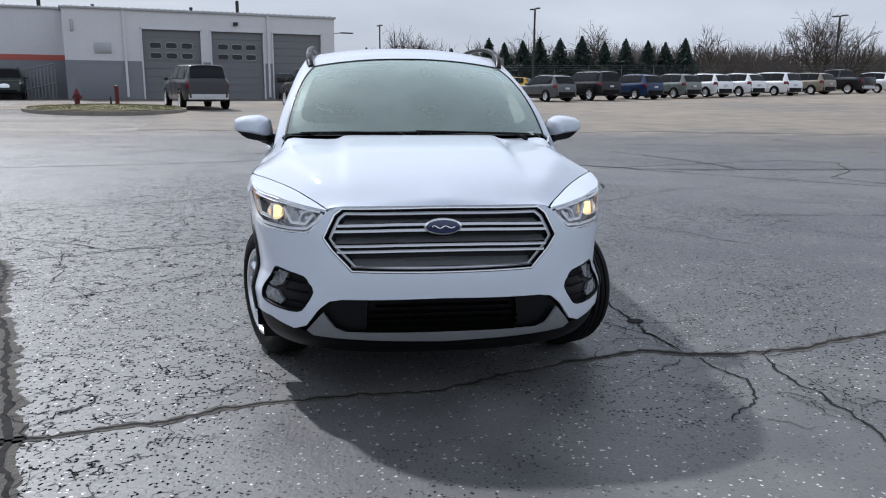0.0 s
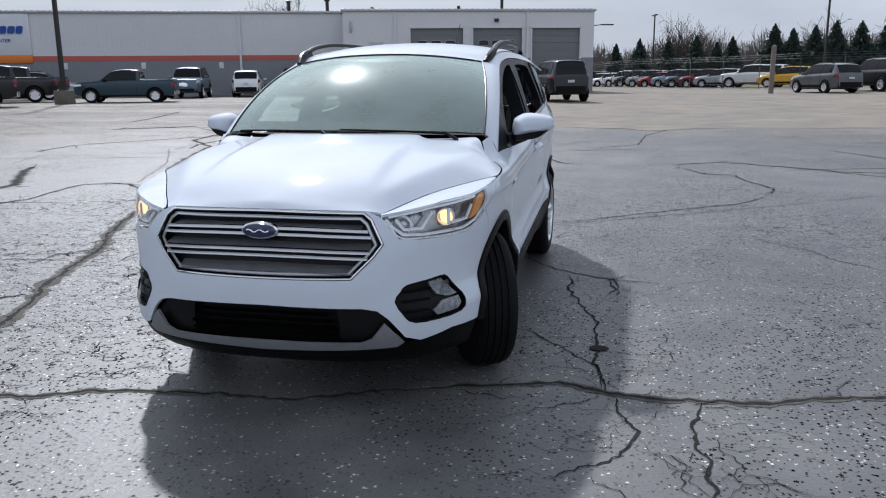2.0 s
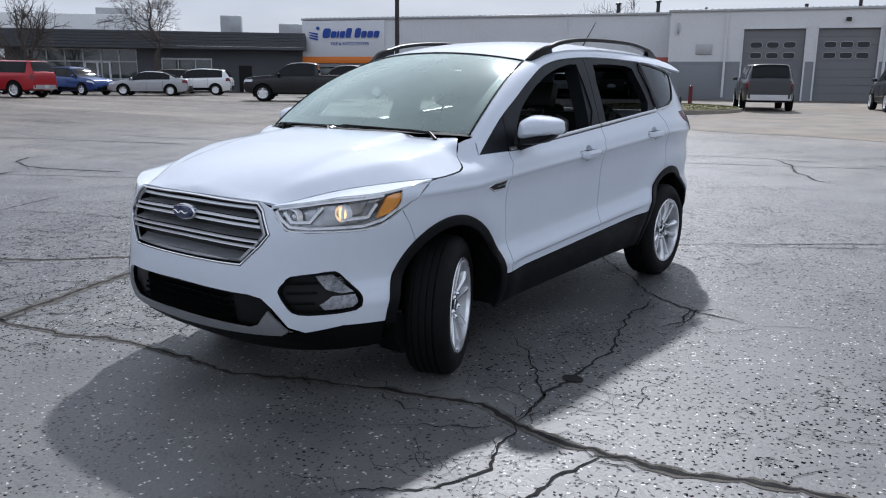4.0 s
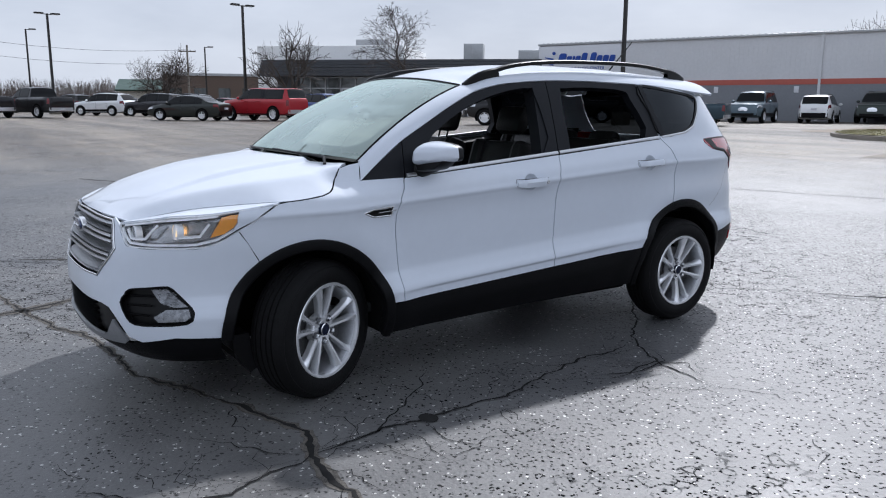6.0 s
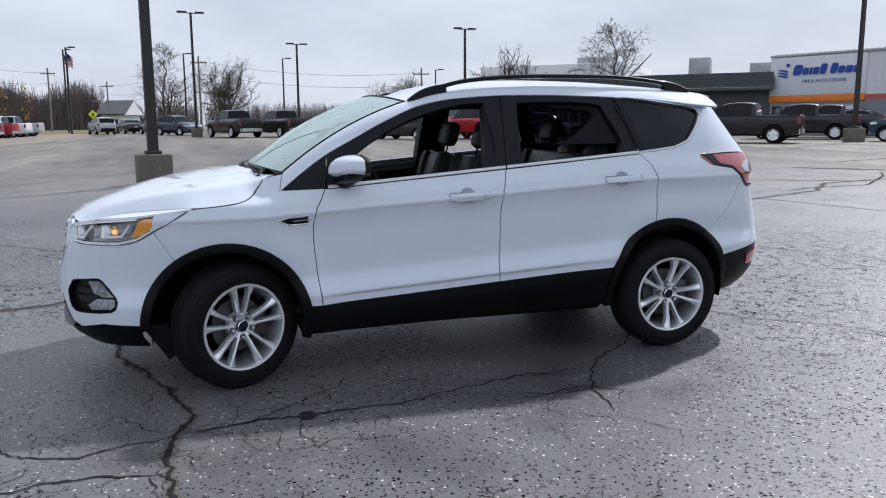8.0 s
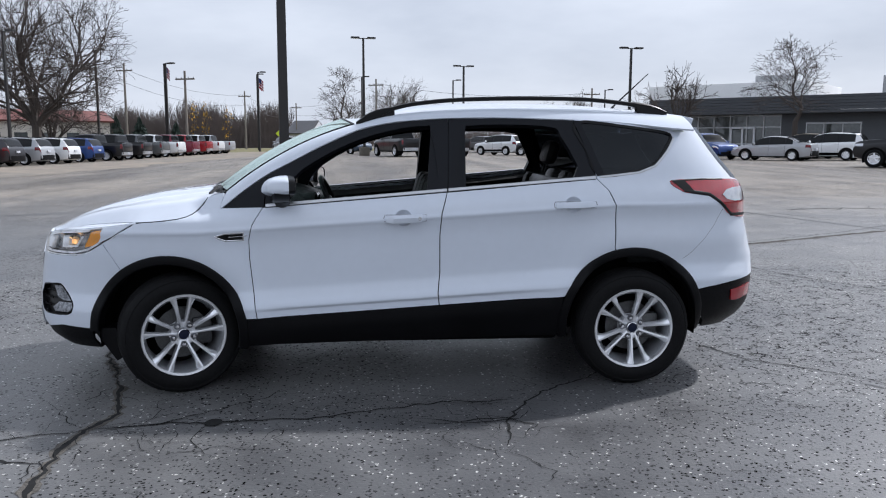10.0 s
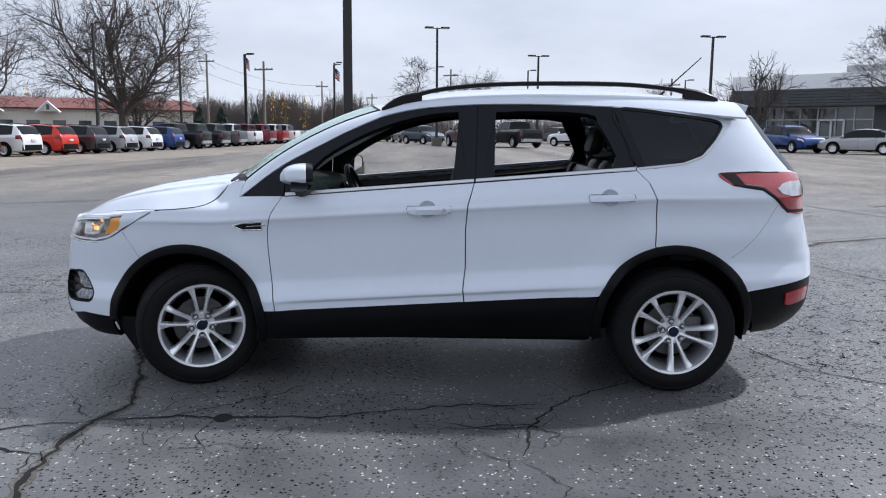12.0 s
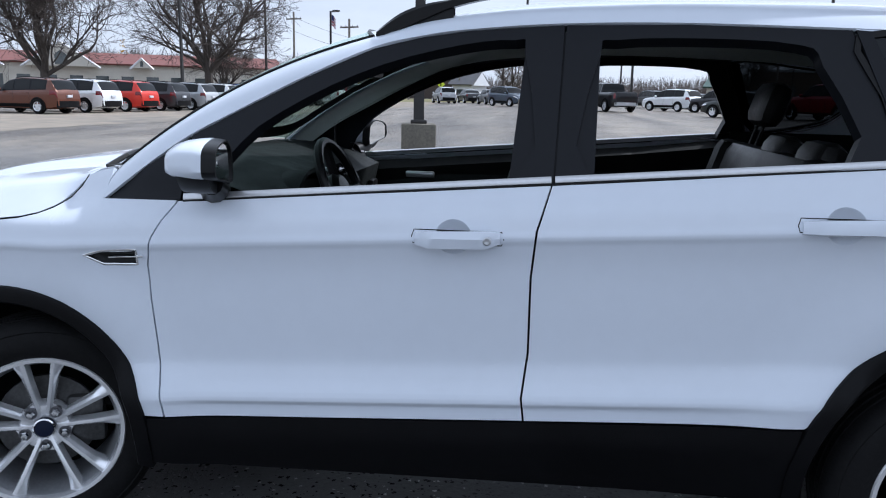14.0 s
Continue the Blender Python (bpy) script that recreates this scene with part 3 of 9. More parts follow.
def skin_part(name, outline, material, parent, sides=(1, -1), holes=(), out=0.0, cell=0.018, depth=0.014, label="", joined=True, along=False):
    """A body panel. sides: left 1, right -1, both in one mesh where it is one piece."""
    made = []
    groups = [sides] if joined else [(s,) for s in sides]
    for g in groups:
        bm = bmesh.new()
        for sg in g:
            def place(s, z):
                p = skin(s, z + RISE * s if along else z, out)
                return Vector((p.x * sg, p.y, p.z))
            panel(bm, place, level(outline) if along else outline, [level(h) for h in holes] if along else holes, cell, CREASE_CUTS if along else ())
        lip(bm, depth)
        ob = part(name, bm, material, parent, label)
        made.append(ob)
    return made


def ribbon(bm, path, width, height, place, closed=False):
    """A raised moulding along a path in (s, z); place(s, z, out)."""
    n = len(path)
    rings = []
    for i in range(n):
        a = Vector(path[i - 1 if (i or closed) else 0])
        c = Vector(path[(i + 1) % n if (i < n - 1 or closed) else n - 1])
        d = c - a
        nn = Vector((-d.y, d.x)).normalized() * (width / 2)
        s, z = path[i]
        ring = [place(s + nn.x, z + nn.y, -0.012), place(s + nn.x, z + nn.y, height * 0.55), place(s + nn.x * 0.45, z + nn.y * 0.45, height),
                place(s - nn.x * 0.45, z - nn.y * 0.45, height), place(s - nn.x, z - nn.y, height * 0.55), place(s - nn.x, z - nn.y, -0.012)]
        rings.append([bm.verts.new(p) for p in ring])
    for i in range(n if closed else n - 1):
        a, b = rings[i], rings[(i + 1) % n]
        for k in range(5):
            bm.faces.new((a[k], a[k + 1], b[k + 1], b[k]))
    if not closed:
        bm.faces.new(rings[0])
        bm.faces.new(rings[-1][::-1])


def join_halves(bm):
    """Welds two mirrored halves along the car's middle and takes out the faces left inside."""
    bmesh.ops.remove_doubles(bm, verts=bm.verts, dist=1e-4)
    inner = [f for f in bm.faces if all(abs(v.co.x) < 2e-3 for v in f.verts)]
    bmesh.ops.delete(bm, geom=inner, context="FACES_ONLY")
    bmesh.ops.recalc_face_normals(bm, faces=bm.faces)


def mirrored(sg):
    def place(s, z, out=0.0):
        p = skin(s, z, out)
        return Vector((p.x * sg, p.y, p.z))
    return place


HOOD_EDGE, HOOD_RUN = [], []
BROW_SEAM = [Vector(q) for q in ((0.505, -2.135, 0.893), (0.547, -2.063, 0.910), (0.586, -2.007, 0.925), (0.634, -1.927, 0.942), (0.692, -1.831, 0.957), (0.780, -1.687, 0.972), (0.836, -1.605, 0.980), (0.874, -1.546, 0.984))]


def hood_edge():
    """The hood's side line, from the middle of its lip back to the windscreen pillar: points of the skin."""
    if not HOOD_EDGE:
        HOOD_EDGE.extend(BROW_SEAM)
        for q in (Y(-1.50, 0.986), Y(-1.45, 0.989), Y(-1.38, 0.995), Y(-1.32, 1.002), Y(-1.275, 1.013), Y(-1.245, 1.027), Y(-1.215, 1.053), Y(-1.190, 1.085), Y(-1.170, 1.118)):
            HOOD_EDGE.append(skin(*q))
    return HOOD_EDGE


def hood_z(x, y):
    zr = pchip([(-2.26, 0.80), (-2.203, 0.918), (-2.15, 0.952), (-2.025, 1.004), (-1.807, 1.062), (-1.554, 1.108), (-1.339, 1.136), (-1.19, 1.152), (-1.0, 1.17)], y)
    # beyond the lamps the side face runs straight on, and the seam is cut out of it
    if not HOOD_RUN:
        HOOD_RUN.extend(BROW_SEAM + [skin(*q) for q in (Y(-1.50, 0.986), Y(-1.45, 0.989), Y(-1.38, 0.995), Y(-1.32, 1.002), Y(-1.25, 1.008), Y(-1.19, 1.013), Y(-1.10, 1.018))])
    e = HOOD_RUN
    xe, ze = lerp_table([(p.y, p.x) for p in e], y), lerp_table([(p.y, p.z) for p in e], y)
    a = min(abs(x), xe)
    k = min(1, max(0, (y + 2.16) / 0.5))
    # a gently domed middle, a crease, and a side face that falls to the seam
    ac = pchip([(-2.3, 0.43), (-2.135, 0.435), (-1.95, 0.53), (-1.81, 0.595), (-1.59, 0.690), (-1.40, 0.730), (-1.20, 0.735), (-1.0, 0.735)], y)
    zc = ze + (zr - ze) * pchip([(-2.3, 0.5), (-2.13, 0.58), (-1.81, 0.70), (-1.59, 0.72), (-1.36, 0.71), (-1.24, 0.74), (-1.10, 0.82)], y)
    top = zr - (zr - zc) * (a / ac) ** 2.4
    side = zc + (ze - zc) * (a - ac) / max(0.03, xe - ac)
    hs = 0.006
    low = min(top, side)
    base = low - hs * math.log(math.exp((low - top) / hs) + math.exp((low - side) / hs))
    plateau = 0.020 * k / (1 + math.exp((a - 0.43 - 0.02 * (y + 1.7)) / 0.010))
    return base + plateau * (1 - (a / xe) ** 6) - 0.004


def windscreen(u, v):
    """u from -1 to 1 across, v from 0 at the cowl to 1 at the roof."""
    a = abs(u)
    sg = 1 if u >= 0 else -1
    base = Vector((0.75 * a * sg, -1.20 + 0.14 * a ** 2.4, 1.172 - 0.022 * a ** 3))
    top = Vector((0.605 * a * sg, -0.42 + 0.10 * a ** 2.2, 1.594 - 0.050 * a ** 2.2))
    p = base.lerp(top, v)
    b = 4 * v * (1 - v) * 0.040
    return p + Vector((sg * a ** 3 * b * 0.5, -b * 0.45, b))


ROOF_EDGE = [(-0.32, 0.605, 1.544), (-0.15, 0.618, 1.592), (0.05, 0.618, 1.622), (0.3, 0.612, 1.640), (0.6, 0.61, 1.648), (0.95, 0.605, 1.646), (1.3, 0.60, 1.632), (1.55, 0.59, 1.617), (1.72, 0.578, 1.600), (1.81, 0.570, 1.588)]


def roof_edge(y):
    return pchip([(a, b) for a, b, c in ROOF_EDGE], y), pchip([(a, c) for a, b, c in ROOF_EDGE], y)


def roof(u, v):
    a = abs(u)
    y0 = -0.42 + 0.10 * a ** 2.2
    y1 = 1.76 - 0.05 * a ** 3
    y = y0 + (y1 - y0) * v
    xe, ze = roof_edge(y)
    crown = 0.050 + 0.010 * math.sin(math.pi * min(1, v * 1.15)) - 0.018 * v
    return Vector((xe * u, y, ze + crown * (1 - a ** 2.2)))


def grid_mesh(bm, fn, us, vs):
    rows = [[bm.verts.new(fn(u, v)) for v in vs] for u in us]
    for a, b in zip(rows, rows[1:]):
        for k in range(len(vs) - 1):
            bm.faces.new((a[k], b[k], b[k + 1], a[k + 1]))


def steps(a, b, n):
    return [a + (b - a) * i / n for i in range(n + 1)]


GLASS_LINE = [(-1.085, 1.056), (-0.966, 1.150), (-0.83, 1.246), (-0.663, 1.335), (-0.50, 1.42), (-0.303, 1.508), (-0.17, 1.541), (-0.036, 1.561), (0.23, 1.580), (0.563, 1.584), (0.998, 1.572), (1.25, 1.558), (1.55, 1.528), (1.715, 1.516)]


def wheel(parent, steer=0.0, side=1, pose_at=None, spin=0.0):
    """Tyre and ten-spoke alloy, in its own part with sub-parts; the face looks along +x times side."""
    w = new("wheel")
    w.parent = parent
    w.matrix_local = Matrix.Translation(pose_at) @ Matrix.Rotation(radians(steer), 4, "Z") @ (Matrix.Identity(4) if side > 0 else Matrix.Rotation(math.pi, 4, "Z"))
    R, RR, HW = 0.349, 0.235, 0.108
    bm = bmesh.new()
    prof = [(RR - 0.012, -HW + 0.012), (RR + 0.004, -HW), (RR + 0.03, -HW - 0.006), (R - 0.045, -HW - 0.004), (R - 0.014, -HW + 0.014), (R - 0.003, -HW + 0.035)]
    for g in (-0.05, -0.017, 0.017, 0.05):
        prof += [(R, g - 0.012), (R, g - 0.005), (R - 0.008, g - 0.003), (R - 0.008, g + 0.003), (R, g + 0.005)]
    prof += [(R - 0.003, HW - 0.035), (R - 0.014, HW - 0.014), (R - 0.024, HW - 0.005), (R - 0.028, HW - 0.002), (R - 0.032, HW - 0.004), (R - 0.045, HW + 0.004), (R - 0.07, HW + 0.008), (RR + 0.03, HW + 0.006), (RR + 0.006, HW), (RR - 0.012, HW - 0.014)]
    lathe(bm, prof, 72)
    part("tyre", bm, RUBBER, w)
    bm = bmesh.new()
    lathe(bm, [(RR - 0.006, -HW + 0.01), (RR - 0.004, HW - 0.010), (RR + 0.006, HW - 0.002), (RR + 0.002, HW + 0.004), (RR - 0.010, HW + 0.002), (RR - 0.016, HW - 0.018)], 72)
    part("rim", bm, RIM_METAL, w, "bright machined alloy rim")
    bm = bmesh.new()
    lathe(bm, [(RR - 0.0155, HW - 0.016), (RR - 0.03, HW - 0.05), (RR - 0.035, -HW + 0.02)], 72)
    part("rim_barrel", bm, RIM_BARREL, w, "brushed alloy rim barrel")
    turn0 = radians(90 + spin)
    for k in range(5):
        for sg in (1, -1):
            bm = bmesh.new()
            a = TAU * k / 5 + turn0 + sg * radians(12.3)
            # twin spokes run side by side from the hub, each flaring outwards where it meets the rim
            a0 = TAU * k / 5 + turn0 + sg * radians(17)
            root, tip = Vector((0, math.cos(a0), math.sin(a0))) * 0.036, Vector((0, math.cos(a), math.sin(a))) * (RR - 0.006)
            d = (tip - root).normalized()
            n = Vector((0, -d.z, d.y)) * sg
            sec = []
            for t, wi, wo, xo in ((0, 0.009, 0.0105, 0.070), (0.25, 0.0090, 0.0105, 0.080), (0.55, 0.0098, 0.0120, 0.091), (0.72, 0.0108, 0.0140, 0.096), (0.86, 0.0122, 0.0215, 0.100), (1.0, 0.014, 0.032, 0.104)):
                c = root.lerp(tip, t)
                rows = ((-wi * 1.2, -0.040), (-wi, -0.008), (-wi * 0.8, -0.001), (-0.003, 0.0), (0.003, 0.0), (wo * 0.45, -0.005), (wo * 0.85, -0.009), (wo, -0.014), (wo * 1.12, -0.042))
                sec.append([bm.verts.new(c + n * off + Vector((xo + dx, 0, 0))) for off, dx in rows])
            for p, q in zip(sec, sec[1:]):
                for j in range(8):
                    bm.faces.new((p[j], p[j + 1], q[j + 1], q[j]))
            part("spoke", bm, RIM_METAL, w)
        # web between neighbouring pairs, close to the hub
        bm = bmesh.new()
        aw = TAU * k / 5 + turn0 + radians(36)
        web = [(0.045, -34), (0.088, -21), (0.080, -12), (0.076, 0), (0.080, 12), (0.088, 21), (0.045, 34)]
        va = [bm.verts.new((0.066 + 0.10 * (r - 0.045), r * math.cos(aw + radians(g)), r * math.sin(aw + radians(g)))) for r, g in web]
        vb = [bm.verts.new((v.co.x - 0.03, v.co.y, v.co.z)) for v in va]
        bm.faces.new(va)
        bm.faces.new(vb[::-1])
        for i in range(len(va)):
            bm.faces.new((va[i], va[(i + 1) % len(va)], vb[(i + 1) % len(va)], vb[i]))
        part("spoke_web", bm, RIM_METAL, w)
    bm = bmesh.new()
    lathe(bm, [(0.078, 0.02), (0.076, 0.060), (0.070, 0.068), (0.045, 0.070), (0.030, 0.062), (0.0005, 0.062)], 40)
    part("hub", bm, RIM_METAL, w)
    bm = bmesh.new()
    lathe(bm, [(0.031, 0.060), (0.030, 0.078), (0.026, 0.084), (0.0005, 0.086)], 32)
    part("centre_cap", bm, mat("dark blue cap", (0.006, 0.010, 0.028), rough=0.35, spec=0.3), w, "dark blue centre cap")
    bm = bmesh.new()
    lathe(bm, [(0.030, 0.079), (0.033, 0.083), (0.029, 0.086), (0.027, 0.083)], 32)
    part("cap_ring", bm, CHROME, w)
    for k in range(5):
        bm = bmesh.new()
        a = TAU * k / 5 + turn0 + radians(36)
        mm = Matrix.Translation((0, 0.060 * math.cos(a), 0.060 * math.sin(a)))
        lathe(bm, [(0.0125, 0.055), (0.012, 0.086), (0.008, 0.092), (0.0003, 0.093)], 6, m=mm)
        part("lug_nut", bm, CHROME, w)
        # darker disc round the nut puts the hole's shade into its colour
        bm = bmesh.new()
        lathe(bm, [(0.019, 0.060), (0.0185, 0.0745), (0.0155, 0.0745), (0.012, 0.070), (0.0003, 0.070)], 16, m=mm)
        part("nut_pocket", bm, RIM_SHADE, w)
    bm = bmesh.new()
    lathe(bm, [(0.150, -0.005), (0.150, 0.012), (0.075, 0.012), (0.07, 0.04), (0.0005, 0.045)], 48)
    part("brake_disc", bm, STEEL, w)
    bm = bmesh.new()
    box(bm, -0.03, 0.035, 0.06, 0.17, -0.08, 0.08, 0.015)
    part("brake_caliper", bm, STEEL, w)
    # near-black disc added behind the spokes in place of the shaded hollow
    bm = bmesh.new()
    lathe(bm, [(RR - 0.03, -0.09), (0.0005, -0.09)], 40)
    part("barrel_shade_disc", bm, LINER, w)
    return w


def build_suv():
    car = thing("car", "white compact SUV with black sill trim and open side windows", "car", pose(0, 0, 0.02))
    FA, RA = (-1.385, 0.345), (1.335, 0.37)
    # --- nose ---
    headlamp = smooth_sharp([X(0.507, 0.888), X(0.545, 0.845), X(0.586, 0.800), X(0.66, 0.792), Y(-1.917, 0.793), Y(-1.82, 0.815), Y(-1.735, 0.864), Y(-1.668, 0.903), Y(-1.552, 0.977), Y(-1.698, 0.960), Y(-1.85, 0.942), Y(-1.994, 0.932), X(0.698, 0.923), X(0.60, 0.905)])
    g_out = [X(0.0, 0.912), X(0.44, 0.906), X(0.475, 0.878), X(0.525, 0.775), X(0.488, 0.722), X(0.400, 0.632), X(0.0, 0.628)]
    fog = smooth_poly([X(0.571, 0.532), X(0.590, 0.570), X(0.612, 0.597), X(0.69, 0.609), Y(-2.048, 0.615), Y(-2.015, 0.603), Y(-1.950, 0.520), Y(-1.946, 0.480), Y(-1.975, 0.447), X(0.72, 0.437), X(0.646, 0.438), X(0.61, 0.465)], 2)
    low_z = [Y(-1.832, 0.372), Y(-2.02, 0.380), X(0.66, 0.352)]
    intake_top = [X(0.605, 0.375), X(0.55, 0.455), X(0.50, 0.500), X(0.44, 0.512), X(0.0, 0.518)]
    bumper = g_out[:0:-1] + [X(0.44, 0.912), X(0.50, 0.888), X(0.540, 0.842), X(0.582, 0.794), X(0.66, 0.786), Y(-1.917, 0.787), Y(-1.825, 0.808), Y(-1.740, 0.862), Y(-1.697, 0.80)] + arc(*FA, 0.449, 125.5, 176, 14) + low_z + intake_top
    skin_part("front_bumper", bumper, WHITE, car, holes=[fog], cell=0.014)
    # grille: frame, dark back, bars, badge
    bm = bmesh.new()
    for sg in (1, -1):
        panel(bm, lambda s, z: mirrored(sg)(s, z, -0.05), [X(0, 0.915), X(0.44, 0.910), X(0.53, 0.775), X(0.40, 0.630), X(0, 0.626)], cell=0.03)
    lip(bm, -0.03)
    grille = part("grille", bm, SATIN_BLACK, car, "black grille with silver bars and chrome frame")
    for nm, path, wd, ht, ma in (("grille_frame", [X(0.0, 0.906), X(0.06, 0.906), X(0.437, 0.900), X(0.470, 0.874), X(0.518, 0.775), X(0.483, 0.726), X(0.397, 0.638), X(0.06, 0.634), X(0.0, 0.634)], 0.008, 0.004, CHROME), ("grille_surround", [X(0.0, 0.887), X(0.06, 0.887), X(0.425, 0.884), X(0.452, 0.862), X(0.494, 0.775), X(0.465, 0.736), X(0.385, 0.657), X(0.06, 0.653), X(0.0, 0.653)], 0.013, -0.014, SATIN_METAL)):
        bm = bmesh.new()
        for sg in (1, -1):
            ribbon(bm, dense(path, 0.02), wd, ht, mirrored(sg))
        join_halves(bm)
        part(nm, bm, ma, grille)
    for z0, z1, xe in ((0.884, 0.850, 0.435), (0.802, 0.764, 0.475), (0.712, 0.662, 0.405)):
        bm = bmesh.new()
        for sg in (1, -1):
            rows = []
            for i in range(15):
                x = xe * i / 14
                dz = -0.010 * (i / 14) ** 2
                rows.append([bm.verts.new(mirrored(sg)(*X(x, z0 + (z1 - z0) * t + dz), -0.060 + 0.052 * t ** 1.3)) for t in (0, 0.35, 0.7, 1.0)])
            for a, b in zip(rows, rows[1:]):
                for k in range(3):
                    bm.faces.new((a[k], b[k], b[k + 1], a[k + 1]))
        join_halves(bm)
        part("grille_louvre", bm, mat("dark grey satin", (0.30, 0.305, 0.315), rough=0.42, metal=0.7, var=0.1, scale=20), grille, "satin grey louvre")
    for zc, xe in ((0.839, 0.460), (0.815, 0.474), (0.752, 0.472), (0.728, 0.462)):
        bm = bmesh.new()
        for sg in (1, -1):
            ribbon(bm, dense([X(0.0, zc), X(0.2, zc - 0.001), X(xe * 0.8, zc - 0.006), X(xe, zc - 0.010)], 0.03), 0.012, -0.002, mirrored(sg))
        join_halves(bm)
        part("grille_bar", bm, SATIN_METAL, grille)
    for nm, ra, rb, y, ma in (("badge_ring", 0.083, 0.037, -2.262, CHROME), ("badge", 0.074, 0.030, -2.272, BLUE_BADGE)):
        bm = bmesh.new()
        rings = []
        for k, dy in ((1.0, 0.022), (1.0, 0.004), (0.93, 0.0), (0.5, -0.003), (0.02, -0.004)):
            rings.append([bm.verts.new((ra * k * math.cos(TAU * i / 40), y + dy, 0.829 + rb * k * math.sin(TAU * i / 40))) for i in range(40)])
        for a, b in zip(rings, rings[1:]):
            for i in range(40):
                bm.faces.new((a[i], a[(i + 1) % 40], b[(i + 1) % 40], b[i]))
        part(nm, bm, ma, grille, "dark blue oval badge" if nm == "badge" else "")
    # a plain flowing stroke stands for the emblem's lettering
    bm = bmesh.new()
    stroke = [(-0.05 + 0.1 * i / 30, 0.006 * math.sin(i * 0.42 + 0.4) * (1 - 0.4 * i / 30)) for i in range(31)]
    tube(bm, [(x, -2.2775, 0.829 + z) for x, z in stroke], 0.0035, 6)
    part("badge_mark", bm, CHROME, grille)
    # lower intake
    bm = bmesh.new()
    for sg in (1, -1):
        panel(bm, lambda s, z: mirrored(sg)(s, z, -0.07), [X(0, 0.525), X(0.50, 0.515), X(0.60, 0.40), X(0.50, 0.335), X(0, 0.33)], cell=0.03)
    lip(bm, -0.06)
    intake = part("lower_intake", bm, SATIN_BLACK, car, "black lower air intake")
    for zc, xe in ((0.485, 0.30), (0.455, 0.32), (0.425, 0.34), (0.395, 0.34), (0.37, 0.33)):
        bm = bmesh.new()
        for sg in (1, -1):
            ribbon(bm, dense([X(0.0, zc), X(xe, zc - 0.003)], 0.05), 0.012, -0.045, mirrored(sg))
        join_halves(bm)
        part("intake_slat", bm, SATIN_BLACK, intake)
    for sg in (1, -1):
        bm = bmesh.new()
        panel(bm, lambda s, z: mirrored(sg)(s, z, -0.030), [X(0.33, 0.515), X(0.50, 0.505), X(0.56, 0.43), X(0.48, 0.35), X(0.34, 0.35)], cell=0.025)
        lip(bm, 0.03)
        part("intake_cheek", bm, SATIN_BLACK, intake)
    skin_part("skid_plate", [X(0, 0.356), X(0.43, 0.358), X(0.475, 0.376), X(0.528, 0.446), X(0.600, 0.356), X(0.57, 0.336), X(0, 0.316)], mat("brushed grey", (0.24, 0.245, 0.255), rough=0.4, metal=0.35, var=0.1, scale=12), car, out=0.006, cell=0.014, label="silver skid plate under the nose")
    skin_part("front_valance", [X(0, 0.316), X(0.60, 0.334), X(0.645, 0.350), Y(-2.02, 0.376), Y(-1.832, 0.368), Y(-1.80, 0.24), X(0.5, 0.225), X(0, 0.215)], TRIM, car, out=-0.010)
    # fog lamps
    for sg in (1, -1):
        bm = bmesh.new()
        panel(bm, lambda s, z: mirrored(sg)(s, z, -0.028), fog, cell=0.02)
        lip(bm, -0.03)
        fg = part("fog_lamp", bm, SATIN_BLACK, car, "fog lamp in a black bezel")
        bm = bmesh.new()
        ribbon(bm, dense(fog, 0.015, True), 0.008, 0.001, mirrored(sg), closed=True)
        part("bezel", bm, TRIM, fg)
        for poly, nm, ma in (([X(0.690, 0.598), X(0.735, 0.602), Y(-2.03, 0.592), Y(-1.965, 0.525), X(0.765, 0.522), X(0.725, 0.540)], "reflector", FOG_LENS),
                             ([X(0.745, 0.512), Y(-1.962, 0.514), Y(-1.960, 0.478), Y(-1.985, 0.456), X(0.73, 0.450), X(0.715, 0.475)], "lamp_lens", FOG_LENS)):
            bm = bmesh.new()
            panel(bm, lambda s, z: mirrored(sg)(s, z, -0.012), poly, cell=0.02)
            lip(bm, 0.015)
            part(nm, bm, ma, fg)
        for k in range(6):
            bm = bmesh.new()
            z = 0.535 + 0.010 * k
            ribbon(bm, dense([X(0.735, z), Y(-2.0, z + 0.003)], 0.02), 0.004, -0.006, mirrored(sg))
            part("reflector_rib", bm, FOG_LENS, fg)
        for zc in (0.482, 0.527, 0.568):
            bm = bmesh.new()
            ribbon(bm, dense([X(0.600, zc), X(0.700, zc + 0.002)], 0.02), 0.008, -0.014, mirrored(sg))
            part("bezel_slat", bm, TRIM, fg)
    # headlamps
    for sg in (1, -1):
        bm = bmesh.new()
        panel(bm, lambda s, z: mirrored(sg)(s, z, -0.055), headlamp, cell=0.02)
        lip(bm, -0.05)
        hl = part("headlight", bm, mat("lamp housing", (0.42, 0.43, 0.45), rough=0.20, metal=0.75, var=0.5, scale=34), car, "swept headlight with chrome bezel and amber corner")
        bm = bmesh.new()
        panel(bm, lambda s, z: mirrored(sg)(s, z, 0.002), headlamp, cell=0.02)
        lip(bm, 0.004)
        lens = part("lens", bm, LENS, hl)
        lens.visible_shadow = False
        bm = bmesh.new()
        ribbon(bm, dense(headlamp, 0.02, True), 0.006, -0.003, mirrored(sg), closed=True)
        part("seal", bm, LAMP_SILVER, hl)
        bm = bmesh.new()
        ribbon(bm, dense([X(0.525, 0.878), X(0.56, 0.840), X(0.597, 0.812), X(0.67, 0.806), Y(-1.92, 0.808), Y(-1.83, 0.829), Y(-1.75, 0.873)], 0.02), 0.012, -0.012, mirrored(sg))
        part("bezel", bm, LAMP_SILVER, hl)
        bm = bmesh.new()
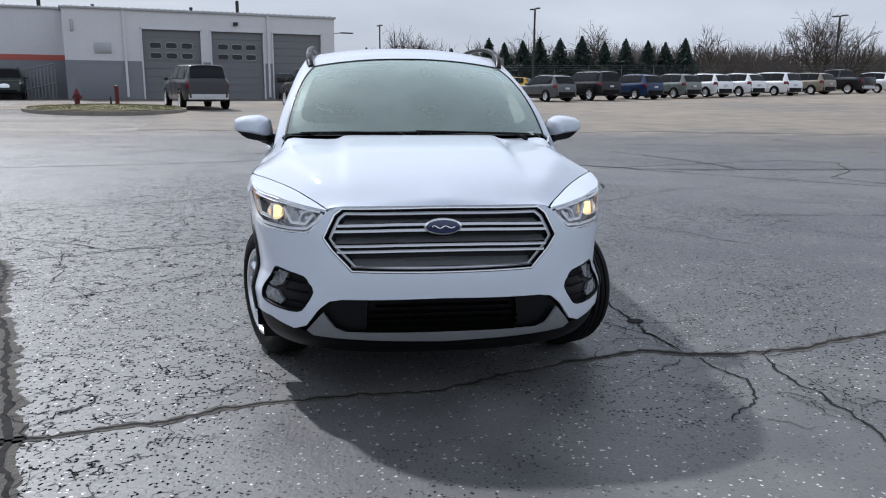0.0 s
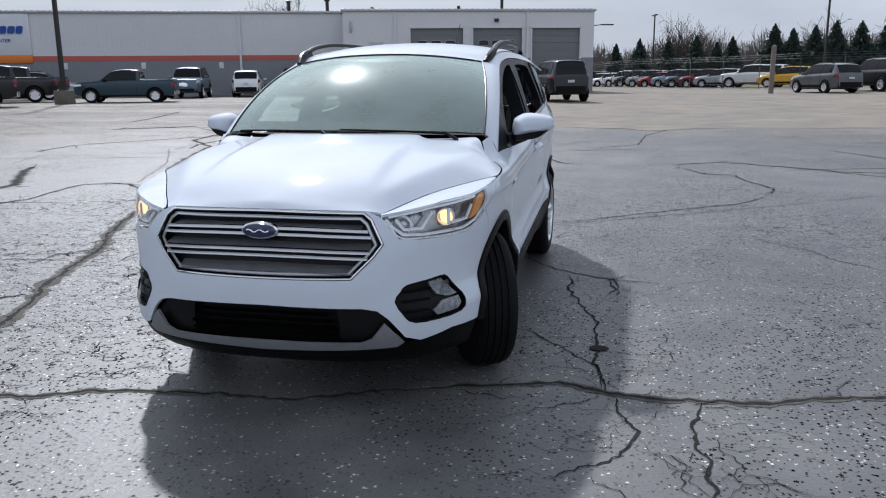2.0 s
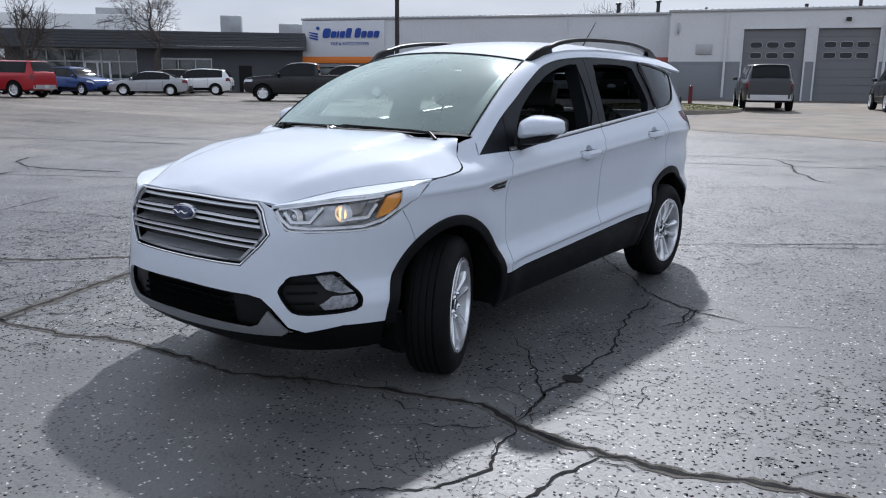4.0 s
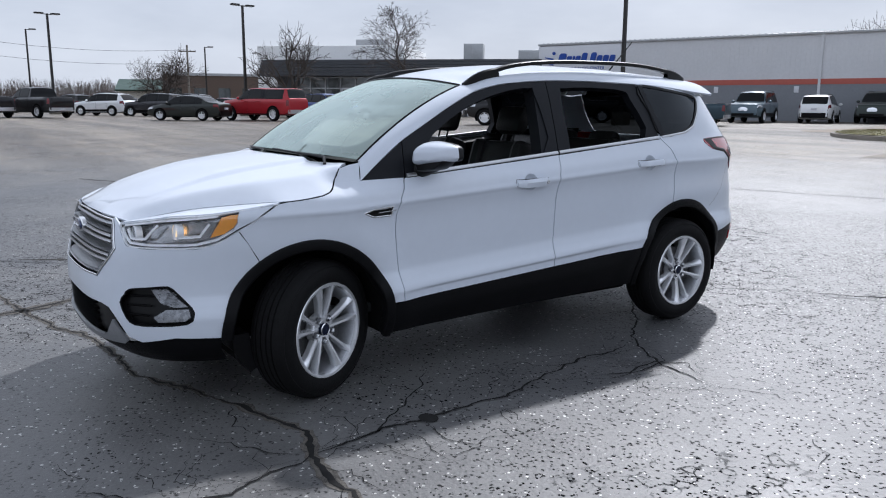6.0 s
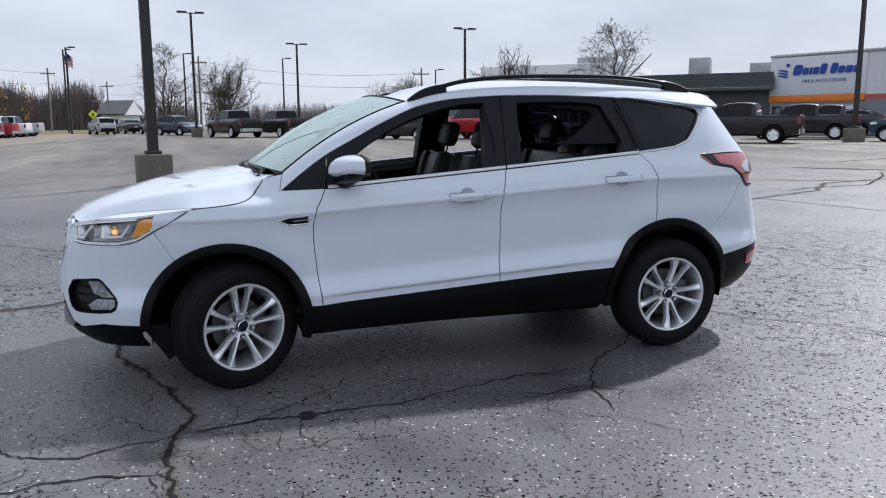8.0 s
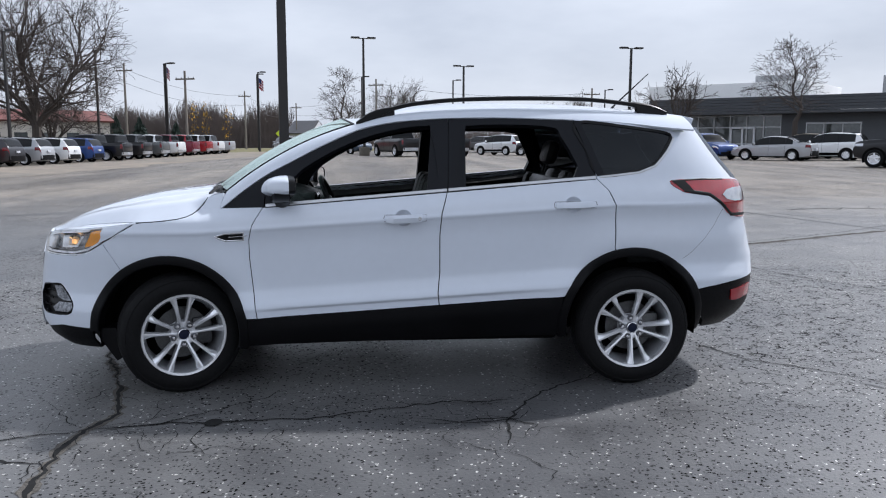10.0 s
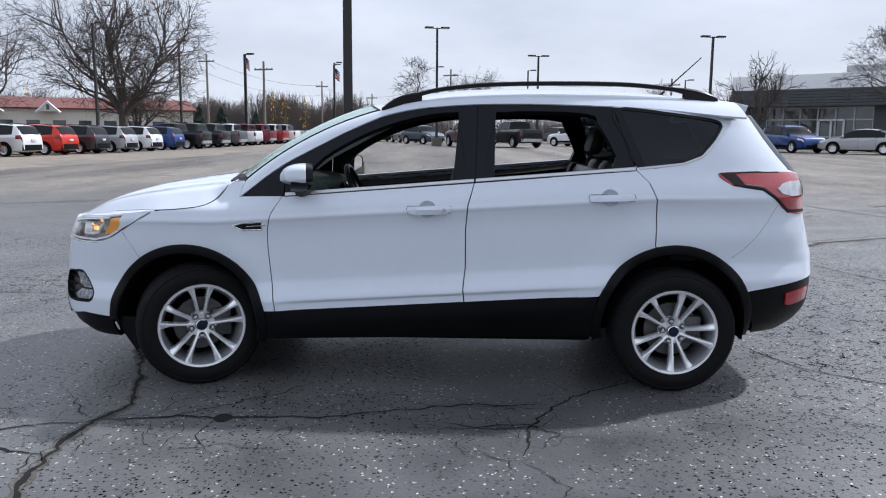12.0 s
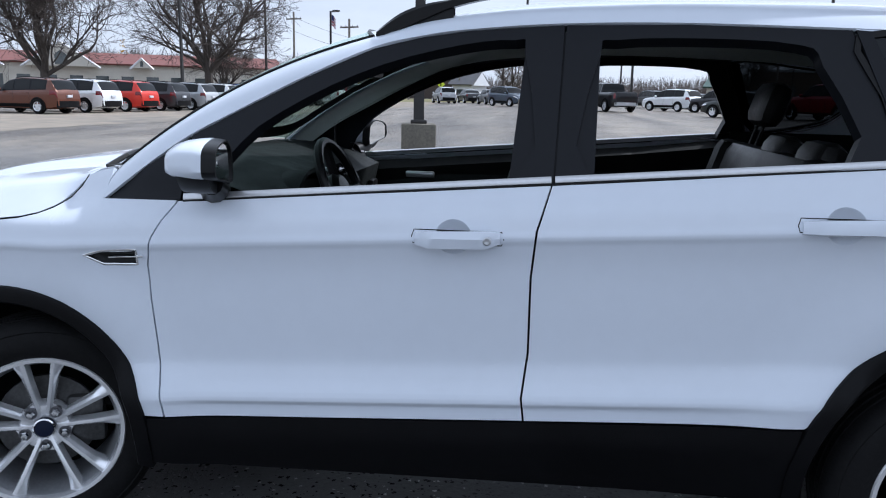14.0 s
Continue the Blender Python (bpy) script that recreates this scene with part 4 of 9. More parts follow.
        ribbon(bm, dense([X(0.535, 0.886), X(0.62, 0.900), X(0.70, 0.914), Y(-1.96, 0.924), Y(-1.84, 0.936), Y(-1.82, 0.939)], 0.02), 0.012, -0.008, mirrored(sg))
        part("light_bar", bm, LAMP_SILVER, hl)
        for s0, z0, r, ma, nm in ((X(0.605, 0.856)[0], 0.856, 0.034, LAMP_SILVER, "inner_lamp"), (Y(-1.985, 0.866)[0], 0.866, 0.034, LAMP_SILVER, "main_lamp")):
            c = mirrored(sg)(s0, z0, -0.040)
            d = Vector((0, -1, 0))
            ma4 = Matrix.Translation(c) @ d.to_track_quat("Z", "Y").to_matrix().to_4x4()
            bm = bmesh.new()
            lathe(bm, [(r * 1.1, -0.006), (r * 1.15, 0.022), (r * 1.02, 0.026), (r * 0.92, 0.012), (r * 0.4, -0.012)], 28, axis="z", m=ma4)
            part(nm, bm, ma, hl)
            bm = bmesh.new()
            lathe(bm, [(r * 0.80, 0.0), (r * 0.70, 0.014), (r * 0.4, 0.024), (0.0005, 0.027)], 28, axis="z", m=ma4)
            part("projector", bm, LAMP_WARM if nm == "main_lamp" else CLEAR_LENS, hl)
        bm = bmesh.new()
        panel(bm, lambda s, z: mirrored(sg)(s, z, -0.014), [Y(-1.860, 0.836), Y(-1.80, 0.852), Y(-1.758, 0.880), Y(-1.738, 0.908), Y(-1.728, 0.946), Y(-1.770, 0.944), Y(-1.808, 0.934), Y(-1.822, 0.900)], cell=0.014)
        lip(bm, 0.012)
        part("turn_signal", bm, AMBER, hl, "amber turn signal")
        bm = bmesh.new()
        panel(bm, lambda s, z: mirrored(sg)(s, z, 0.003), [Y(-1.766, 0.862), Y(-1.668, 0.911), Y(-1.570, 0.972), Y(-1.70, 0.957), Y(-1.728, 0.953), Y(-1.742, 0.900)], cell=0.014)
        lip(bm, 0.012)
        part("lamp_wing", bm, WHITE, hl)
        for pts in ([X(0.565, 0.874), X(0.60, 0.832), X(0.665, 0.832), X(0.70, 0.895)], [Y(-1.99, 0.900), Y(-2.0, 0.840), Y(-1.90, 0.846), Y(-1.86, 0.900)]):
            bm = bmesh.new()
            ribbon(bm, dense(pts, 0.015), 0.013, -0.008, mirrored(sg))
            part("lamp_frame", bm, LAMP_SILVER, hl)
    # hood
    e = hood_edge()
    hood_half = [(0.0, -2.212), (0.25, -2.200), (0.44, -2.165)] + [(p.x - 0.003, p.y + 0.001) for p in e] + [(0.700, -1.105), (0.62, -1.140), (0.45, -1.200), (0.2, -1.250), (0.0, -1.262)]
    # the hood's rim lies flush with the grille, the lamp brows and the fenders
    rim = dense([(0.0, -2.212), (0.25, -2.200), (0.44, -2.165)] + [(p.x, p.y) for p in e], 0.02)
    rim_z = dense([(-2.212, 0.914), (-2.200, 0.913), (-2.165, 0.908)] + [(p.y, p.z) for p in e], 0.004)
    key_y = np.array([q[0] for q in rim_z])
    rim_x, rim_y = np.array([q[0] for q in rim]), np.array([q[1] for q in rim])
    gap_z = np.interp(rim_y, key_y, np.array([q[1] for q in rim_z])) - np.array([hood_z(float(a), float(b)) for a, b in rim])

    def settle(x, y):
        d2 = (rim_x - x) ** 2 + (rim_y - y) ** 2
        w = np.exp(-d2 / 0.03 ** 2) + 1e-12
        return float((gap_z * w).sum() / w.sum() * math.exp(-float(d2.min()) / 0.085 ** 2))

    bm = bmesh.new()
    for sg in (1, -1):
        panel(bm, lambda x, y: Vector((sg * x, y, hood_z(x, y) + settle(x, y))), hood_half, cell=0.02)
    lip(bm, 0.012)
    part("hood", bm, WHITE, car, "white hood with two long creases")
    # strip of white body between hood line and headlamp
    lamp_top = [skin(*q) for q in (X(0.503, 0.893), X(0.545, 0.900), X(0.60, 0.909), X(0.698, 0.927), Y(-1.994, 0.936), Y(-1.85, 0.946), Y(-1.698, 0.964), Y(-1.548, 0.981))]
    hood_side = spline([BROW_SEAM[0] + Vector((0.003, -0.004, 0))] + [q + Vector((0.002, 0, 0)) for q in BROW_SEAM[1:]], 6)
    lamp_side = spline(lamp_top, 6)
    for sg in (1, -1):
        bm = bmesh.new()

        def brow(u, v):
            a, b = (c[min(int(u * (len(c) - 1)), len(c) - 2)].lerp(c[min(int(u * (len(c) - 1)), len(c) - 2) + 1], u * (len(c) - 1) - min(int(u * (len(c) - 1)), len(c) - 2)) for c in (hood_side, lamp_side))
            p = a.lerp(b, v) + Vector((0, 0, 0.010 * v * (1 - v)))
            return Vector((sg * p.x, p.y, p.z))

        grid_mesh(bm, brow, steps(0, 1, 36), steps(0, 1, 6))
        lip(bm, 0.012)
        part("lamp_brow", bm, WHITE, car)
    # --- fenders, doors, quarters ---
    fender = [Y(-1.736, 0.866), Y(-1.665, 0.899), Y(-1.545, 0.977), Y(-1.50, 0.983), Y(-1.45, 0.986), Y(-1.38, 0.992), Y(-1.32, 0.999), Y(-1.272, 1.010), Y(-1.241, 1.024), Y(-1.210, 1.050), Y(-1.186, 1.082), Y(-1.166, 1.118), Y(-1.12, 1.134), Y(-1.07, 1.145), Y(-1.087, 1.058), Y(-0.845, 1.064), Y(-0.90, 0.965), Y(-0.921, 0.88), Y(-0.921, 0.78), Y(-0.905, 0.60), Y(-0.884, 0.428)] + arc(*FA, 0.449, 10.5, 125, 30) + [Y(-1.6945, 0.80)]
    for sg in (1, -1):
        bm = bmesh.new()
        ribbon(bm, dense([Y(-1.54, 0.982), Y(-1.45, 0.9875), Y(-1.38, 0.9935), Y(-1.32, 1.0005), Y(-1.2735, 1.0115), Y(-1.243, 1.0255), Y(-1.2125, 1.0515), Y(-1.188, 1.0835), Y(-1.168, 1.118)], 0.02), 0.004, 0.0006, mirrored(sg))
        part("hood_seam", bm, LINER, car)
    vent_hole = [Y(-1.108, 0.903), Y(-1.05, 0.918), Y(-0.945, 0.927), Y(-0.948, 0.882), Y(-1.05, 0.878)]
    skin_part("fender", fender, WHITE, car, joined=False, holes=[vent_hole], cell=0.014, along=True)
    for sg in (1, -1):
        bm = bmesh.new()
        panel(bm, lambda s, z: mirrored(sg)(s, z, -0.012), grow(vent_hole, 0.004), cell=0.012)
        vt = part("fender_vent", bm, SATIN_BLACK, car, "black side vent with chrome edge")
        bm = bmesh.new()
        ribbon(bm, dense(vent_hole, 0.012, True), 0.007, 0.003, mirrored(sg), closed=True)
        part("vent_frame", bm, CHROME, vt)
        bm = bmesh.new()
        ribbon(bm, dense([Y(-1.03, 0.901), Y(-0.925, 0.909)], 0.02), 0.006, 0.006, mirrored(sg))
        part("vent_blade", bm, CHROME, vt)
    d_front = [Y(-0.840, 1.062), Y(-0.57, 1.083), Y(-0.1, 1.120), Y(0.217, 1.146), Y(0.183, 1.03), Y(0.172, 0.90), Y(0.173, 0.68), Y(0.160, 0.56), Y(0.168, 0.492), Y(-0.36, 0.459), Y(-0.878, 0.428), Y(-0.900, 0.60), Y(-0.916, 0.78), Y(-0.916, 0.88), Y(-0.895, 0.965)]
    d_rear = [Y(0.222, 1.146), Y(0.6, 1.178), Y(1.098, 1.228), Y(1.165, 1.160), Y(1.205, 1.068), Y(1.212, 0.93), Y(1.212, 0.818)] + arc(*RA, 0.449, 105, 157, 14) + [Y(0.91, 0.534), Y(0.6, 0.518), Y(0.174, 0.492), Y(0.166, 0.56), Y(0.179, 0.68), Y(0.178, 0.90), Y(0.189, 1.03)]
    f_open = smooth_sharp([Y(-0.682, 1.088), Y(-0.667, 1.235), Y(-0.49, 1.362), Y(-0.27, 1.462), Y(-0.05, 1.520), Y(0.10, 1.535), Y(0.13, 1.500), Y(0.103, 1.143)])
    r_open = smooth_sharp([Y(0.325, 1.162), Y(0.335, 1.50), Y(0.375, 1.538), Y(0.62, 1.545), Y(0.85, 1.530), Y(0.905, 1.475), Y(0.965, 1.222)])
    for sg in (1, -1):
        for nm, outline, opening, hand, frame_poly in (
                ("front_door", d_front, f_open, (-0.139, 0.090, 1.003), [Y(-0.832, 1.064), Y(-0.818, 1.250), Y(-0.663, 1.333), Y(-0.50, 1.418), Y(-0.303, 1.506), Y(-0.17, 1.539), Y(-0.036, 1.559), Y(0.235, 1.578), Y(0.222, 1.150), Y(-0.1, 1.123), Y(-0.57, 1.086)]),
                ("rear_door", d_rear, r_open, (0.850, 1.084, 1.075), [Y(0.228, 1.150), Y(0.241, 1.578), Y(0.563, 1.582), Y(0.978, 1.570), Y(1.020, 1.450), Y(1.100, 1.236), Y(0.6, 1.182)])):
            dark = bmesh.new()
            ya, yb, zh = hand
            cup_c = (ya + 0.45 * (yb - ya), zh + 0.002)
            cup = [(cup_c[0] + 0.050 * math.cos(TAU * i / 28), cup_c[1] + 0.048 * math.sin(TAU * i / 28)) for i in range(28)]
            panel(dark, lambda s, b: mirrored(sg)(s, b + RISE * s), level(outline), [level(cup)], 0.013, CREASE_CUTS)
            lip(dark, 0.016)
            dr = part(nm, dark, WHITE, car)
            bm = bmesh.new()
            panel(bm, lambda s, z: mirrored(sg)(s, z, -0.006), frame_poly, holes=[opening], cell=0.014)
            lip(bm, 0.05)
            part("window_frame", bm, FRAME, dr, "black window frame")
            bm = bmesh.new()
            ya, yb = (-0.825, 0.218) if nm == "front_door" else (0.228, 1.098)
            ribbon(bm, dense([Y(ya, belt_z(ya) + 0.013), Y(yb, belt_z(yb) + 0.013)], 0.04), 0.017, 0.004, mirrored(sg))
            part("belt_moulding", bm, SATIN_METAL, dr, "bright belt moulding")
            bm = bmesh.new()
            ribbon(bm, dense([Y(ya, belt_z(ya) + 0.001), Y(yb, belt_z(yb) + 0.001)], 0.04), 0.004, 0.001, mirrored(sg))
            part("belt_seal", bm, SATIN_BLACK, dr)
            # inner trim and armrest
            bm = bmesh.new()
            panel(bm, lambda s, z: mirrored(sg)(s, z, -0.085), grow(outline, -0.012), cell=0.05)
            lip(bm, -0.06)
            tr = part("door_trim", bm, DOOR_TRIM, dr, "black inner door trim")
            bm = bmesh.new()
            y0, y1 = hand[0] - 0.35, hand[1] - 0.05
            box(bm, 0.70, 0.80, y0, y1, 0.88, 0.93, 0.02, m=Matrix.Scale(-1, 4, (1, 0, 0)) if sg < 0 else None)
            part("armrest", bm, DOOR_TRIM, tr)
            bm = bmesh.new()
            box(bm, 0.755, 0.775, y0 + 0.02, y0 + 0.16, 0.985, 1.015, 0.008, m=Matrix.Scale(-1, 4, (1, 0, 0)) if sg < 0 else None)
            part("inner_handle", bm, SATIN_METAL, tr)
            # outer handle: bar over a dished cup
            ya, yb, zh = hand
            slope = 0.035
            bm = bmesh.new()
            pts = []
            for i in range(13):
                t = i / 12
                y = ya + (yb - ya) * t
                o = 0.034 * min(1, math.sin(math.pi * min(max(t, 0.03), 0.97)) * 2.2)
                pts.append((y, zh + slope * (t - 0.5) * 0.3, o))
            rings = []
            for y, z, o in pts:
                hw = 0.017
                rings.append([bm.verts.new(mirrored(sg)(y, z + dz * hw, oo)) for dz, oo in ((-1, o * 0.5 - 0.004), (-0.8, o * 0.95), (0, o + 0.003), (0.8, o * 0.95), (1, o * 0.5 - 0.004), (0, o * 0.35 - 0.006))])
            for a, b in zip(rings, rings[1:]):
                for k in range(6):
                    bm.faces.new((a[k], a[(k + 1) % 6], b[(k + 1) % 6], b[k]))
            bm.faces.new(rings[0])
            bm.faces.new(rings[-1][::-1])
            hd = part("door_handle", bm, WHITE, dr, "white door handle")
            bm = bmesh.new()
            rings = [[bm.verts.new(mirrored(sg)(cup_c[0] + (y - cup_c[0]) * k, cup_c[1] + (z - cup_c[1]) * k, o)) for y, z in cup] for k, o in ((1.0, 0.0), (0.94, -0.003), (0.80, -0.012), (0.55, -0.020), (0.25, -0.023))]
            for r0, r1 in zip(rings, rings[1:]):
                for i in range(28):
                    bm.faces.new((r0[i], r0[(i + 1) % 28], r1[(i + 1) % 28], r1[i]))
            bm.faces.new(rings[-1])
            part("handle_cup", bm, WHITE, dr)
            bm = bmesh.new()
            ribbon(bm, dense([(ya - 0.006, zh - 0.016), (ya - 0.010, zh), (ya - 0.004, zh + 0.019), (yb + 0.004, zh + 0.021), (yb + 0.010, zh + 0.002), (yb + 0.004, zh - 0.016)], 0.02, True), 0.0028, 0.0006, mirrored(sg), closed=True)
            part("handle_gap", bm, SATIN_BLACK, dr)
            if nm == "front_door" and sg > 0:
                bm = bmesh.new()
                lathe(bm, [(0.011, -0.004), (0.011, 0.038), (0.008, 0.040), (0.0004, 0.039)], 20, m=Matrix.Translation((side_x(0.06, 1.0), 0.058, zh + 0.002)))
                part("key_lock", bm, SATIN_METAL, hd)
    # black corner in front of the front doors, and pillars
    for sg in (1, -1):
        bm = bmesh.new()
        panel(bm, lambda s, z: mirrored(sg)(s, z, -0.004), [Y(-1.075, 1.056), Y(-0.966, 1.148), Y(-0.824, 1.243), Y(-0.838, 1.068)], cell=0.014)
        lip(bm, 0.03)
        part("mirror_sail", bm, FRAME, car)
        bm = bmesh.new()
        panel(bm, lambda s, z: mirrored(sg)(s, z, -0.014), [Y(0.10, 1.12), Y(0.135, 1.56), Y(0.335, 1.565), Y(0.33, 1.14)], cell=0.03)
        lip(bm, 0.09)
        part("door_pillar", bm, FRAME, car)
    q_win = smooth_sharp([Y(0.992, 1.552), Y(1.24, 1.540), Y(1.50, 1.507), Y(1.575, 1.490), Y(1.585, 1.468), Y(1.54, 1.40), Y(1.46, 1.312), Y(1.36, 1.275), Y(1.125, 1.248), Y(1.05, 1.40)])
    tail_poly = smooth_sharp([Y(1.548, 1.211), Y(1.75, 1.221), Y(1.915, 1.219), XR(0.60, 1.200), XR(0.585, 1.10), XR(0.60, 0.990), Y(1.976, 0.996), Y(1.88, 1.075), Y(1.803, 1.124), Y(1.70, 1.137), Y(1.621, 1.150)])
    quarter = [Y(1.106, 1.226), Y(1.172, 1.160), Y(1.212, 1.068), Y(1.219, 0.93), Y(1.219, 0.815)] + arc(*RA, 0.449, 104, 25, 24) + [Y(1.785, 0.568), Y(1.95, 0.590), XR(0.62, 0.622), XR(0.0, 0.64), XR(0.0, 0.66), XR(0.53, 0.70), XR(0.53, 1.0), XR(0.53, 1.2), XR(0.655, 1.228), XR(0.650, 1.30), XR(0.632, 1.40), XR(0.592, 1.525), Y(1.72, 1.514), Y(1.55, 1.526), Y(1.25, 1.556), Y(0.985, 1.570), Y(1.03, 1.45), Y(1.10, 1.26)]
    skin_part("rear_quarter", quarter, WHITE, car, joined=False, holes=[q_win, tail_poly], cell=0.016, along=True)
    for sg in (1, -1):
        bm = bmesh.new()
        panel(bm, lambda s, z: mirrored(sg)(s, z, -0.005), q_win, cell=0.02)
        lip(bm, 0.01)
        part("quarter_window", bm, PRIVACY, car, "dark tinted quarter window")
        bm = bmesh.new()
        ribbon(bm, dense(q_win, 0.02, True), 0.016, 0.001, mirrored(sg), closed=True)
        part("window_seal", bm, SATIN_BLACK, car)
        bm = bmesh.new()
        panel(bm, lambda s, z: mirrored(sg)(s, z, 0.0045), [Y(0.984, 1.566), Y(1.020, 1.563), Y(1.070, 1.440), Y(1.150, 1.248), Y(1.106, 1.240), Y(1.026, 1.450)], cell=0.014)
        lip(bm, 0.01)
        part("rear_pillar", bm, FRAME, car)
        # tail lamp
        bm = bmesh.new()
        panel(bm, lambda s, z: mirrored(sg)(s, z, 0.004), tail_poly, cell=0.016)
        lip(bm, 0.03)
        tl = part("tail_light", bm, RED_LENS, car, "wrapped red and clear tail light")
        bm = bmesh.new()
        panel(bm, lambda s, z: mirrored(sg)(s, z, 0.007), [Y(1.893, 1.128), Y(1.93, 1.155), Y(1.985, 1.166), XR(0.60, 1.168), XR(0.595, 1.088), Y(1.99, 1.085), Y(1.925, 1.100)], cell=0.014)
        lip(bm, 0.006)
        part("reversing_lens", bm, CLEAR_LENS, tl)
        bm = bmesh.new()
        ribbon(bm, dense([Y(1.63, 1.156), Y(1.70, 1.145), Y(1.803, 1.131), Y(1.88, 1.082), Y(1.976, 1.004), XR(0.61, 0.998)], 0.02), 0.022, 0.006, mirrored(sg))
        part("lamp_edge", bm, SATIN_BLACK, tl)
        bm = bmesh.new()
        panel(bm, lambda s, z: mirrored(sg)(s, z, 0.006), [Y(1.558, 1.209), Y(1.640, 1.214), Y(1.70, 1.146), Y(1.628, 1.154)], cell=0.014)
        lip(bm, 0.004)
        part("lamp_corner", bm, SATIN_BLACK, tl)
        bm = bmesh.new()
        ribbon(bm, dense([Y(1.56, 1.210), Y(1.75, 1.219), Y(1.915, 1.217)], 0.03), 0.011, 0.006, mirrored(sg))
        part("lamp_edge", bm, SATIN_BLACK, tl)
        bm = bmesh.new()
        ribbon(bm, dense([Y(1.645, 0.745), Y(1.70, 0.785), Y(1.78, 0.865), Y(1.85, 0.950), Y(1.905, 1.040)], 0.03), 0.0016, 0.0003, mirrored(sg))
        part("bumper_seam", bm, SATIN_BLACK, car)
        bm = bmesh.new()
        ribbon(bm, dense([Y(1.12, 1.236), Y(1.36, 1.262), Y(1.465, 1.300), Y(1.555, 1.394), Y(1.602, 1.466)], 0.02), 0.013, 0.004, mirrored(sg))
        part("window_moulding", bm, SATIN_METAL, car, "thin bright window moulding")
    # --- tail ---
    skin_part("tailgate", [XR(0.0, 0.665), XR(0.52, 0.705), XR(0.52, 1.0), XR(0.52, 1.2), XR(0.0, 1.2)], WHITE, car, cell=0.03)
    skin_part("rear_window", [XR(0.0, 1.205), XR(0.53, 1.208), XR(0.650, 1.232), XR(0.645, 1.30), XR(0.627, 1.40), XR(0.588, 1.528), XR(0.0, 1.56)], PRIVACY, car, cell=0.03, out=-0.002, label="dark tinted rear window")
    skin_part("rear_valance", [Y(1.742, 0.562), Y(1.785, 0.562), Y(1.95, 0.584), XR(0.62, 0.616), XR(0.0, 0.634), XR(0.0, 0.32), XR(0.5, 0.30), Y(1.95, 0.30), Y(1.82, 0.30), Y(1.77, 0.42)], TRIM, car, out=-0.004, label="black lower rear bumper")
    for sg in (1, -1):
        bm = bmesh.new()
        panel(bm, lambda s, z: mirrored(sg)(s, z, 0.004), [Y(1.985, 0.540), XR(0.66, 0.565), XR(0.655, 0.49), Y(2.03, 0.468), Y(1.99, 0.475)], cell=0.012)
        lip(bm, 0.012)
        part("rear_reflector", bm, RED_LENS, car, "red bumper reflector")
    bm = bmesh.new()
    grid_mesh(bm, lambda u, v: roof(u, 1.0) + Vector((0, 0.004 + (0.085 - 0.02 * u ** 4) * v, -0.016 * v)), steps(-1, 1, 30), steps(0, 1, 5))
    lip(bm, 0.048)
    part("roof_spoiler", bm, WHITE, car)
    bm = bmesh.new()
    grid_mesh(bm, lambda u, v: roof(u * 0.88, 1.0) + Vector((0, 0.065 - 0.03 * u ** 4 - 0.03 * v, -0.055 - 0.055 * v)), steps(-1, 1, 24), steps(0, 1, 3))
    part("spoiler_underside", bm, SATIN_BLACK, car)
    # --- roof, pillars, windscreen ---
    bm = bmesh.new()
    grid_mesh(bm, roof, steps(-1, 1, 40), steps(0, 1, 50))
    lip(bm, 0.01)
    part("roof", bm, WHITE, car)
    bm = bmesh.new()
    grid_mesh(bm, lambda u, v: roof(u * 0.99, v) + Vector((0, 0, -0.035)), steps(-1, 1, 16), steps(0.0, 1, 20))
    part("headliner", bm, HEADLINER, car)
    for sg in (1, -1):
        bm = bmesh.new()
        lower = spline([(side_x(y, z), y, z) for y, z in GLASS_LINE], 5)
        upper = [windscreen(1, v) for v in steps(0, 1, 24)] + [Vector((roof_edge(y)[0], y, roof_edge(y)[1])) for y in steps(-0.28, 1.70, 44)]

        def along(pts, t):
            k = t * (len(pts) - 1)
            i = min(int(k), len(pts) - 2)
            return pts[i].lerp(pts[i + 1], k - i)

        def by_len(pts):
            run = [0.0]
            for a, b in zip(pts, pts[1:]):
                run.append(run[-1] + (b - a).length)
            return np.array(run) / run[-1]

        la, ua = by_len(lower), by_len(upper)

        def cant(u, v):
            a = along(lower, float(np.interp(u, la, np.linspace(0, 1, len(lower)))))
            b = along(upper, float(np.interp(u, ua, np.linspace(0, 1, len(upper)))))
            p = a.lerp(b, v)
            d = (b - a)
            n = Vector((d.z, 0, -d.x)).normalized() if d.length > 1e-6 else Vector((1, 0, 0))
            if n.x < 0:
                n = -n
            p = p + n * (4 * v * (1 - v)) * 0.012
            return Vector((p.x * sg, p.y, p.z))

        grid_mesh(bm, cant, steps(0, 1, 90), steps(0, 1, 6))
        lip(bm, 0.012)
        part("pillar_rail", bm, WHITE, car)
        # inner side of the windscreen pillar
        bm = bmesh.new()
        grid_mesh(bm, lambda u, v: cant(u, v) + Vector((-sg * 0.045, 0.02, -0.02)), steps(0.02, 0.98, 50), steps(0, 1, 2))
        part("pillar_lining", bm, HEADLINER, car)
        # roof rail
        bm = bmesh.new()
        path = spline([(0.618, -0.31, 1.545), (0.635, -0.22, 1.592), (0.640, -0.10, 1.632), (0.638, 0.04, 1.664), (0.632, 0.30, 1.690), (0.628, 0.65, 1.700), (0.620, 1.05, 1.698), (0.612, 1.32, 1.676), (0.600, 1.48, 1.648), (0.585, 1.60, 1.618)], 6)
        n = len(path)
        rings = []
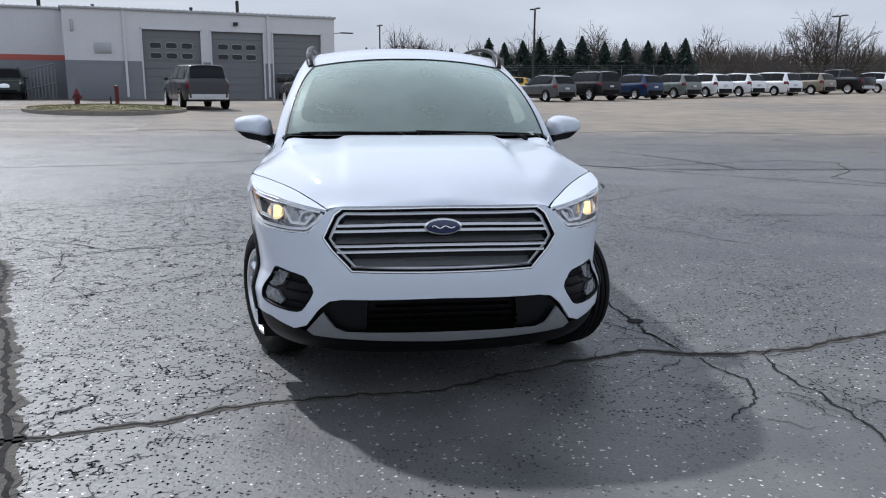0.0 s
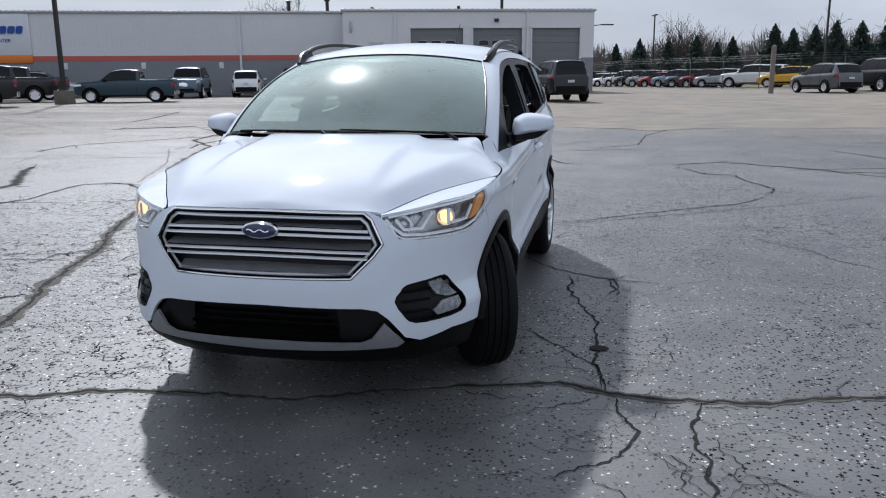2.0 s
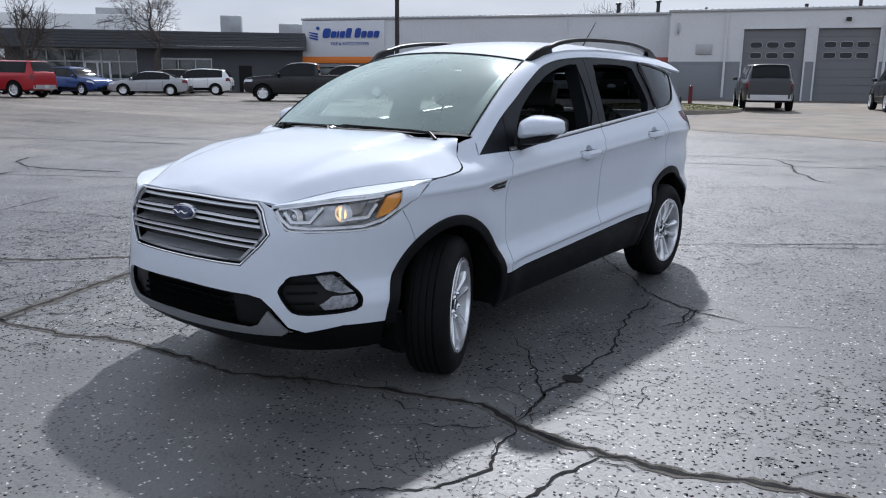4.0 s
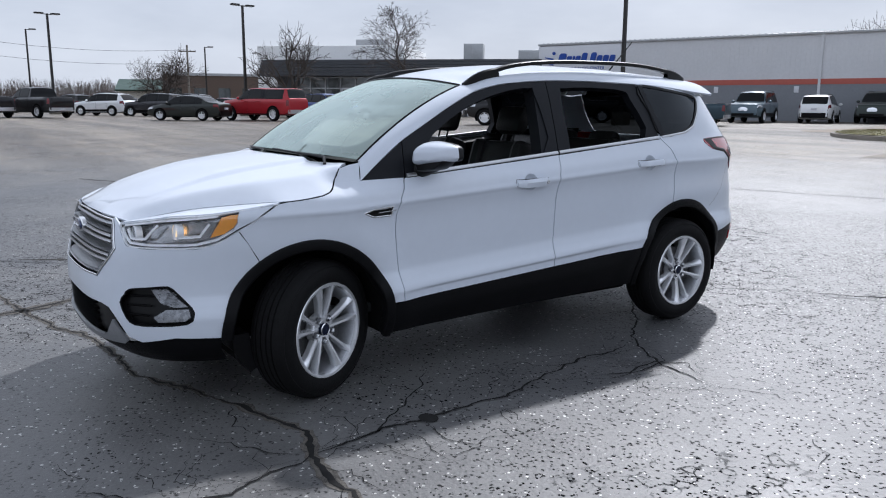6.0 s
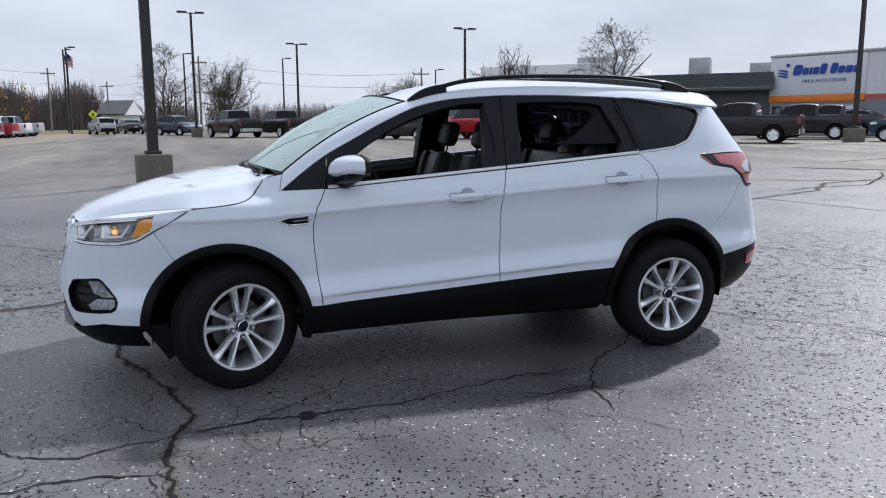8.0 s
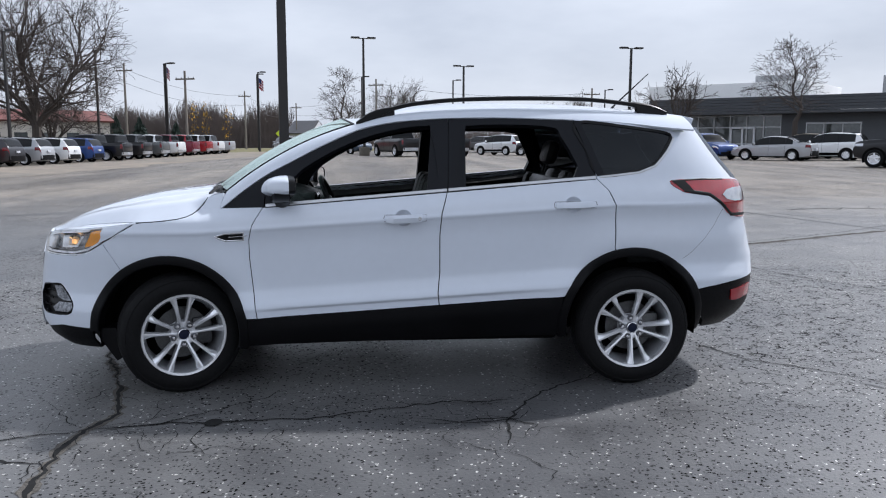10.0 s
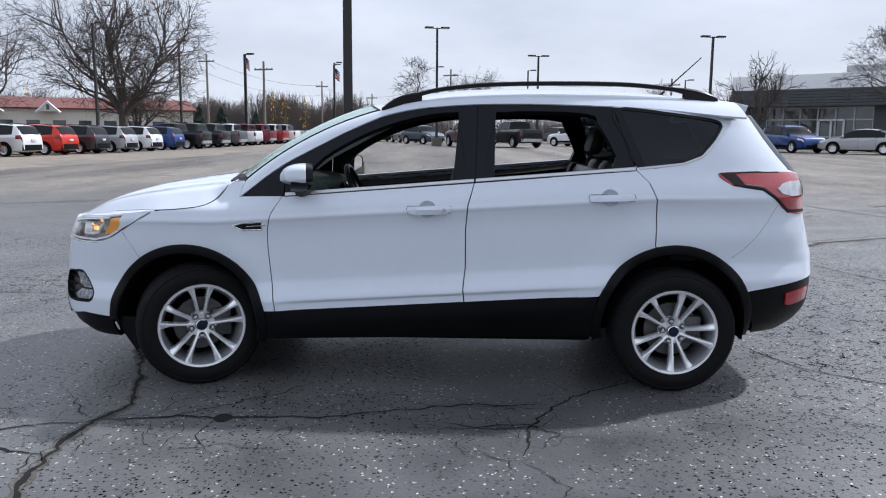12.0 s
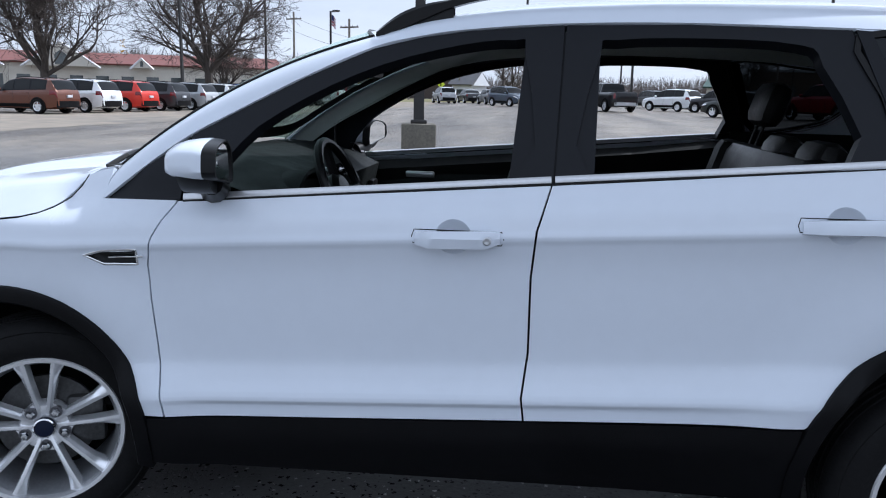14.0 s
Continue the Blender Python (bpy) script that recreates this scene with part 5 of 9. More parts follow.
        for i, p in enumerate(path):
            t = i / (n - 1)
            w, h = 0.017, 0.0125
            if t < 0.22:
                h = 0.0125 + 0.022 * (t / 0.22) * (1 - t / 0.22) * 2
            if t > 0.80:
                h = 0.0125 + 0.022 * ((1 - t) / 0.2) * (1 - (1 - t) / 0.2) * 2
            sec = [(-w, -h), (-w, h * 0.6), (-w * 0.5, h), (w * 0.5, h), (w, h * 0.6), (w, -h)]
            rings.append([bm.verts.new((sg * (p.x + a), p.y, p.z + b)) for a, b in sec])
        for a, b in zip(rings, rings[1:]):
            for k in range(6):
                bm.faces.new((a[k], a[(k + 1) % 6], b[(k + 1) % 6], b[k]))
        bm.faces.new(rings[0])
        bm.faces.new(rings[-1][::-1])
        rr = part("roof_rail", bm, SATIN_BLACK, car, "black roof rail")
        for ya, yb in ((-0.30, -0.08), (1.40, 1.58)):
            bm = bmesh.new()
            vs = []
            for i in range(9):
                y = ya + (yb - ya) * i / 8
                xe, ze = roof_edge(max(y, -0.30))
                top = min(path, key=lambda p: abs(p.y - y))
                vs.append([bm.verts.new((sg * (xe + dx), y, zz)) for dx, zz in ((-0.005, ze - 0.01), (0.035, ze - 0.035), (0.028, top.z), (0.0, top.z))])
            for a, b in zip(vs, vs[1:]):
                for k in range(4):
                    bm.faces.new((a[k], a[(k + 1) % 4], b[(k + 1) % 4], b[k]))
            part("rail_foot", bm, SATIN_BLACK, rr)
    bm = bmesh.new()
    grid_mesh(bm, lambda u, v: windscreen(u * 0.985, 0.012 + 0.976 * v), steps(-1, 1, 36), steps(0, 1, 24))
    lip(bm, 0.004)
    ws = part("windscreen", bm, WINDSHIELD, car, "green-tinted windscreen")
    ws.visible_shadow = False
    bm = bmesh.new()
    for a in (1, -1):
        tube(bm, [windscreen(a * 0.99, v) + Vector((0, 0, 0.002)) for v in steps(0, 1, 20)], 0.0045, 5)
    tube(bm, [windscreen(u, 0.995) + Vector((0, 0, 0.001)) for u in steps(-0.99, 0.99, 24)], 0.006, 5)
    part("windscreen_seal", bm, SATIN_BLACK, ws)
    # black ceramic band round the screen, wider at the foot and by the sensor
    bm = bmesh.new()

    def frit(t, k):
        c, sn = math.cos(t), math.sin(t)
        u, v = math.copysign(abs(c) ** 0.22, c), 0.5 + 0.5 * math.copysign(abs(sn) ** 0.22, sn)
        if k:
            u = u * 0.925
            v = 0.095 + (0.965 - 0.095) * v - (0.10 * math.exp(-(u / 0.24) ** 4) if v > 0.5 else 0)
        return windscreen(u * 0.985, 0.012 + 0.976 * v) - Vector((0, -0.004, 0.008))

    rings = [[bm.verts.new(frit(TAU * i / 120, k)) for i in range(120)] for k in (0, 1)]
    for i in range(120):
        bm.faces.new((rings[0][i], rings[0][(i + 1) % 120], rings[1][(i + 1) % 120], rings[1][i]))
    part("frit_band", bm, SATIN_BLACK, ws)
    bm = bmesh.new()
    box(bm, -0.14, 0.14, -0.42, -0.30, 1.515, 1.56, 0.012)
    part("sensor_cover", bm, DASH, ws)
    bm = bmesh.new()
    box(bm, -0.125, 0.125, -0.47, -0.445, 1.435, 1.505, 0.015)
    part("inside_mirror", bm, SATIN_BLACK, ws)
    # cowl and wipers
    bm = bmesh.new()
    grid_mesh(bm, lambda u, v: Vector((0.77 * u, -1.318 + 0.14 * abs(u) ** 2.2 + 0.13 * v, hood_z(0.75 * u, -1.29) - 0.022 + 0.020 * v)), steps(-0.93, 0.93, 24), steps(0, 1, 4))
    part("cowl", bm, TRIM, car)
    for x0, x1 in ((0.62, -0.02), (-0.06, -0.66)):
        bm = bmesh.new()
        pts = [windscreen(x0 / 0.75, -0.04) + Vector((0, -0.045, -0.006))] + [windscreen((x0 + (x1 - x0) * t) / 0.75, 0.004 + 0.010 * t) + Vector((0, -0.028 + 0.016 * t, -0.004 + 0.006 * t)) for t in steps(0.1, 1, 9)]
        tube(bm, pts, [0.009, 0.009, 0.008, 0.007, 0.006, 0.006, 0.006, 0.005, 0.005, 0.005, 0.004], 6)
        part("wiper", bm, SATIN_BLACK, car, "black wiper arm and blade")
    bm = bmesh.new()
    tube(bm, [(0.05, 1.40, 1.655), (0.05, 1.43, 1.69), (0.05, 1.58, 1.83), (0.05, 1.66, 1.905)], [0.012, 0.006, 0.004, 0.003], 6)
    part("antenna", bm, SATIN_BLACK, car, "thin black roof antenna")
    # --- mirrors ---
    cap_line = smooth_poly([(0.853, 1.205), (0.872, 1.230), (0.923, 1.251), (1.017, 1.243), (1.066, 1.226), (1.077, 1.205), (1.071, 1.158), (0.960, 1.138), (0.852, 1.124)], 3)
    base_line = smooth_poly([(0.856, 1.140), (0.960, 1.160), (1.068, 1.180), (1.062, 1.158), (1.008, 1.114), (0.940, 1.098), (0.872, 1.091), (0.856, 1.104)], 3)

    def mirror_loft(sg, line, rows, centre, face=False):
        bm = bmesh.new()
        rings = [[bm.verts.new((sg * (centre[0] + (x - centre[0]) * k), yo + 0.18 * (x - 0.965), centre[1] + (z - centre[1]) * k)) for x, z in line] for k, yo in rows]
        n = len(line)
        for a, b in zip(rings, rings[1:]):
            for i in range(n):
                bm.faces.new((a[i], a[(i + 1) % n], b[(i + 1) % n], b[i]))
        bm.faces.new(rings[0])
        if face:
            bm.faces.new(rings[-1][::-1])
        return bm

    for sg in (1, -1):
        mr = part("wing_mirror", mirror_loft(sg, cap_line, ((0.34, -0.812), (0.56, -0.804), (0.77, -0.782), (0.91, -0.752), (0.985, -0.716), (1.0, -0.690), (0.985, -0.683)), (0.965, 1.172)), WHITE, car, "white wing mirror with black foot")
        part("mirror_back", mirror_loft(sg, cap_line, ((0.90, -0.686), (0.985, -0.688), (0.975, -0.664), (0.93, -0.648), (0.88, -0.648), (0.86, -0.660)), (0.965, 1.176)), SATIN_BLACK, mr)
        part("mirror_base", mirror_loft(sg, base_line, ((0.70, -0.770), (0.86, -0.763), (0.93, -0.745), (0.95, -0.715), (0.92, -0.685), (0.85, -0.678)), (0.945, 1.130), True), SATIN_BLACK, mr)
        bm = bmesh.new()
        bm.faces.new([bm.verts.new((sg * (0.965 + (x - 0.965) * 0.87), -0.653 + 0.18 * (x - 0.965), 1.176 + (z - 1.176) * 0.87)) for x, z in cap_line])
        part("mirror_glass", bm, mat("mirror", (0.85, 0.86, 0.87), rough=0.02, metal=1.0), mr)
        bm = bmesh.new()
        tube(bm, [(sg * 0.82, -0.74, 1.095), (sg * 0.88, -0.71, 1.11), (sg * 0.93, -0.70, 1.125)], [0.045, 0.035, 0.03], 10)
        part("mirror_foot", bm, SATIN_BLACK, mr)
    # --- black arches and sills ---
    for sg in (1, -1):
        for (cy, cz), a0, a1 in ((FA, -13, 178), (RA, -9, 192)):
            bm = bmesh.new()
            rows = []
            for i in range(41):
                a = radians(a0 + (a1 - a0) * i / 40)
                row = []
                for r, o in ((0.452, -0.004), (0.450, 0.009), (0.440, 0.014), (0.405, 0.014), (0.398, 0.008), (0.396, -0.05)):
                    y, z = cy + r * math.cos(a), cz + r * math.sin(a)
                    s, zz = Y(y, z)
                    row.append(bm.verts.new(mirrored(sg)(s, zz, o)))
                rows.append(row)
            for a, b in zip(rows, rows[1:]):
                for k in range(5):
                    bm.faces.new((a[k], a[k + 1], b[k + 1], b[k]))
            part("arch_trim", bm, TRIM, car, "black wheel arch trim")
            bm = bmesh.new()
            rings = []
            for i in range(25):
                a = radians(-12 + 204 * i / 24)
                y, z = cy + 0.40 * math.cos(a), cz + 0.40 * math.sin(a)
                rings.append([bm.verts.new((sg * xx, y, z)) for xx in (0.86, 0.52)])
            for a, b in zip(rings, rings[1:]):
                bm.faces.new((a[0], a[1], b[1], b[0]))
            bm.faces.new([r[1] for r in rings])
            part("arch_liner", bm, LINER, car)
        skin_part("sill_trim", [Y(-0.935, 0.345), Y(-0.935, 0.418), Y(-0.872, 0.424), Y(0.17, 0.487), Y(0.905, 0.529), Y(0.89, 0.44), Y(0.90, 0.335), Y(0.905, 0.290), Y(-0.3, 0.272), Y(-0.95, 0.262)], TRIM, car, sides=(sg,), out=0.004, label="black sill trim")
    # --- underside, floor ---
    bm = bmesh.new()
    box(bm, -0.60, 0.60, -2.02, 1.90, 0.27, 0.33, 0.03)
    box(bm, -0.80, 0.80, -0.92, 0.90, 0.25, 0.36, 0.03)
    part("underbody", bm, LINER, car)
    # near-black boxes added unseen inside the body to stop light through gaps
    for nm, x, y0, y1, z0, z1 in (("engine_bay_filler", 0.58, -2.08, -1.28, 0.33, 0.90), ("firewall", 0.74, -1.20, -1.05, 0.36, 1.06), ("rear_floor", 0.58, 0.95, 1.96, 0.36, 0.72)):
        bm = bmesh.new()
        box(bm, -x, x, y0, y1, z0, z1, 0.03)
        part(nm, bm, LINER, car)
    interior(car)
    for sg in (1, -1):
        wheel(car, 24.0, sg, (sg * 0.780, -1.345, 0.329))
        wheel(car, 0.0, sg, (sg * 0.780, 1.345, 0.329), -24.0)
    for sg in (1, -1):
        bm = bmesh.new()
        prism(bm, [(-1.83, 0.37), (-1.70, 0.37), (-1.655, 0.20), (-1.70, 0.175)], sg * 0.70, sg * 0.84, m=Matrix(((0, 0, 1, 0), (1, 0, 0, 0), (0, 1, 0, 0), (0, 0, 0, 1))))
        part("mud_flap", bm, TRIM, car)
    return car


def smooth_sharp(pts, n=3):
    return smooth_poly(pts, n)


def dense(path, step, closed=False):
    """More points along a path."""
    out = []
    n = len(path)
    for i in range(n if closed else n - 1):
        a, b = Vector(path[i]), Vector(path[(i + 1) % n])
        k = max(1, int((b - a).length / step))
        out += [tuple(a.lerp(b, j / k)) for j in range(k)]
    if not closed:
        out.append(tuple(path[-1]))
    return out


def seat(parent, x, y, width, name="seat", rows=1):
    """A leather seat with cushion, backrest and headrests."""
    bm = bmesh.new()
    box(bm, x - width / 2, x + width / 2, y - 0.28, y + 0.26, 0.52, 0.72, 0.05, m=Matrix.Translation((0, y, 0.6)) @ Matrix.Rotation(radians(6), 4, "X") @ Matrix.Translation((0, -y, -0.6)))
    st = part(name, bm, SEAT, parent, "black leather seat")
    lean = Matrix.Translation((0, y + 0.24, 0.66)) @ Matrix.Rotation(radians(-17), 4, "X") @ Matrix.Translation((0, -y - 0.24, -0.66))
    bm = bmesh.new()
    for x0, x1, dy in ((x - width / 2, x - width / 2 + 0.10, -0.035), (x + width / 2 - 0.10, x + width / 2, -0.035), (x - width / 2 + 0.07, x + width / 2 - 0.07, 0)):
        box(bm, x0, x1, y + 0.17 + dy, y + 0.31, 0.64, 1.23, 0.05, m=lean)
    part("backrest", bm, SEAT, st)
    xs = [x] if rows == 1 else [x - width * 0.33, x, x + width * 0.33]
    for xx in xs:
        bm = bmesh.new()
        h = 0.0 if rows == 1 else (0.03 if xx < x - 0.1 else -0.17)
        box(bm, xx - 0.125, xx + 0.125, y + 0.19, y + 0.29, 1.28 + h, 1.46 + h, 0.045, m=lean)
        for px in (-0.05, 0.05):
            tube(bm, [lean @ Vector((xx + px, y + 0.24, 1.10)), lean @ Vector((xx + px, y + 0.24, 1.30 + h))], 0.007, 6)
        part("headrest", bm, SEAT, st)
    return st


def interior(car):
    bm = bmesh.new()
    grid_mesh(bm, lambda u, v: Vector((0.76 * u, -1.10 + 0.50 * v, 1.150 - 0.10 * v ** 2.5 + 0.035 * math.exp(-((0.76 * u - 0.38) / 0.2) ** 2) * v)), steps(-1, 1, 30), steps(0, 1, 10))
    grid_mesh(bm, lambda u, v: Vector((0.76 * u, -0.60 - 0.10 * v, 1.050 + 0.035 * math.exp(-((0.76 * u - 0.38) / 0.2) ** 2) - 0.45 * v)), steps(-1, 1, 30), steps(0, 1, 4))
    db = part("dashboard", bm, DASH, car, "dark moulded dashboard")
    bm = bmesh.new()
    grid_mesh(bm, lambda u, v: Vector((0.38 + 0.19 * math.cos(math.pi * u), -0.80 + 0.22 * v, 1.02 + (0.105 - 0.03 * (1 - v)) * math.sin(math.pi * u))), steps(0, 1, 18), steps(0, 1, 5))
    lip(bm, 0.015, (0.38, -0.7, 0.95))
    part("instrument_hood", bm, DASH, db)
    bm = bmesh.new()
    box(bm, 0.23, 0.53, -0.74, -0.725, 0.98, 1.10, 0.004)
    part("instrument_panel", bm, SATIN_BLACK, db)
    for gx in (0.30, 0.46):
        bm = bmesh.new()
        lathe(bm, [(0.050, -0.01), (0.052, 0.012), (0.046, 0.012), (0.044, -0.004)], 28, axis="z", m=Matrix.Translation((gx, -0.715, 1.045)) @ Matrix.Rotation(radians(-80), 4, "X"))
        part("gauge_ring", bm, SATIN_METAL, db)
    bm = bmesh.new()
    box(bm, -0.13, 0.13, -0.66, -0.60, 0.98, 1.10, 0.02, m=Matrix.Translation((0, -0.63, 1.04)) @ Matrix.Rotation(radians(-18), 4, "X") @ Matrix.Translation((0, 0.63, -1.04)))
    part("centre_screen", bm, GLOSS_BLACK, db)
    for vx in (-0.62, -0.12, 0.12, 0.62):
        bm = bmesh.new()
        box(bm, vx - 0.05, vx + 0.05, -0.615, -0.585, 0.90, 0.985, 0.01)
        part("air_vent", bm, SATIN_BLACK, db)
    bm = bmesh.new()
    c, tilt = Vector((0.38, -0.47, 1.045)), Matrix.Rotation(radians(-66), 4, "X")
    mm = Matrix.Translation(c) @ tilt
    tube(bm, [mm @ Vector((0.185 * math.cos(TAU * i / 36), 0.185 * math.sin(TAU * i / 36), 0)) for i in range(37)], 0.016, 8)
    for a in (0, 180, 270):
        tube(bm, [mm @ Vector((0, 0, -0.02)), mm @ Vector((0.175 * math.cos(radians(a)), 0.175 * math.sin(radians(a)), 0))], 0.017, 6)
    lathe(bm, [(0.075, -0.04), (0.078, -0.01), (0.06, 0.008), (0.0005, 0.012)], 24, axis="z", m=mm)
    part("steering_wheel", bm, SATIN_BLACK, car, "black steering wheel")
    bm = bmesh.new()
    box(bm, -0.10, 0.10, -0.70, 0.20, 0.36, 0.70, 0.03)
    part("centre_console", bm, DASH, car)
    seat(car, 0.37, -0.19, 0.50)
    seat(car, -0.37, -0.19, 0.50)
    seat(car, 0.0, 0.63, 1.24, "rear_bench", 3)
    bm = bmesh.new()
    box(bm, -0.70, 0.70, 1.35, 1.95, 0.70, 0.86, 0.02)
    part("cargo_floor", bm, DASH, car)
    bm = bmesh.new()
    box(bm, -0.74, 0.74, -1.05, 0.95, 0.34, 0.40, 0.02)
    part("cabin_floor", bm, DASH, car)
    for sg in (1, -1):
        bm = bmesh.new()
        grid_mesh(bm, lambda u, v: Vector((sg * (side_x(1.0 + 0.75 * u, 0.9 + 0.62 * v) - 0.07 - 0.12 * u), 1.02 + 0.80 * u, 0.80 + 0.74 * v)), steps(0, 1, 10), steps(0, 0.6, 6))
        part("cargo_lining", bm, DASH, car)


SUV = build_suv()


# ---- parked vehicles ----
def wheel_small(parent, x, y, r, w):
    wh = new("wheel")
    wh.parent = parent
    wh.matrix_local = Matrix.Translation((x, y, r)) @ Matrix.Rotation(radians(90 if y > 0 else -90), 4, "Z")
    if "tyre%.2f" % r not in WHEEL_MESH:
        bm = bmesh.new()
        lathe(bm, [(r * 0.62, -w / 2), (r * 0.9, -w / 2 - 0.01), (r, -w / 2 + 0.04), (r, w / 2 - 0.04), (r * 0.93, w / 2), (r * 0.68, w / 2 + 0.005), (r * 0.64, w / 2 - 0.02)], 28)
        WHEEL_MESH["tyre%.2f" % r] = finish("tyre", bm, RUBBER)
        bm = bmesh.new()
        lathe(bm, [(r * 0.66, w / 2 - 0.02), (r * 0.64, w / 2 + 0.004), (r * 0.58, w / 2 - 0.01), (r * 0.55, w / 2 - 0.05), (0.001, w / 2 - 0.05)], 28)
        for k in range(5):
            a = TAU * k / 5
            box(bm, w / 2 - 0.05, w / 2 - 0.012, -r * 0.085, r * 0.085, 0, r * 0.62, 0.008, m=Matrix.Rotation(a, 4, "X"))
        lathe(bm, [(r * 0.16, w / 2 - 0.05), (r * 0.15, w / 2), (0.001, w / 2 + 0.004)], 14)
        WHEEL_MESH["rim%.2f" % r] = finish("rim", bm, RIM_METAL)
    for nm in ("tyre", "rim"):
        o = new(nm, WHEEL_MESH["%s%.2f" % (nm, r)])
        o.parent = wh


WHEEL_MESH = {}
MESHES = {}
# each kind: size, clearance, belt, axles, wheel radius, the line of its top from tail to nose, and where the glass runs
KINDS = {
    "suv": dict(L=4.60, W=1.85, lo=0.22, belt=[(-2.3, 1.12), (-1.2, 1.09), (1.2, 0.99), (2.3, 0.86)], ax=(1.38, -1.30), r=0.350, clad=True,
                top=[(-2.30, 0.66), (-2.285, 0.92), (-2.24, 1.06), (-2.20, 1.12), (-1.90, 1.56), (-1.80, 1.60), (-1.2, 1.66), (-0.4, 1.685), (0.1, 1.645), (0.35, 1.58), (1.08, 1.09), (1.3, 1.055), (1.9, 0.97), (2.15, 0.88), (2.26, 0.74), (2.30, 0.60)],
                screen=(1.05, 0.36), back=(-1.92, -2.17), panes=((0.92, 0.10), (0.02, -0.82), (-0.92, -1.72))),
    "sedan": dict(L=4.75, W=1.83, lo=0.19, belt=[(-2.37, 0.98), (-1.2, 0.96), (1.2, 0.89), (2.37, 0.74)], ax=(1.42, -1.32), r=0.330, clad=False,
                  top=[(-2.37, 0.58), (-2.355, 0.82), (-2.28, 0.99), (-1.95, 1.045), (-1.70, 1.07), (-0.95, 1.39), (-0.5, 1.45), (-0.05, 1.465), (0.35, 1.42), (1.22, 0.97), (1.4, 0.94), (2.0, 0.84), (2.25, 0.74), (2.34, 0.62), (2.37, 0.50)],
                  screen=(1.18, 0.40), back=(-0.93, -1.66), panes=((1.02, 0.08), (0.0, -0.86), (-0.94, -1.28))),
    "pickup": dict(L=5.75, W=2.02, lo=0.34, belt=[(-2.87, 1.24), (0, 1.26), (1.4, 1.20), (2.87, 1.08)], ax=(1.90, -1.72), r=0.405, clad=False,
                   top=[(-2.875, 0.75), (-2.865, 1.10), (-2.84, 1.30), (-2.80, 1.315), (-0.95, 1.325), (-0.90, 1.34), (-0.80, 1.86), (-0.70, 1.90), (-0.1, 1.935), (0.45, 1.90), (0.65, 1.84), (1.42, 1.30), (1.6, 1.275), (2.4, 1.21), (2.72, 1.14), (2.84, 1.0), (2.875, 0.75)],
                   screen=(1.38, 0.66), back=(-0.81, -0.89), panes=((1.22, 0.44), (0.36, -0.66))),
    "capped pickup": dict(L=5.65, W=2.00, lo=0.34, belt=[(-2.82, 1.24), (0, 1.26), (1.4, 1.20), (2.82, 1.08)], ax=(1.86, -1.70), r=0.405, clad=False,
                          top=[(-2.825, 0.75), (-2.815, 1.10), (-2.79, 1.28), (-2.74, 1.34), (-2.56, 1.82), (-2.46, 1.87), (-0.95, 1.90), (-0.5, 1.92), (0.0, 1.93), (0.42, 1.90), (0.63, 1.83), (1.40, 1.30), (1.6, 1.27), (2.35, 1.20), (2.68, 1.12), (2.79, 0.98), (2.825, 0.75)],
                          screen=(1.36, 0.64), back=(-2.57, -2.73), panes=((1.20, 0.42), (0.34, -0.66), (-1.00, -2.38))),
    "minivan": dict(L=5.10, W=1.97, lo=0.19, belt=[(-2.55, 1.08), (0, 1.05), (1.5, 0.98), (2.55, 0.80)], ax=(1.60, -1.46), r=0.335, clad=False,
                    top=[(-2.55, 0.60), (-2.54, 0.92), (-2.50, 1.06), (-2.46, 1.12), (-2.22, 1.62), (-2.12, 1.67), (-1.2, 1.72), (-0.2, 1.735), (0.45, 1.69), (0.72, 1.62), (1.62, 1.06), (1.8, 1.02), (2.3, 0.90), (2.47, 0.78), (2.55, 0.55)],
                    screen=(1.58, 0.74), back=(-2.23, -2.44), panes=((1.36, 0.45), (0.36, -0.86), (-0.96, -2.02))),
    "boxy suv": dict(L=4.80, W=1.98, lo=0.32, belt=[(-2.4, 1.22), (0, 1.20), (1.2, 1.16), (2.4, 1.06)], ax=(1.46, -1.40), r=0.410, clad=True,
                     top=[(-2.40, 0.70), (-2.39, 1.06), (-2.36, 1.22), (-2.34, 1.26), (-2.22, 1.80), (-2.14, 1.86), (-1.2, 1.90), (-0.2, 1.90), (0.35, 1.86), (0.52, 1.79), (0.98, 1.24), (1.1, 1.20), (2.0, 1.16), (2.28, 1.10), (2.37, 0.95), (2.40, 0.70)],
                     screen=(0.95, 0.53), back=(-2.23, -2.33), panes=((0.84, 0.12), (0.03, -0.86), (-0.96, -2.04))),
}


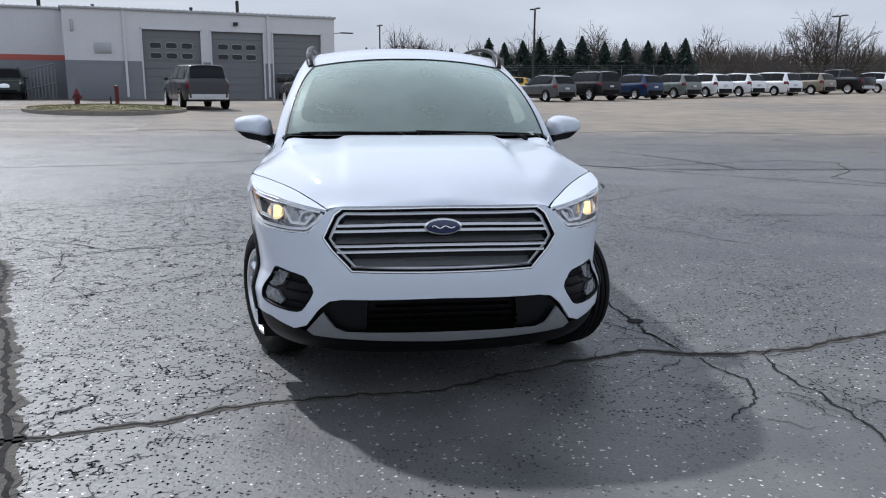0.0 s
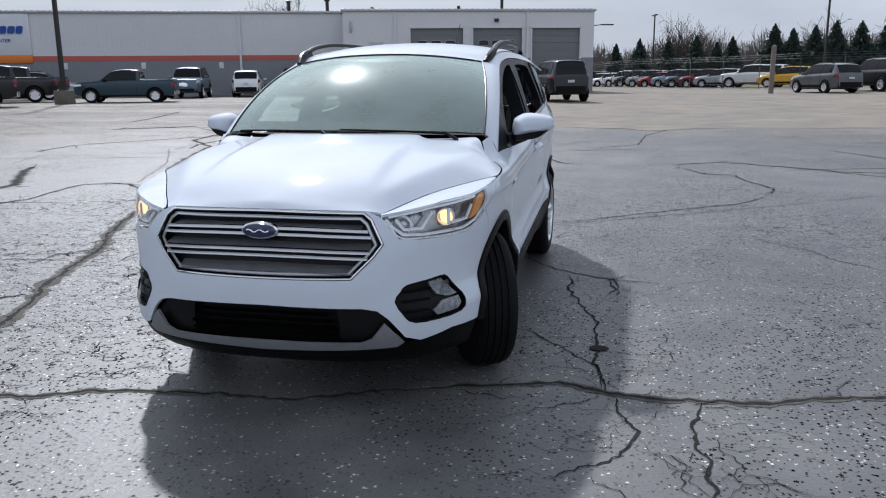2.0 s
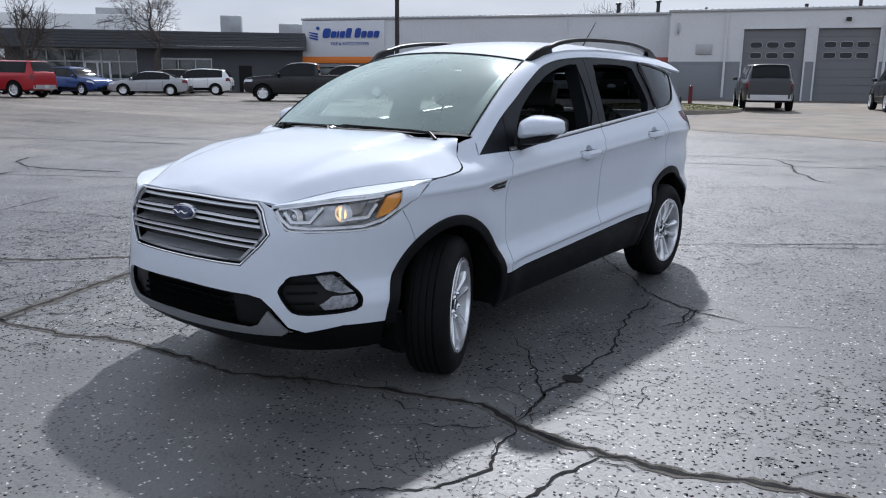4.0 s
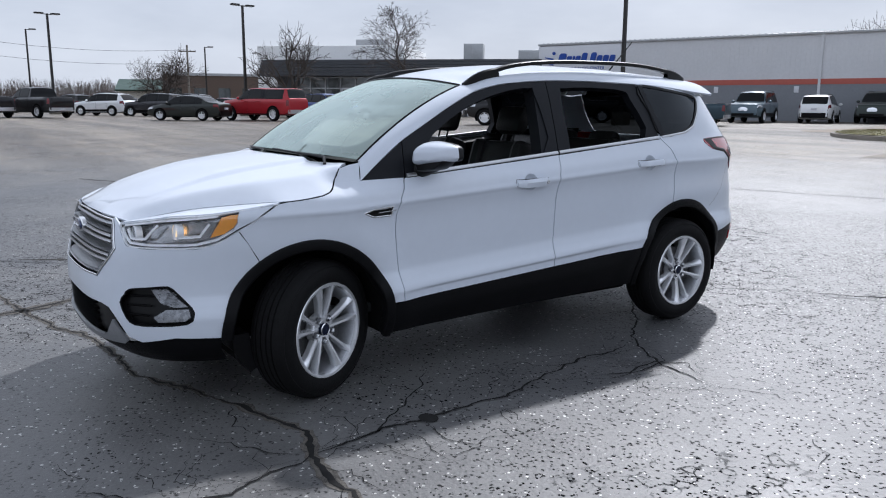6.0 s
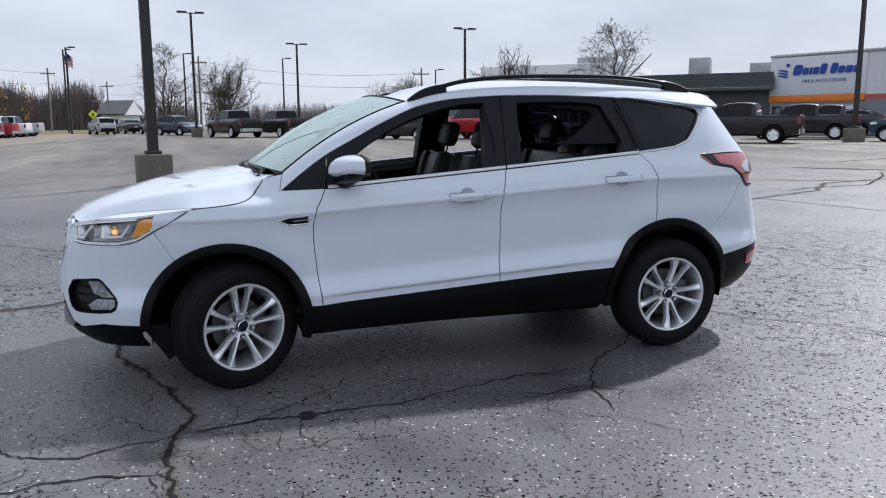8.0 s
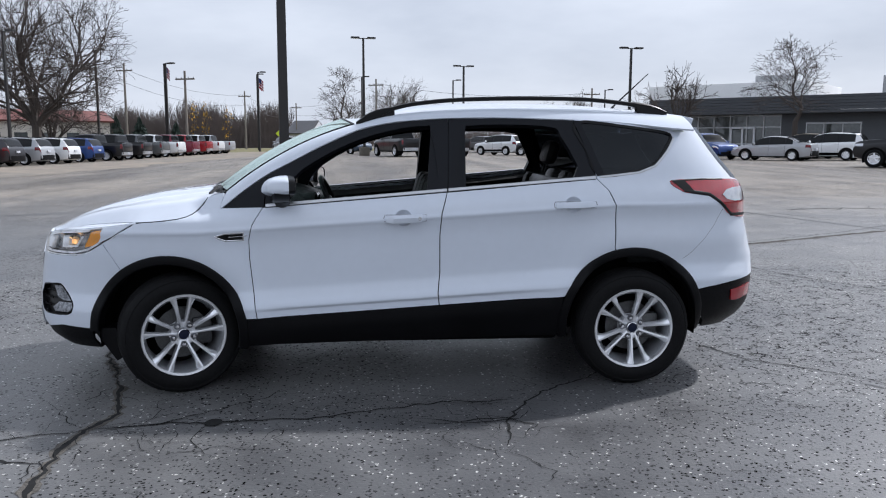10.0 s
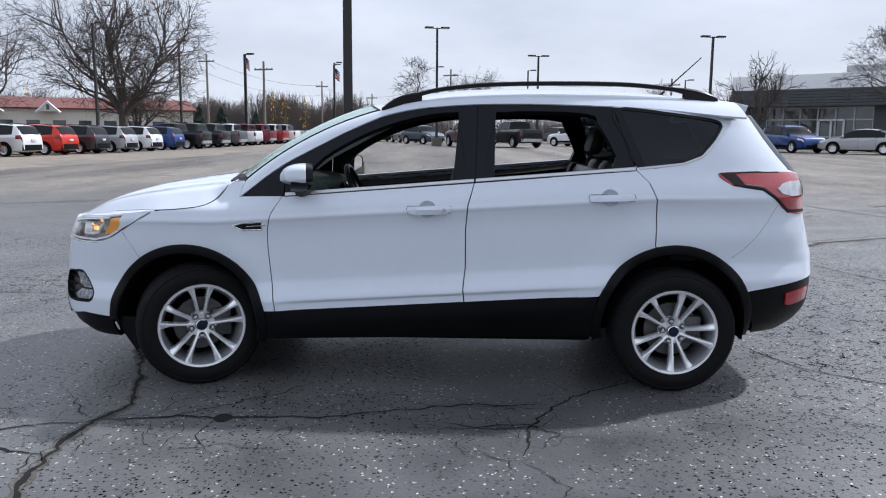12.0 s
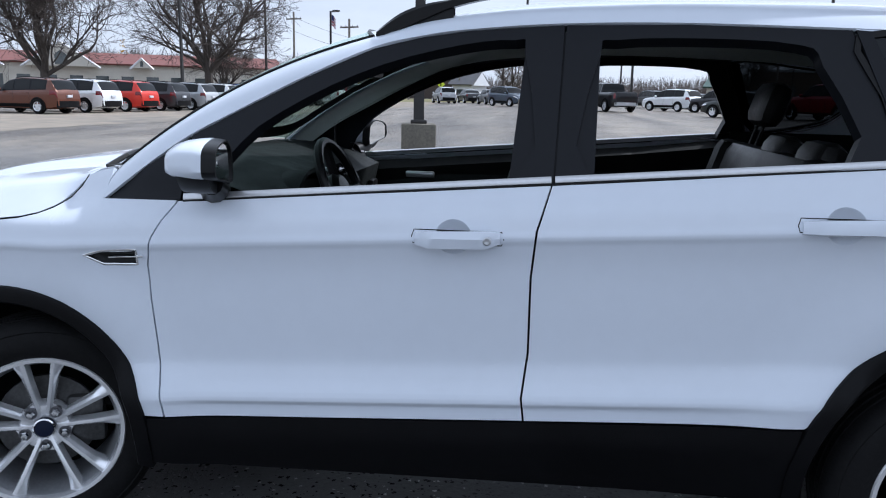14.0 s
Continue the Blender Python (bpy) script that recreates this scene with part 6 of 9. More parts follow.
def vehicle_section(k, x):
    """Half section of a parked car's skin at x: points (y, z) from the sill to the middle of the top."""
    end = max(0.0, (abs(x) - (k["L"] / 2 - 0.75)) / 0.75)
    w = k["W"] / 2 * (1 - 0.20 * end ** 2.4)
    zt = pchip(k["top"], x)
    zb = min(pchip(k["belt"], x), zt - 0.035)
    lo = k["lo"] + 0.12 * end ** 2
    g = max(0.0, zt - zb)
    tall = min(1.0, g / 0.35)
    ye = 0.93 * w - (0.30 * g + 0.05 * (1 - tall) * w)
    ze = zb + g * (0.86 + 0.04 * tall)
    h = zb - lo
    return [(0.80 * w, lo), (0.955 * w, lo + 0.05), (0.985 * w, lo + 0.30 * h), (w, lo + 0.52 * h), (0.988 * w, lo + 0.74 * h), (0.992 * w, lo + 0.83 * h), (0.965 * w, zb - 0.04), (0.93 * w, zb),
            (0.93 * w + (ye - 0.93 * w) * 0.5 + 0.012 * tall, (zb + ze) / 2), (ye, ze), (ye - 0.07 * w, zb + g * 0.965), (ye * 0.62, zt - 0.004), (ye * 0.3, zt + 0.008), (0, zt + 0.012)]


def vehicle_patch(k, x0, x1, a0, a1, sg, out=0.006, nx=10, na=5, depth=0.012):
    """A piece of that skin between two places along it and two places round it, set proud and given thickness. sg 0 spans both sides."""
    bm = bmesh.new()
    mid = Vector((0, 0, 0.7))

    def at(x, a):
        sec = vehicle_section(k, x)
        flip = -1 if a < 0 else 1
        a = min(abs(a), len(sec) - 1.0)
        i = min(int(a), len(sec) - 2)
        t = a - i
        y, z = sec[i][0] + (sec[i + 1][0] - sec[i][0]) * t, sec[i][1] + (sec[i + 1][1] - sec[i][1]) * t
        return Vector((x, y * flip * (sg or 1), z))

    def spot(u, v):
        x, a = x0 + (x1 - x0) * u, a0 + (a1 - a0) * v
        if sg == 0:
            # across the top: from one edge over the middle to the other
            top = len(vehicle_section(k, x)) - 1.0
            a = (a0 + (top - a0) * min(1, 2 * v)) if v <= 0.5 else -(a0 + (top - a0) * min(1, 2 - 2 * v))
        p = at(x, a)
        e = 0.02
        away = Vector((0, p.y, 0.35 * (p.z - 0.7))) if sg else Vector(((at(x - e, a).z - at(x + e, a).z) / (2 * e), 0.2 * p.y, 1.0))
        return p + away.normalized() * out

    grid_mesh(bm, spot, steps(0, 1, nx), steps(0, 1, na))
    lip(bm, depth, mid)
    return bm


def vehicle(kind, label, category, color, x, y, heading, group="parked cars", metal=0.25, size=1.0):
    """A parked car: one smooth skin, panes, lamps, cladding, mirrors, wheels. heading: degrees of its nose from +x."""
    k = KINDS[kind]
    L, hw, r, top = k["L"], k["W"] / 2, k["r"], k["top"]
    nose, tail = L / 2, -L / 2
    name = {"suv": "suv", "sedan": "sedan", "pickup": "pickup_truck", "capped pickup": "pickup_truck", "minivan": "minivan", "boxy suv": "suv"}[kind]
    th = thing(name, label, category, pose(x, y, rise(x, y), 0, 0, heading) @ Matrix.Scale(size, 4), group)
    m = paint("car paint %.2f %.2f %.2f" % color, color, metal)

    def shared(part_name, key, make, material, lab="", smooth=True):
        key = (kind, part_name) + key + (material.name,)
        if key not in MESHES:
            MESHES[key] = finish(part_name, make(), material, smooth)
        ob = new(part_name, MESHES[key])
        ob.parent = th
        if lab:
            tagged(ob, lab)

    def skin_mesh():
        bm = bmesh.new()
        xs = sorted({round(q, 3) for q in [p[0] for p in top] + steps(tail, nose, 44) + steps(tail, tail + 0.12, 4) + steps(nose - 0.25, nose, 6) + steps(k["back"][1] - 0.05, k["back"][0] + 0.1, 6)})
        rows = []
        for px in xs:
            sec = vehicle_section(k, px)
            rows.append([bm.verts.new((px, sy, sz)) for sy, sz in sec] + [bm.verts.new((px, -sy, sz)) for sy, sz in sec[-2::-1]])
        for a, b in zip(rows, rows[1:]):
            for q in range(len(a) - 1):
                bm.faces.new((a[q], a[q + 1], b[q + 1], b[q]))
            bm.faces.new((a[-1], a[0], b[0], b[-1]))
        bm.faces.new(rows[0])
        bm.faces.new(rows[-1][::-1])
        return bm

    shared("body", (), skin_mesh, m)
    # glass: screen, back, side panes over a black surround
    shared("windscreen", (), lambda: vehicle_patch(k, k["screen"][0], k["screen"][1], 9.6, 13, 0, 0.008, 8, 10), CAR_GLASS)
    shared("rear_window", (), lambda: vehicle_patch(k, k["back"][0] + 0.03, k["back"][1] - 0.02, 9.3, 13, 0, 0.010, 6, 8), CAR_GLASS)
    for sg in (1, -1):
        shared("window_surround", (sg,), lambda: vehicle_patch(k, k["panes"][0][0] + 0.03, k["panes"][-1][1] - 0.03, 7.08, 9.0, sg, 0.004, 26, 4), FRAME)
        for n, (xa, xb) in enumerate(k["panes"]):
            shared("side_window", (sg, n), lambda: vehicle_patch(k, xa, xb, 7.22, 8.82, sg, 0.010, 10, 4), CAR_GLASS)
        # lamps wrap round the corners
        lamp_lo = 3.2 if "pickup" in kind else 4.0
        shared("tail_light", (sg,), lambda: vehicle_patch(k, tail + 0.012, tail + (0.16 if "pickup" in kind else 0.34), lamp_lo, 6.4, sg, 0.010, 6, 5), DARK_RED)
        shared("headlight", (sg,), lambda: vehicle_patch(k, nose - 0.48, nose - 0.05, 4.6, 6.6, sg, 0.010, 8, 4), CLEAR_LENS)
        # dark lower edge of the flank
        shared("sill", (sg,), lambda: vehicle_patch(k, k["ax"][1] + r, k["ax"][0] - r, 0.3, 2.0 if k["clad"] else 1.2, sg, 0.010, 6, 3), TRIM)
        for ax in k["ax"]:
            # arch trim and a proud dark disc standing for the shaded wheel opening
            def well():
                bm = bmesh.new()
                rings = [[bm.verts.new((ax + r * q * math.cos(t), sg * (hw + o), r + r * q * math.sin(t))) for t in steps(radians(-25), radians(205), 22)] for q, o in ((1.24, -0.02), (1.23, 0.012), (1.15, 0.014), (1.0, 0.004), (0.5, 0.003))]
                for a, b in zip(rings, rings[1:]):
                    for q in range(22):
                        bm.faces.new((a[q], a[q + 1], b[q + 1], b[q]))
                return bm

            shared("wheel_arch_disc", (sg, ax), well, TRIM if k["clad"] else LINER)
            wheel_small(th, ax, sg * (hw - 0.085), r, 0.235)

        def mirror():
            bm = bmesh.new()
            mx = k["screen"][0] - 0.30
            mz = pchip(k["belt"], mx) + 0.10
            vs = bmesh.ops.create_icosphere(bm, subdivisions=2, radius=1.0)["verts"]
            for v in vs:
                v.co = Vector((mx + 0.07 * v.co.x, sg * (hw + 0.09) + 0.115 * v.co.y, mz + 0.08 * v.co.z))
            return bm

        shared("mirror", (sg,), mirror, m if kind != "pickup" else TRIM)
        for n, (xa, xb) in enumerate(k["panes"][:2]):
            def handle():
                bm = bmesh.new()
                zz = pchip(k["belt"], xb) - 0.13
                box(bm, xb + 0.05, xb + 0.25, sg * hw * 0.985 - 0.01, sg * hw * 0.985 + 0.03, zz, zz + 0.035, 0.01)
                return bm

            shared("door_handle", (sg, n), handle, m)
            if n == 0 or k["L"] < 6:
                def gap():
                    bm = bmesh.new()
                    sec = lambda px, a: vehicle_section(k, px)[a]
                    tube(bm, [(xb - 0.02, sg * (sec(xb, a)[0] + 0.001), sec(xb, a)[1]) for a in (1, 2, 3, 4, 5, 6, 7)], 0.006, 4)
                    return bm

                shared("door_gap", (sg, n), gap, SATIN_BLACK)
    # tail and nose details
    zb_t = pchip(k["belt"], tail)

    def rear_bumper():
        bm = bmesh.new()
        grid_mesh(bm, lambda u, v: Vector((tail - 0.045 + 0.07 * abs(u) ** 3, u * hw * 0.83, k["lo"] + 0.10 + (0.22 if "pickup" in kind else 0.30) * v)), steps(-1, 1, 12), steps(0, 1, 3))
        lip(bm, 0.06, (0, 0, 0.5))
        return bm

    shared("rear_bumper", (), rear_bumper, SATIN_METAL if "pickup" in kind else TRIM)

    def front_bumper():
        bm = bmesh.new()
        grid_mesh(bm, lambda u, v: Vector((nose + 0.035 - 0.07 * abs(u) ** 3, u * hw * 0.82, k["lo"] + 0.10 + 0.16 * v)), steps(-1, 1, 12), steps(0, 1, 2))
        lip(bm, 0.06, (0, 0, 0.5))
        return bm

    shared("front_bumper", (), front_bumper, SATIN_METAL if "pickup" in kind else TRIM)

    def grille():
        bm = bmesh.new()
        z1 = pchip(top, nose - 0.06) - 0.02
        grid_mesh(bm, lambda u, v: Vector((nose + 0.012 - 0.05 * u * u - 0.05 * v * v, u * hw * 0.50, z1 - 0.30 + 0.27 * v)), steps(-1, 1, 6), steps(0, 1, 3))
        lip(bm, 0.05, (0, 0, 0.5))
        return bm

    shared("grille", (), grille, GLOSS_BLACK if kind != "boxy suv" else CHROME)

    def plate():
        bm = bmesh.new()
        z = zb_t - 0.34 if "pickup" not in kind else k["lo"] + 0.16
        box(bm, tail - 0.065, tail + 0.02, -0.15, 0.15, z, z + 0.12, 0.006)
        return bm

    shared("number_plate", (), plate, mat("plate white", (0.55, 0.56, 0.60), rough=0.5))
    if kind == "pickup":
        def bed():
            bm = bmesh.new()
            box(bm, tail + 0.09, k["back"][1] - 0.06, -hw * 0.74, hw * 0.74, 1.28, 1.338, 0.004)
            return bm

        shared("bed_cover", (), bed, TRIM)

        def gate():
            bm = bmesh.new()
            box(bm, tail - 0.010, tail + 0.03, -hw * 0.64, hw * 0.64, 0.74, 1.25, 0.012)
            return bm

        shared("tailgate", (), gate, m)
    if k["clad"]:
        for sg in (1, -1):
            def rail():
                bm = bmesh.new()
                pts = []
                for px in steps(k["screen"][1] - 0.25, k["back"][0] + 0.25, 8):
                    sec = vehicle_section(k, px)
                    pts.append((px, sg * sec[10][0], sec[10][1] + (0.045 if k["back"][0] + 0.3 < px < k["screen"][1] - 0.3 else 0.01)))
                tube(bm, pts, 0.017, 6)
                return bm

            shared("roof_rail", (sg,), rail, SATIN_BLACK)
    return th


BLACK, GREY, DKGREY = (0.010, 0.010, 0.012), (0.10, 0.105, 0.11), (0.035, 0.035, 0.04)
WHITE_P, SILVER, RED_P, BLUE_P = (0.78, 0.79, 0.80), (0.40, 0.41, 0.43), (0.30, 0.012, 0.02), (0.015, 0.05, 0.20)
TEAL, NAVY, ORANGE_P, TAN, BURG, YELLOW = (0.022, 0.050, 0.070), (0.012, 0.03, 0.09), (0.55, 0.03, 0.015), (0.24, 0.21, 0.16), (0.16, 0.01, 0.03), (0.75, 0.42, 0.02)
BROWN = (0.12, 0.04, 0.022)
# row along the north-east edge, noses away from the lane
for kind, what, c, px, py in (
        ("suv", "dark grey", GREY, 12.8, 45.2), ("boxy suv", "black", BLACK, 16.0, 46.3), ("suv", "navy blue", NAVY, 19.6, 47.6), ("suv", "grey-green", (0.16, 0.18, 0.17), 22.9, 48.9),
        ("suv", "white", WHITE_P, 25.7, 49.9), ("suv", "white", WHITE_P, 28.8, 51.0), ("minivan", "white", WHITE_P, 32.2, 52.3), ("suv", "tan", TAN, 36.2, 53.8), ("pickup", "black", BLACK, 39.8, 55.1), ("suv", "white", WHITE_P, 43.8, 56.6)):
    nm = {"pickup": "pickup truck", "boxy suv": "large SUV"}.get(kind, "minivan" if kind == "minivan" else "SUV")
    vehicle(kind, "%s %s parked in a row by the fence" % (what, nm), "pickup truck" if kind == "pickup" else "car", c, px, py, 112, "cars by the fence")
# second row further off
rows2 = [("capped pickup", "white", WHITE_P), ("suv", "yellow", YELLOW), ("suv", "silver", SILVER), ("suv", "dark red", BURG), ("suv", "grey", GREY), ("suv", "light blue", (0.25, 0.33, 0.42)), ("sedan", "red", RED_P), ("suv", "pink-silver", SILVER), ("suv", "black", BLACK), ("suv", "white", WHITE_P), ("sedan", "white", WHITE_P), ("sedan", "silver", SILVER), ("suv", "black", BLACK)]
for i, (kind, what, c) in enumerate(rows2):
    t = i / (len(rows2) - 1)
    px, py = 12.2 - 14.5 * t + (3.4 if i == 1 else 0), 67.2 + 19.0 * t - (4.0 if i == 1 else 0)
    nm = "pickup truck with a cap" if kind == "capped pickup" else ("sedan" if kind == "sedan" else "SUV")
    vehicle(kind, "%s %s parked in the far row" % (what, nm), "pickup truck" if "pickup" in kind else "car", c, px, py, 150, "cars in the far row")
# by the service building
vehicle("capped pickup", "dark grey pickup truck with a black bed cap", "pickup truck", DKGREY, -7.0, 31.7, 111, "")
vehicle("boxy suv", "dark grey boxy SUV with its tail to the lot", "car", (0.018, 0.018, 0.022), -1.78, 33.6, 110, "")
vehicle("boxy suv", "dark green boxy off-roader with a chrome grille", "car", (0.02, 0.03, 0.025), -20.6, 45.9, -72, "")
vehicle("suv", "white SUV parked nose to the grey wall", "car", WHITE_P, -22.9, 43.4, 112, "")
vehicle("pickup", "teal crew-cab pickup truck, side on", "pickup truck", TEAL, -24.0, 31.8, 203, "", size=0.87)
vehicle("boxy suv", "grey-blue SUV with a roof box by the wall", "car", (0.10, 0.14, 0.17), -25.3, 40.2, -70, "")
vehicle("suv", "silver SUV parked below the service sign", "car", SILVER, -36.0, 40.0, 30, "")
for px, py, c, what in ((-27.6, 23.8, BLACK, "black"), (-31.0, 30.6, (0.02, 0.02, 0.022), "black"), (-33.4, 34.6, DKGREY, "dark grey")):
    vehicle("pickup", "%s crew-cab pickup truck in the lot" % what, "pickup truck", c, px, py, 222, "dark pickups")
# west side
vehicle("sedan", "dark green-black sedan beside the red pickup", "car", (0.012, 0.016, 0.014), -43.0, 11.0, 222, "")
vehicle("capped pickup", "red pickup truck with a red bed cap", "pickup truck", (0.36, 0.012, 0.02), -41.4, 15.0, 203, "")
vehicle("sedan", "white sedan seen from its nose", "car", WHITE_P, -47.5, 19.3, 12, "")
vehicle("suv", "bright blue SUV near the showroom", "car", BLUE_P, -44.6, 20.9, 12, "")
vehicle("sedan", "silver sedan in front of the showroom", "car", SILVER, -41.0, 23.6, 225, "")
vehicle("suv", "white SUV in front of the showroom", "car", WHITE_P, -41.4, 27.2, 225, "")
vehicle("suv", "beige SUV close to the showroom wall", "car", TAN, -46.5, 28.5, 212, "")
for px, py in ((-53.8, 0.9), (-53.4, 4.2)):
    vehicle("pickup", "black crew-cab pickup truck seen from behind", "pickup truck", BLACK, px, py, 202, "black pickups")
vehicle("suv", "white crossover in the west rows", "car", WHITE_P, -59.6, 9.5, 222, "west rows")
vehicle("suv", "dark grey SUV in the west rows", "car", DKGREY, -56.6, 12.4, 222, "west rows")
vehicle("suv", "dark grey wagon in the west rows", "car", DKGREY, -58.5, 15.2, 222, "west rows")
vehicle("suv", "blue-grey SUV facing the lane", "car", (0.05, 0.07, 0.10), -65.5, -3.2, 38, "west rows")
vehicle("suv", "silver SUV by the grass strip", "car", SILVER, -80.0, -10.8, 200, "west rows")
vehicle("sedan", "dark grey sedan by the grass strip", "car", DKGREY, -84.5, -8.6, 200, "west rows")
vehicle("sedan", "grey sedan in the west rows", "car", GREY, -76.0, -5.6, 200, "west rows")
for i, (what, c) in enumerate((("silver", SILVER), ("white", WHITE_P), ("black", BLACK), ("grey", GREY), ("white", WHITE_P), ("dark red", BURG), ("silver", SILVER))):
    vehicle("sedan" if i % 2 else "suv", "%s car in the far west row" % what, "car", c, -78.5 + 1.3 * i, 1.0 + 4.4 * i, 205, "far west rows")
# south-west row, tails to the lane
sw = [("suv", "brown-red", BROWN), ("suv", "white", WHITE_P), ("suv", "orange-red", ORANGE_P), ("suv", "dark grey", DKGREY), ("suv", "silver", SILVER), ("suv", "white", WHITE_P), ("suv", "blue", BLUE_P), ("pickup", "black", BLACK), ("pickup", "black", BLACK), ("pickup", "grey", GREY), ("pickup", "white", WHITE_P), ("pickup", "dark red", BURG), ("pickup", "red", RED_P), ("pickup", "white", WHITE_P), ("pickup", "silver", SILVER)]
px, py = -32.3, -24.6
for i, (kind, what, c) in enumerate(sw):
    vehicle(kind, "%s %s in the row with tails to the lane" % (what, "pickup truck" if kind == "pickup" else "SUV"), "pickup truck" if kind == "pickup" else "car", c, px, py, 262, "south-west row")
    px, py = px - (3.1 if i < 7 else 3.5), py + 0.42


# ---- buildings ----
SIDING = mat("pale grey metal siding", (0.66, 0.665, 0.68), rough=0.55, var=0.06, scale=0.6)
SIDING_DARK = mat("dark grey wall paint", (0.225, 0.235, 0.255), rough=0.6, var=0.08, scale=0.8)
DOOR_GREY = mat("grey roller door", (0.175, 0.18, 0.19), rough=0.55, var=0.06, scale=1.0)
ORANGE = mat("orange band paint", (0.46, 0.115, 0.085), rough=0.55, var=0.08, scale=1.5)
ORANGE_BRIGHT = mat("bright orange panel", (0.72, 0.20, 0.025), rough=0.45, var=0.04, scale=2)
SIGN_WHITE = mat("white sign panel", (0.66, 0.67, 0.70), rough=0.4, var=0.03, scale=2)
SIGN_BLUE = mat("blue sign letter", (0.012, 0.06, 0.33), rough=0.35)
SHOW_DARK = mat("charcoal showroom wall", (0.075, 0.08, 0.088), rough=0.65, var=0.1, scale=0.8)
COPING = mat("galvanised coping", (0.42, 0.43, 0.44), rough=0.45, metal=0.5, var=0.12, scale=3)
SHOP_GLASS = mat("shop window glass", (0.05, 0.06, 0.06), rough=0.05, spec=0.9, coat=0.5, var=0.4, scale=0.7)
BRICK_TAN = mat("tan brick far off", (0.25, 0.185, 0.13), rough=0.85, var=0.12, scale=1.2)
BRICK_BROWN = mat("brown brick far off", (0.13, 0.095, 0.075), rough=0.85, var=0.12, scale=1.2)
ROOF_RED = mat("red shingle roof", (0.19, 0.075, 0.065), rough=0.8, var=0.2, scale=1.0)
ROOF_GREEN = mat("green metal roof", (0.035, 0.075, 0.06), rough=0.6, var=0.15, scale=1.0)
PLASTER = mat("cream wall", (0.55, 0.52, 0.46), rough=0.8, var=0.08, scale=0.8)
POLE = mat("dark bronze pole", (0.035, 0.033, 0.032), rough=0.5, metal=0.3, var=0.2, scale=3)
WOOD_POLE = mat("weathered wood pole", (0.20, 0.18, 0.155), rough=0.9, var=0.25, scale=4)
GALV = mat("galvanised steel", (0.36, 0.37, 0.38), rough=0.5, metal=0.7, var=0.15, scale=6)
GRASS = mat("dull winter grass", (0.17, 0.155, 0.065), rough=0.95, var=0.35, scale=2.5, bump=0.8, bump_scale=50)
HYDRANT = mat("faded red hydrant", (0.115, 0.016, 0.020), rough=0.6, var=0.25, scale=9)
DIRT = mat("tan worn pavement", (0.285, 0.240, 0.188), rough=0.85, var=0.18, scale=0.11, wear=(0.155, 0.142, 0.125), bump=0.4, bump_scale=25)
GRID = 20.0


def wall_box(bm, u0, u1, v0, v1, z0, z1):
    box(bm, u0, u1, v0, v1, z0, z1)


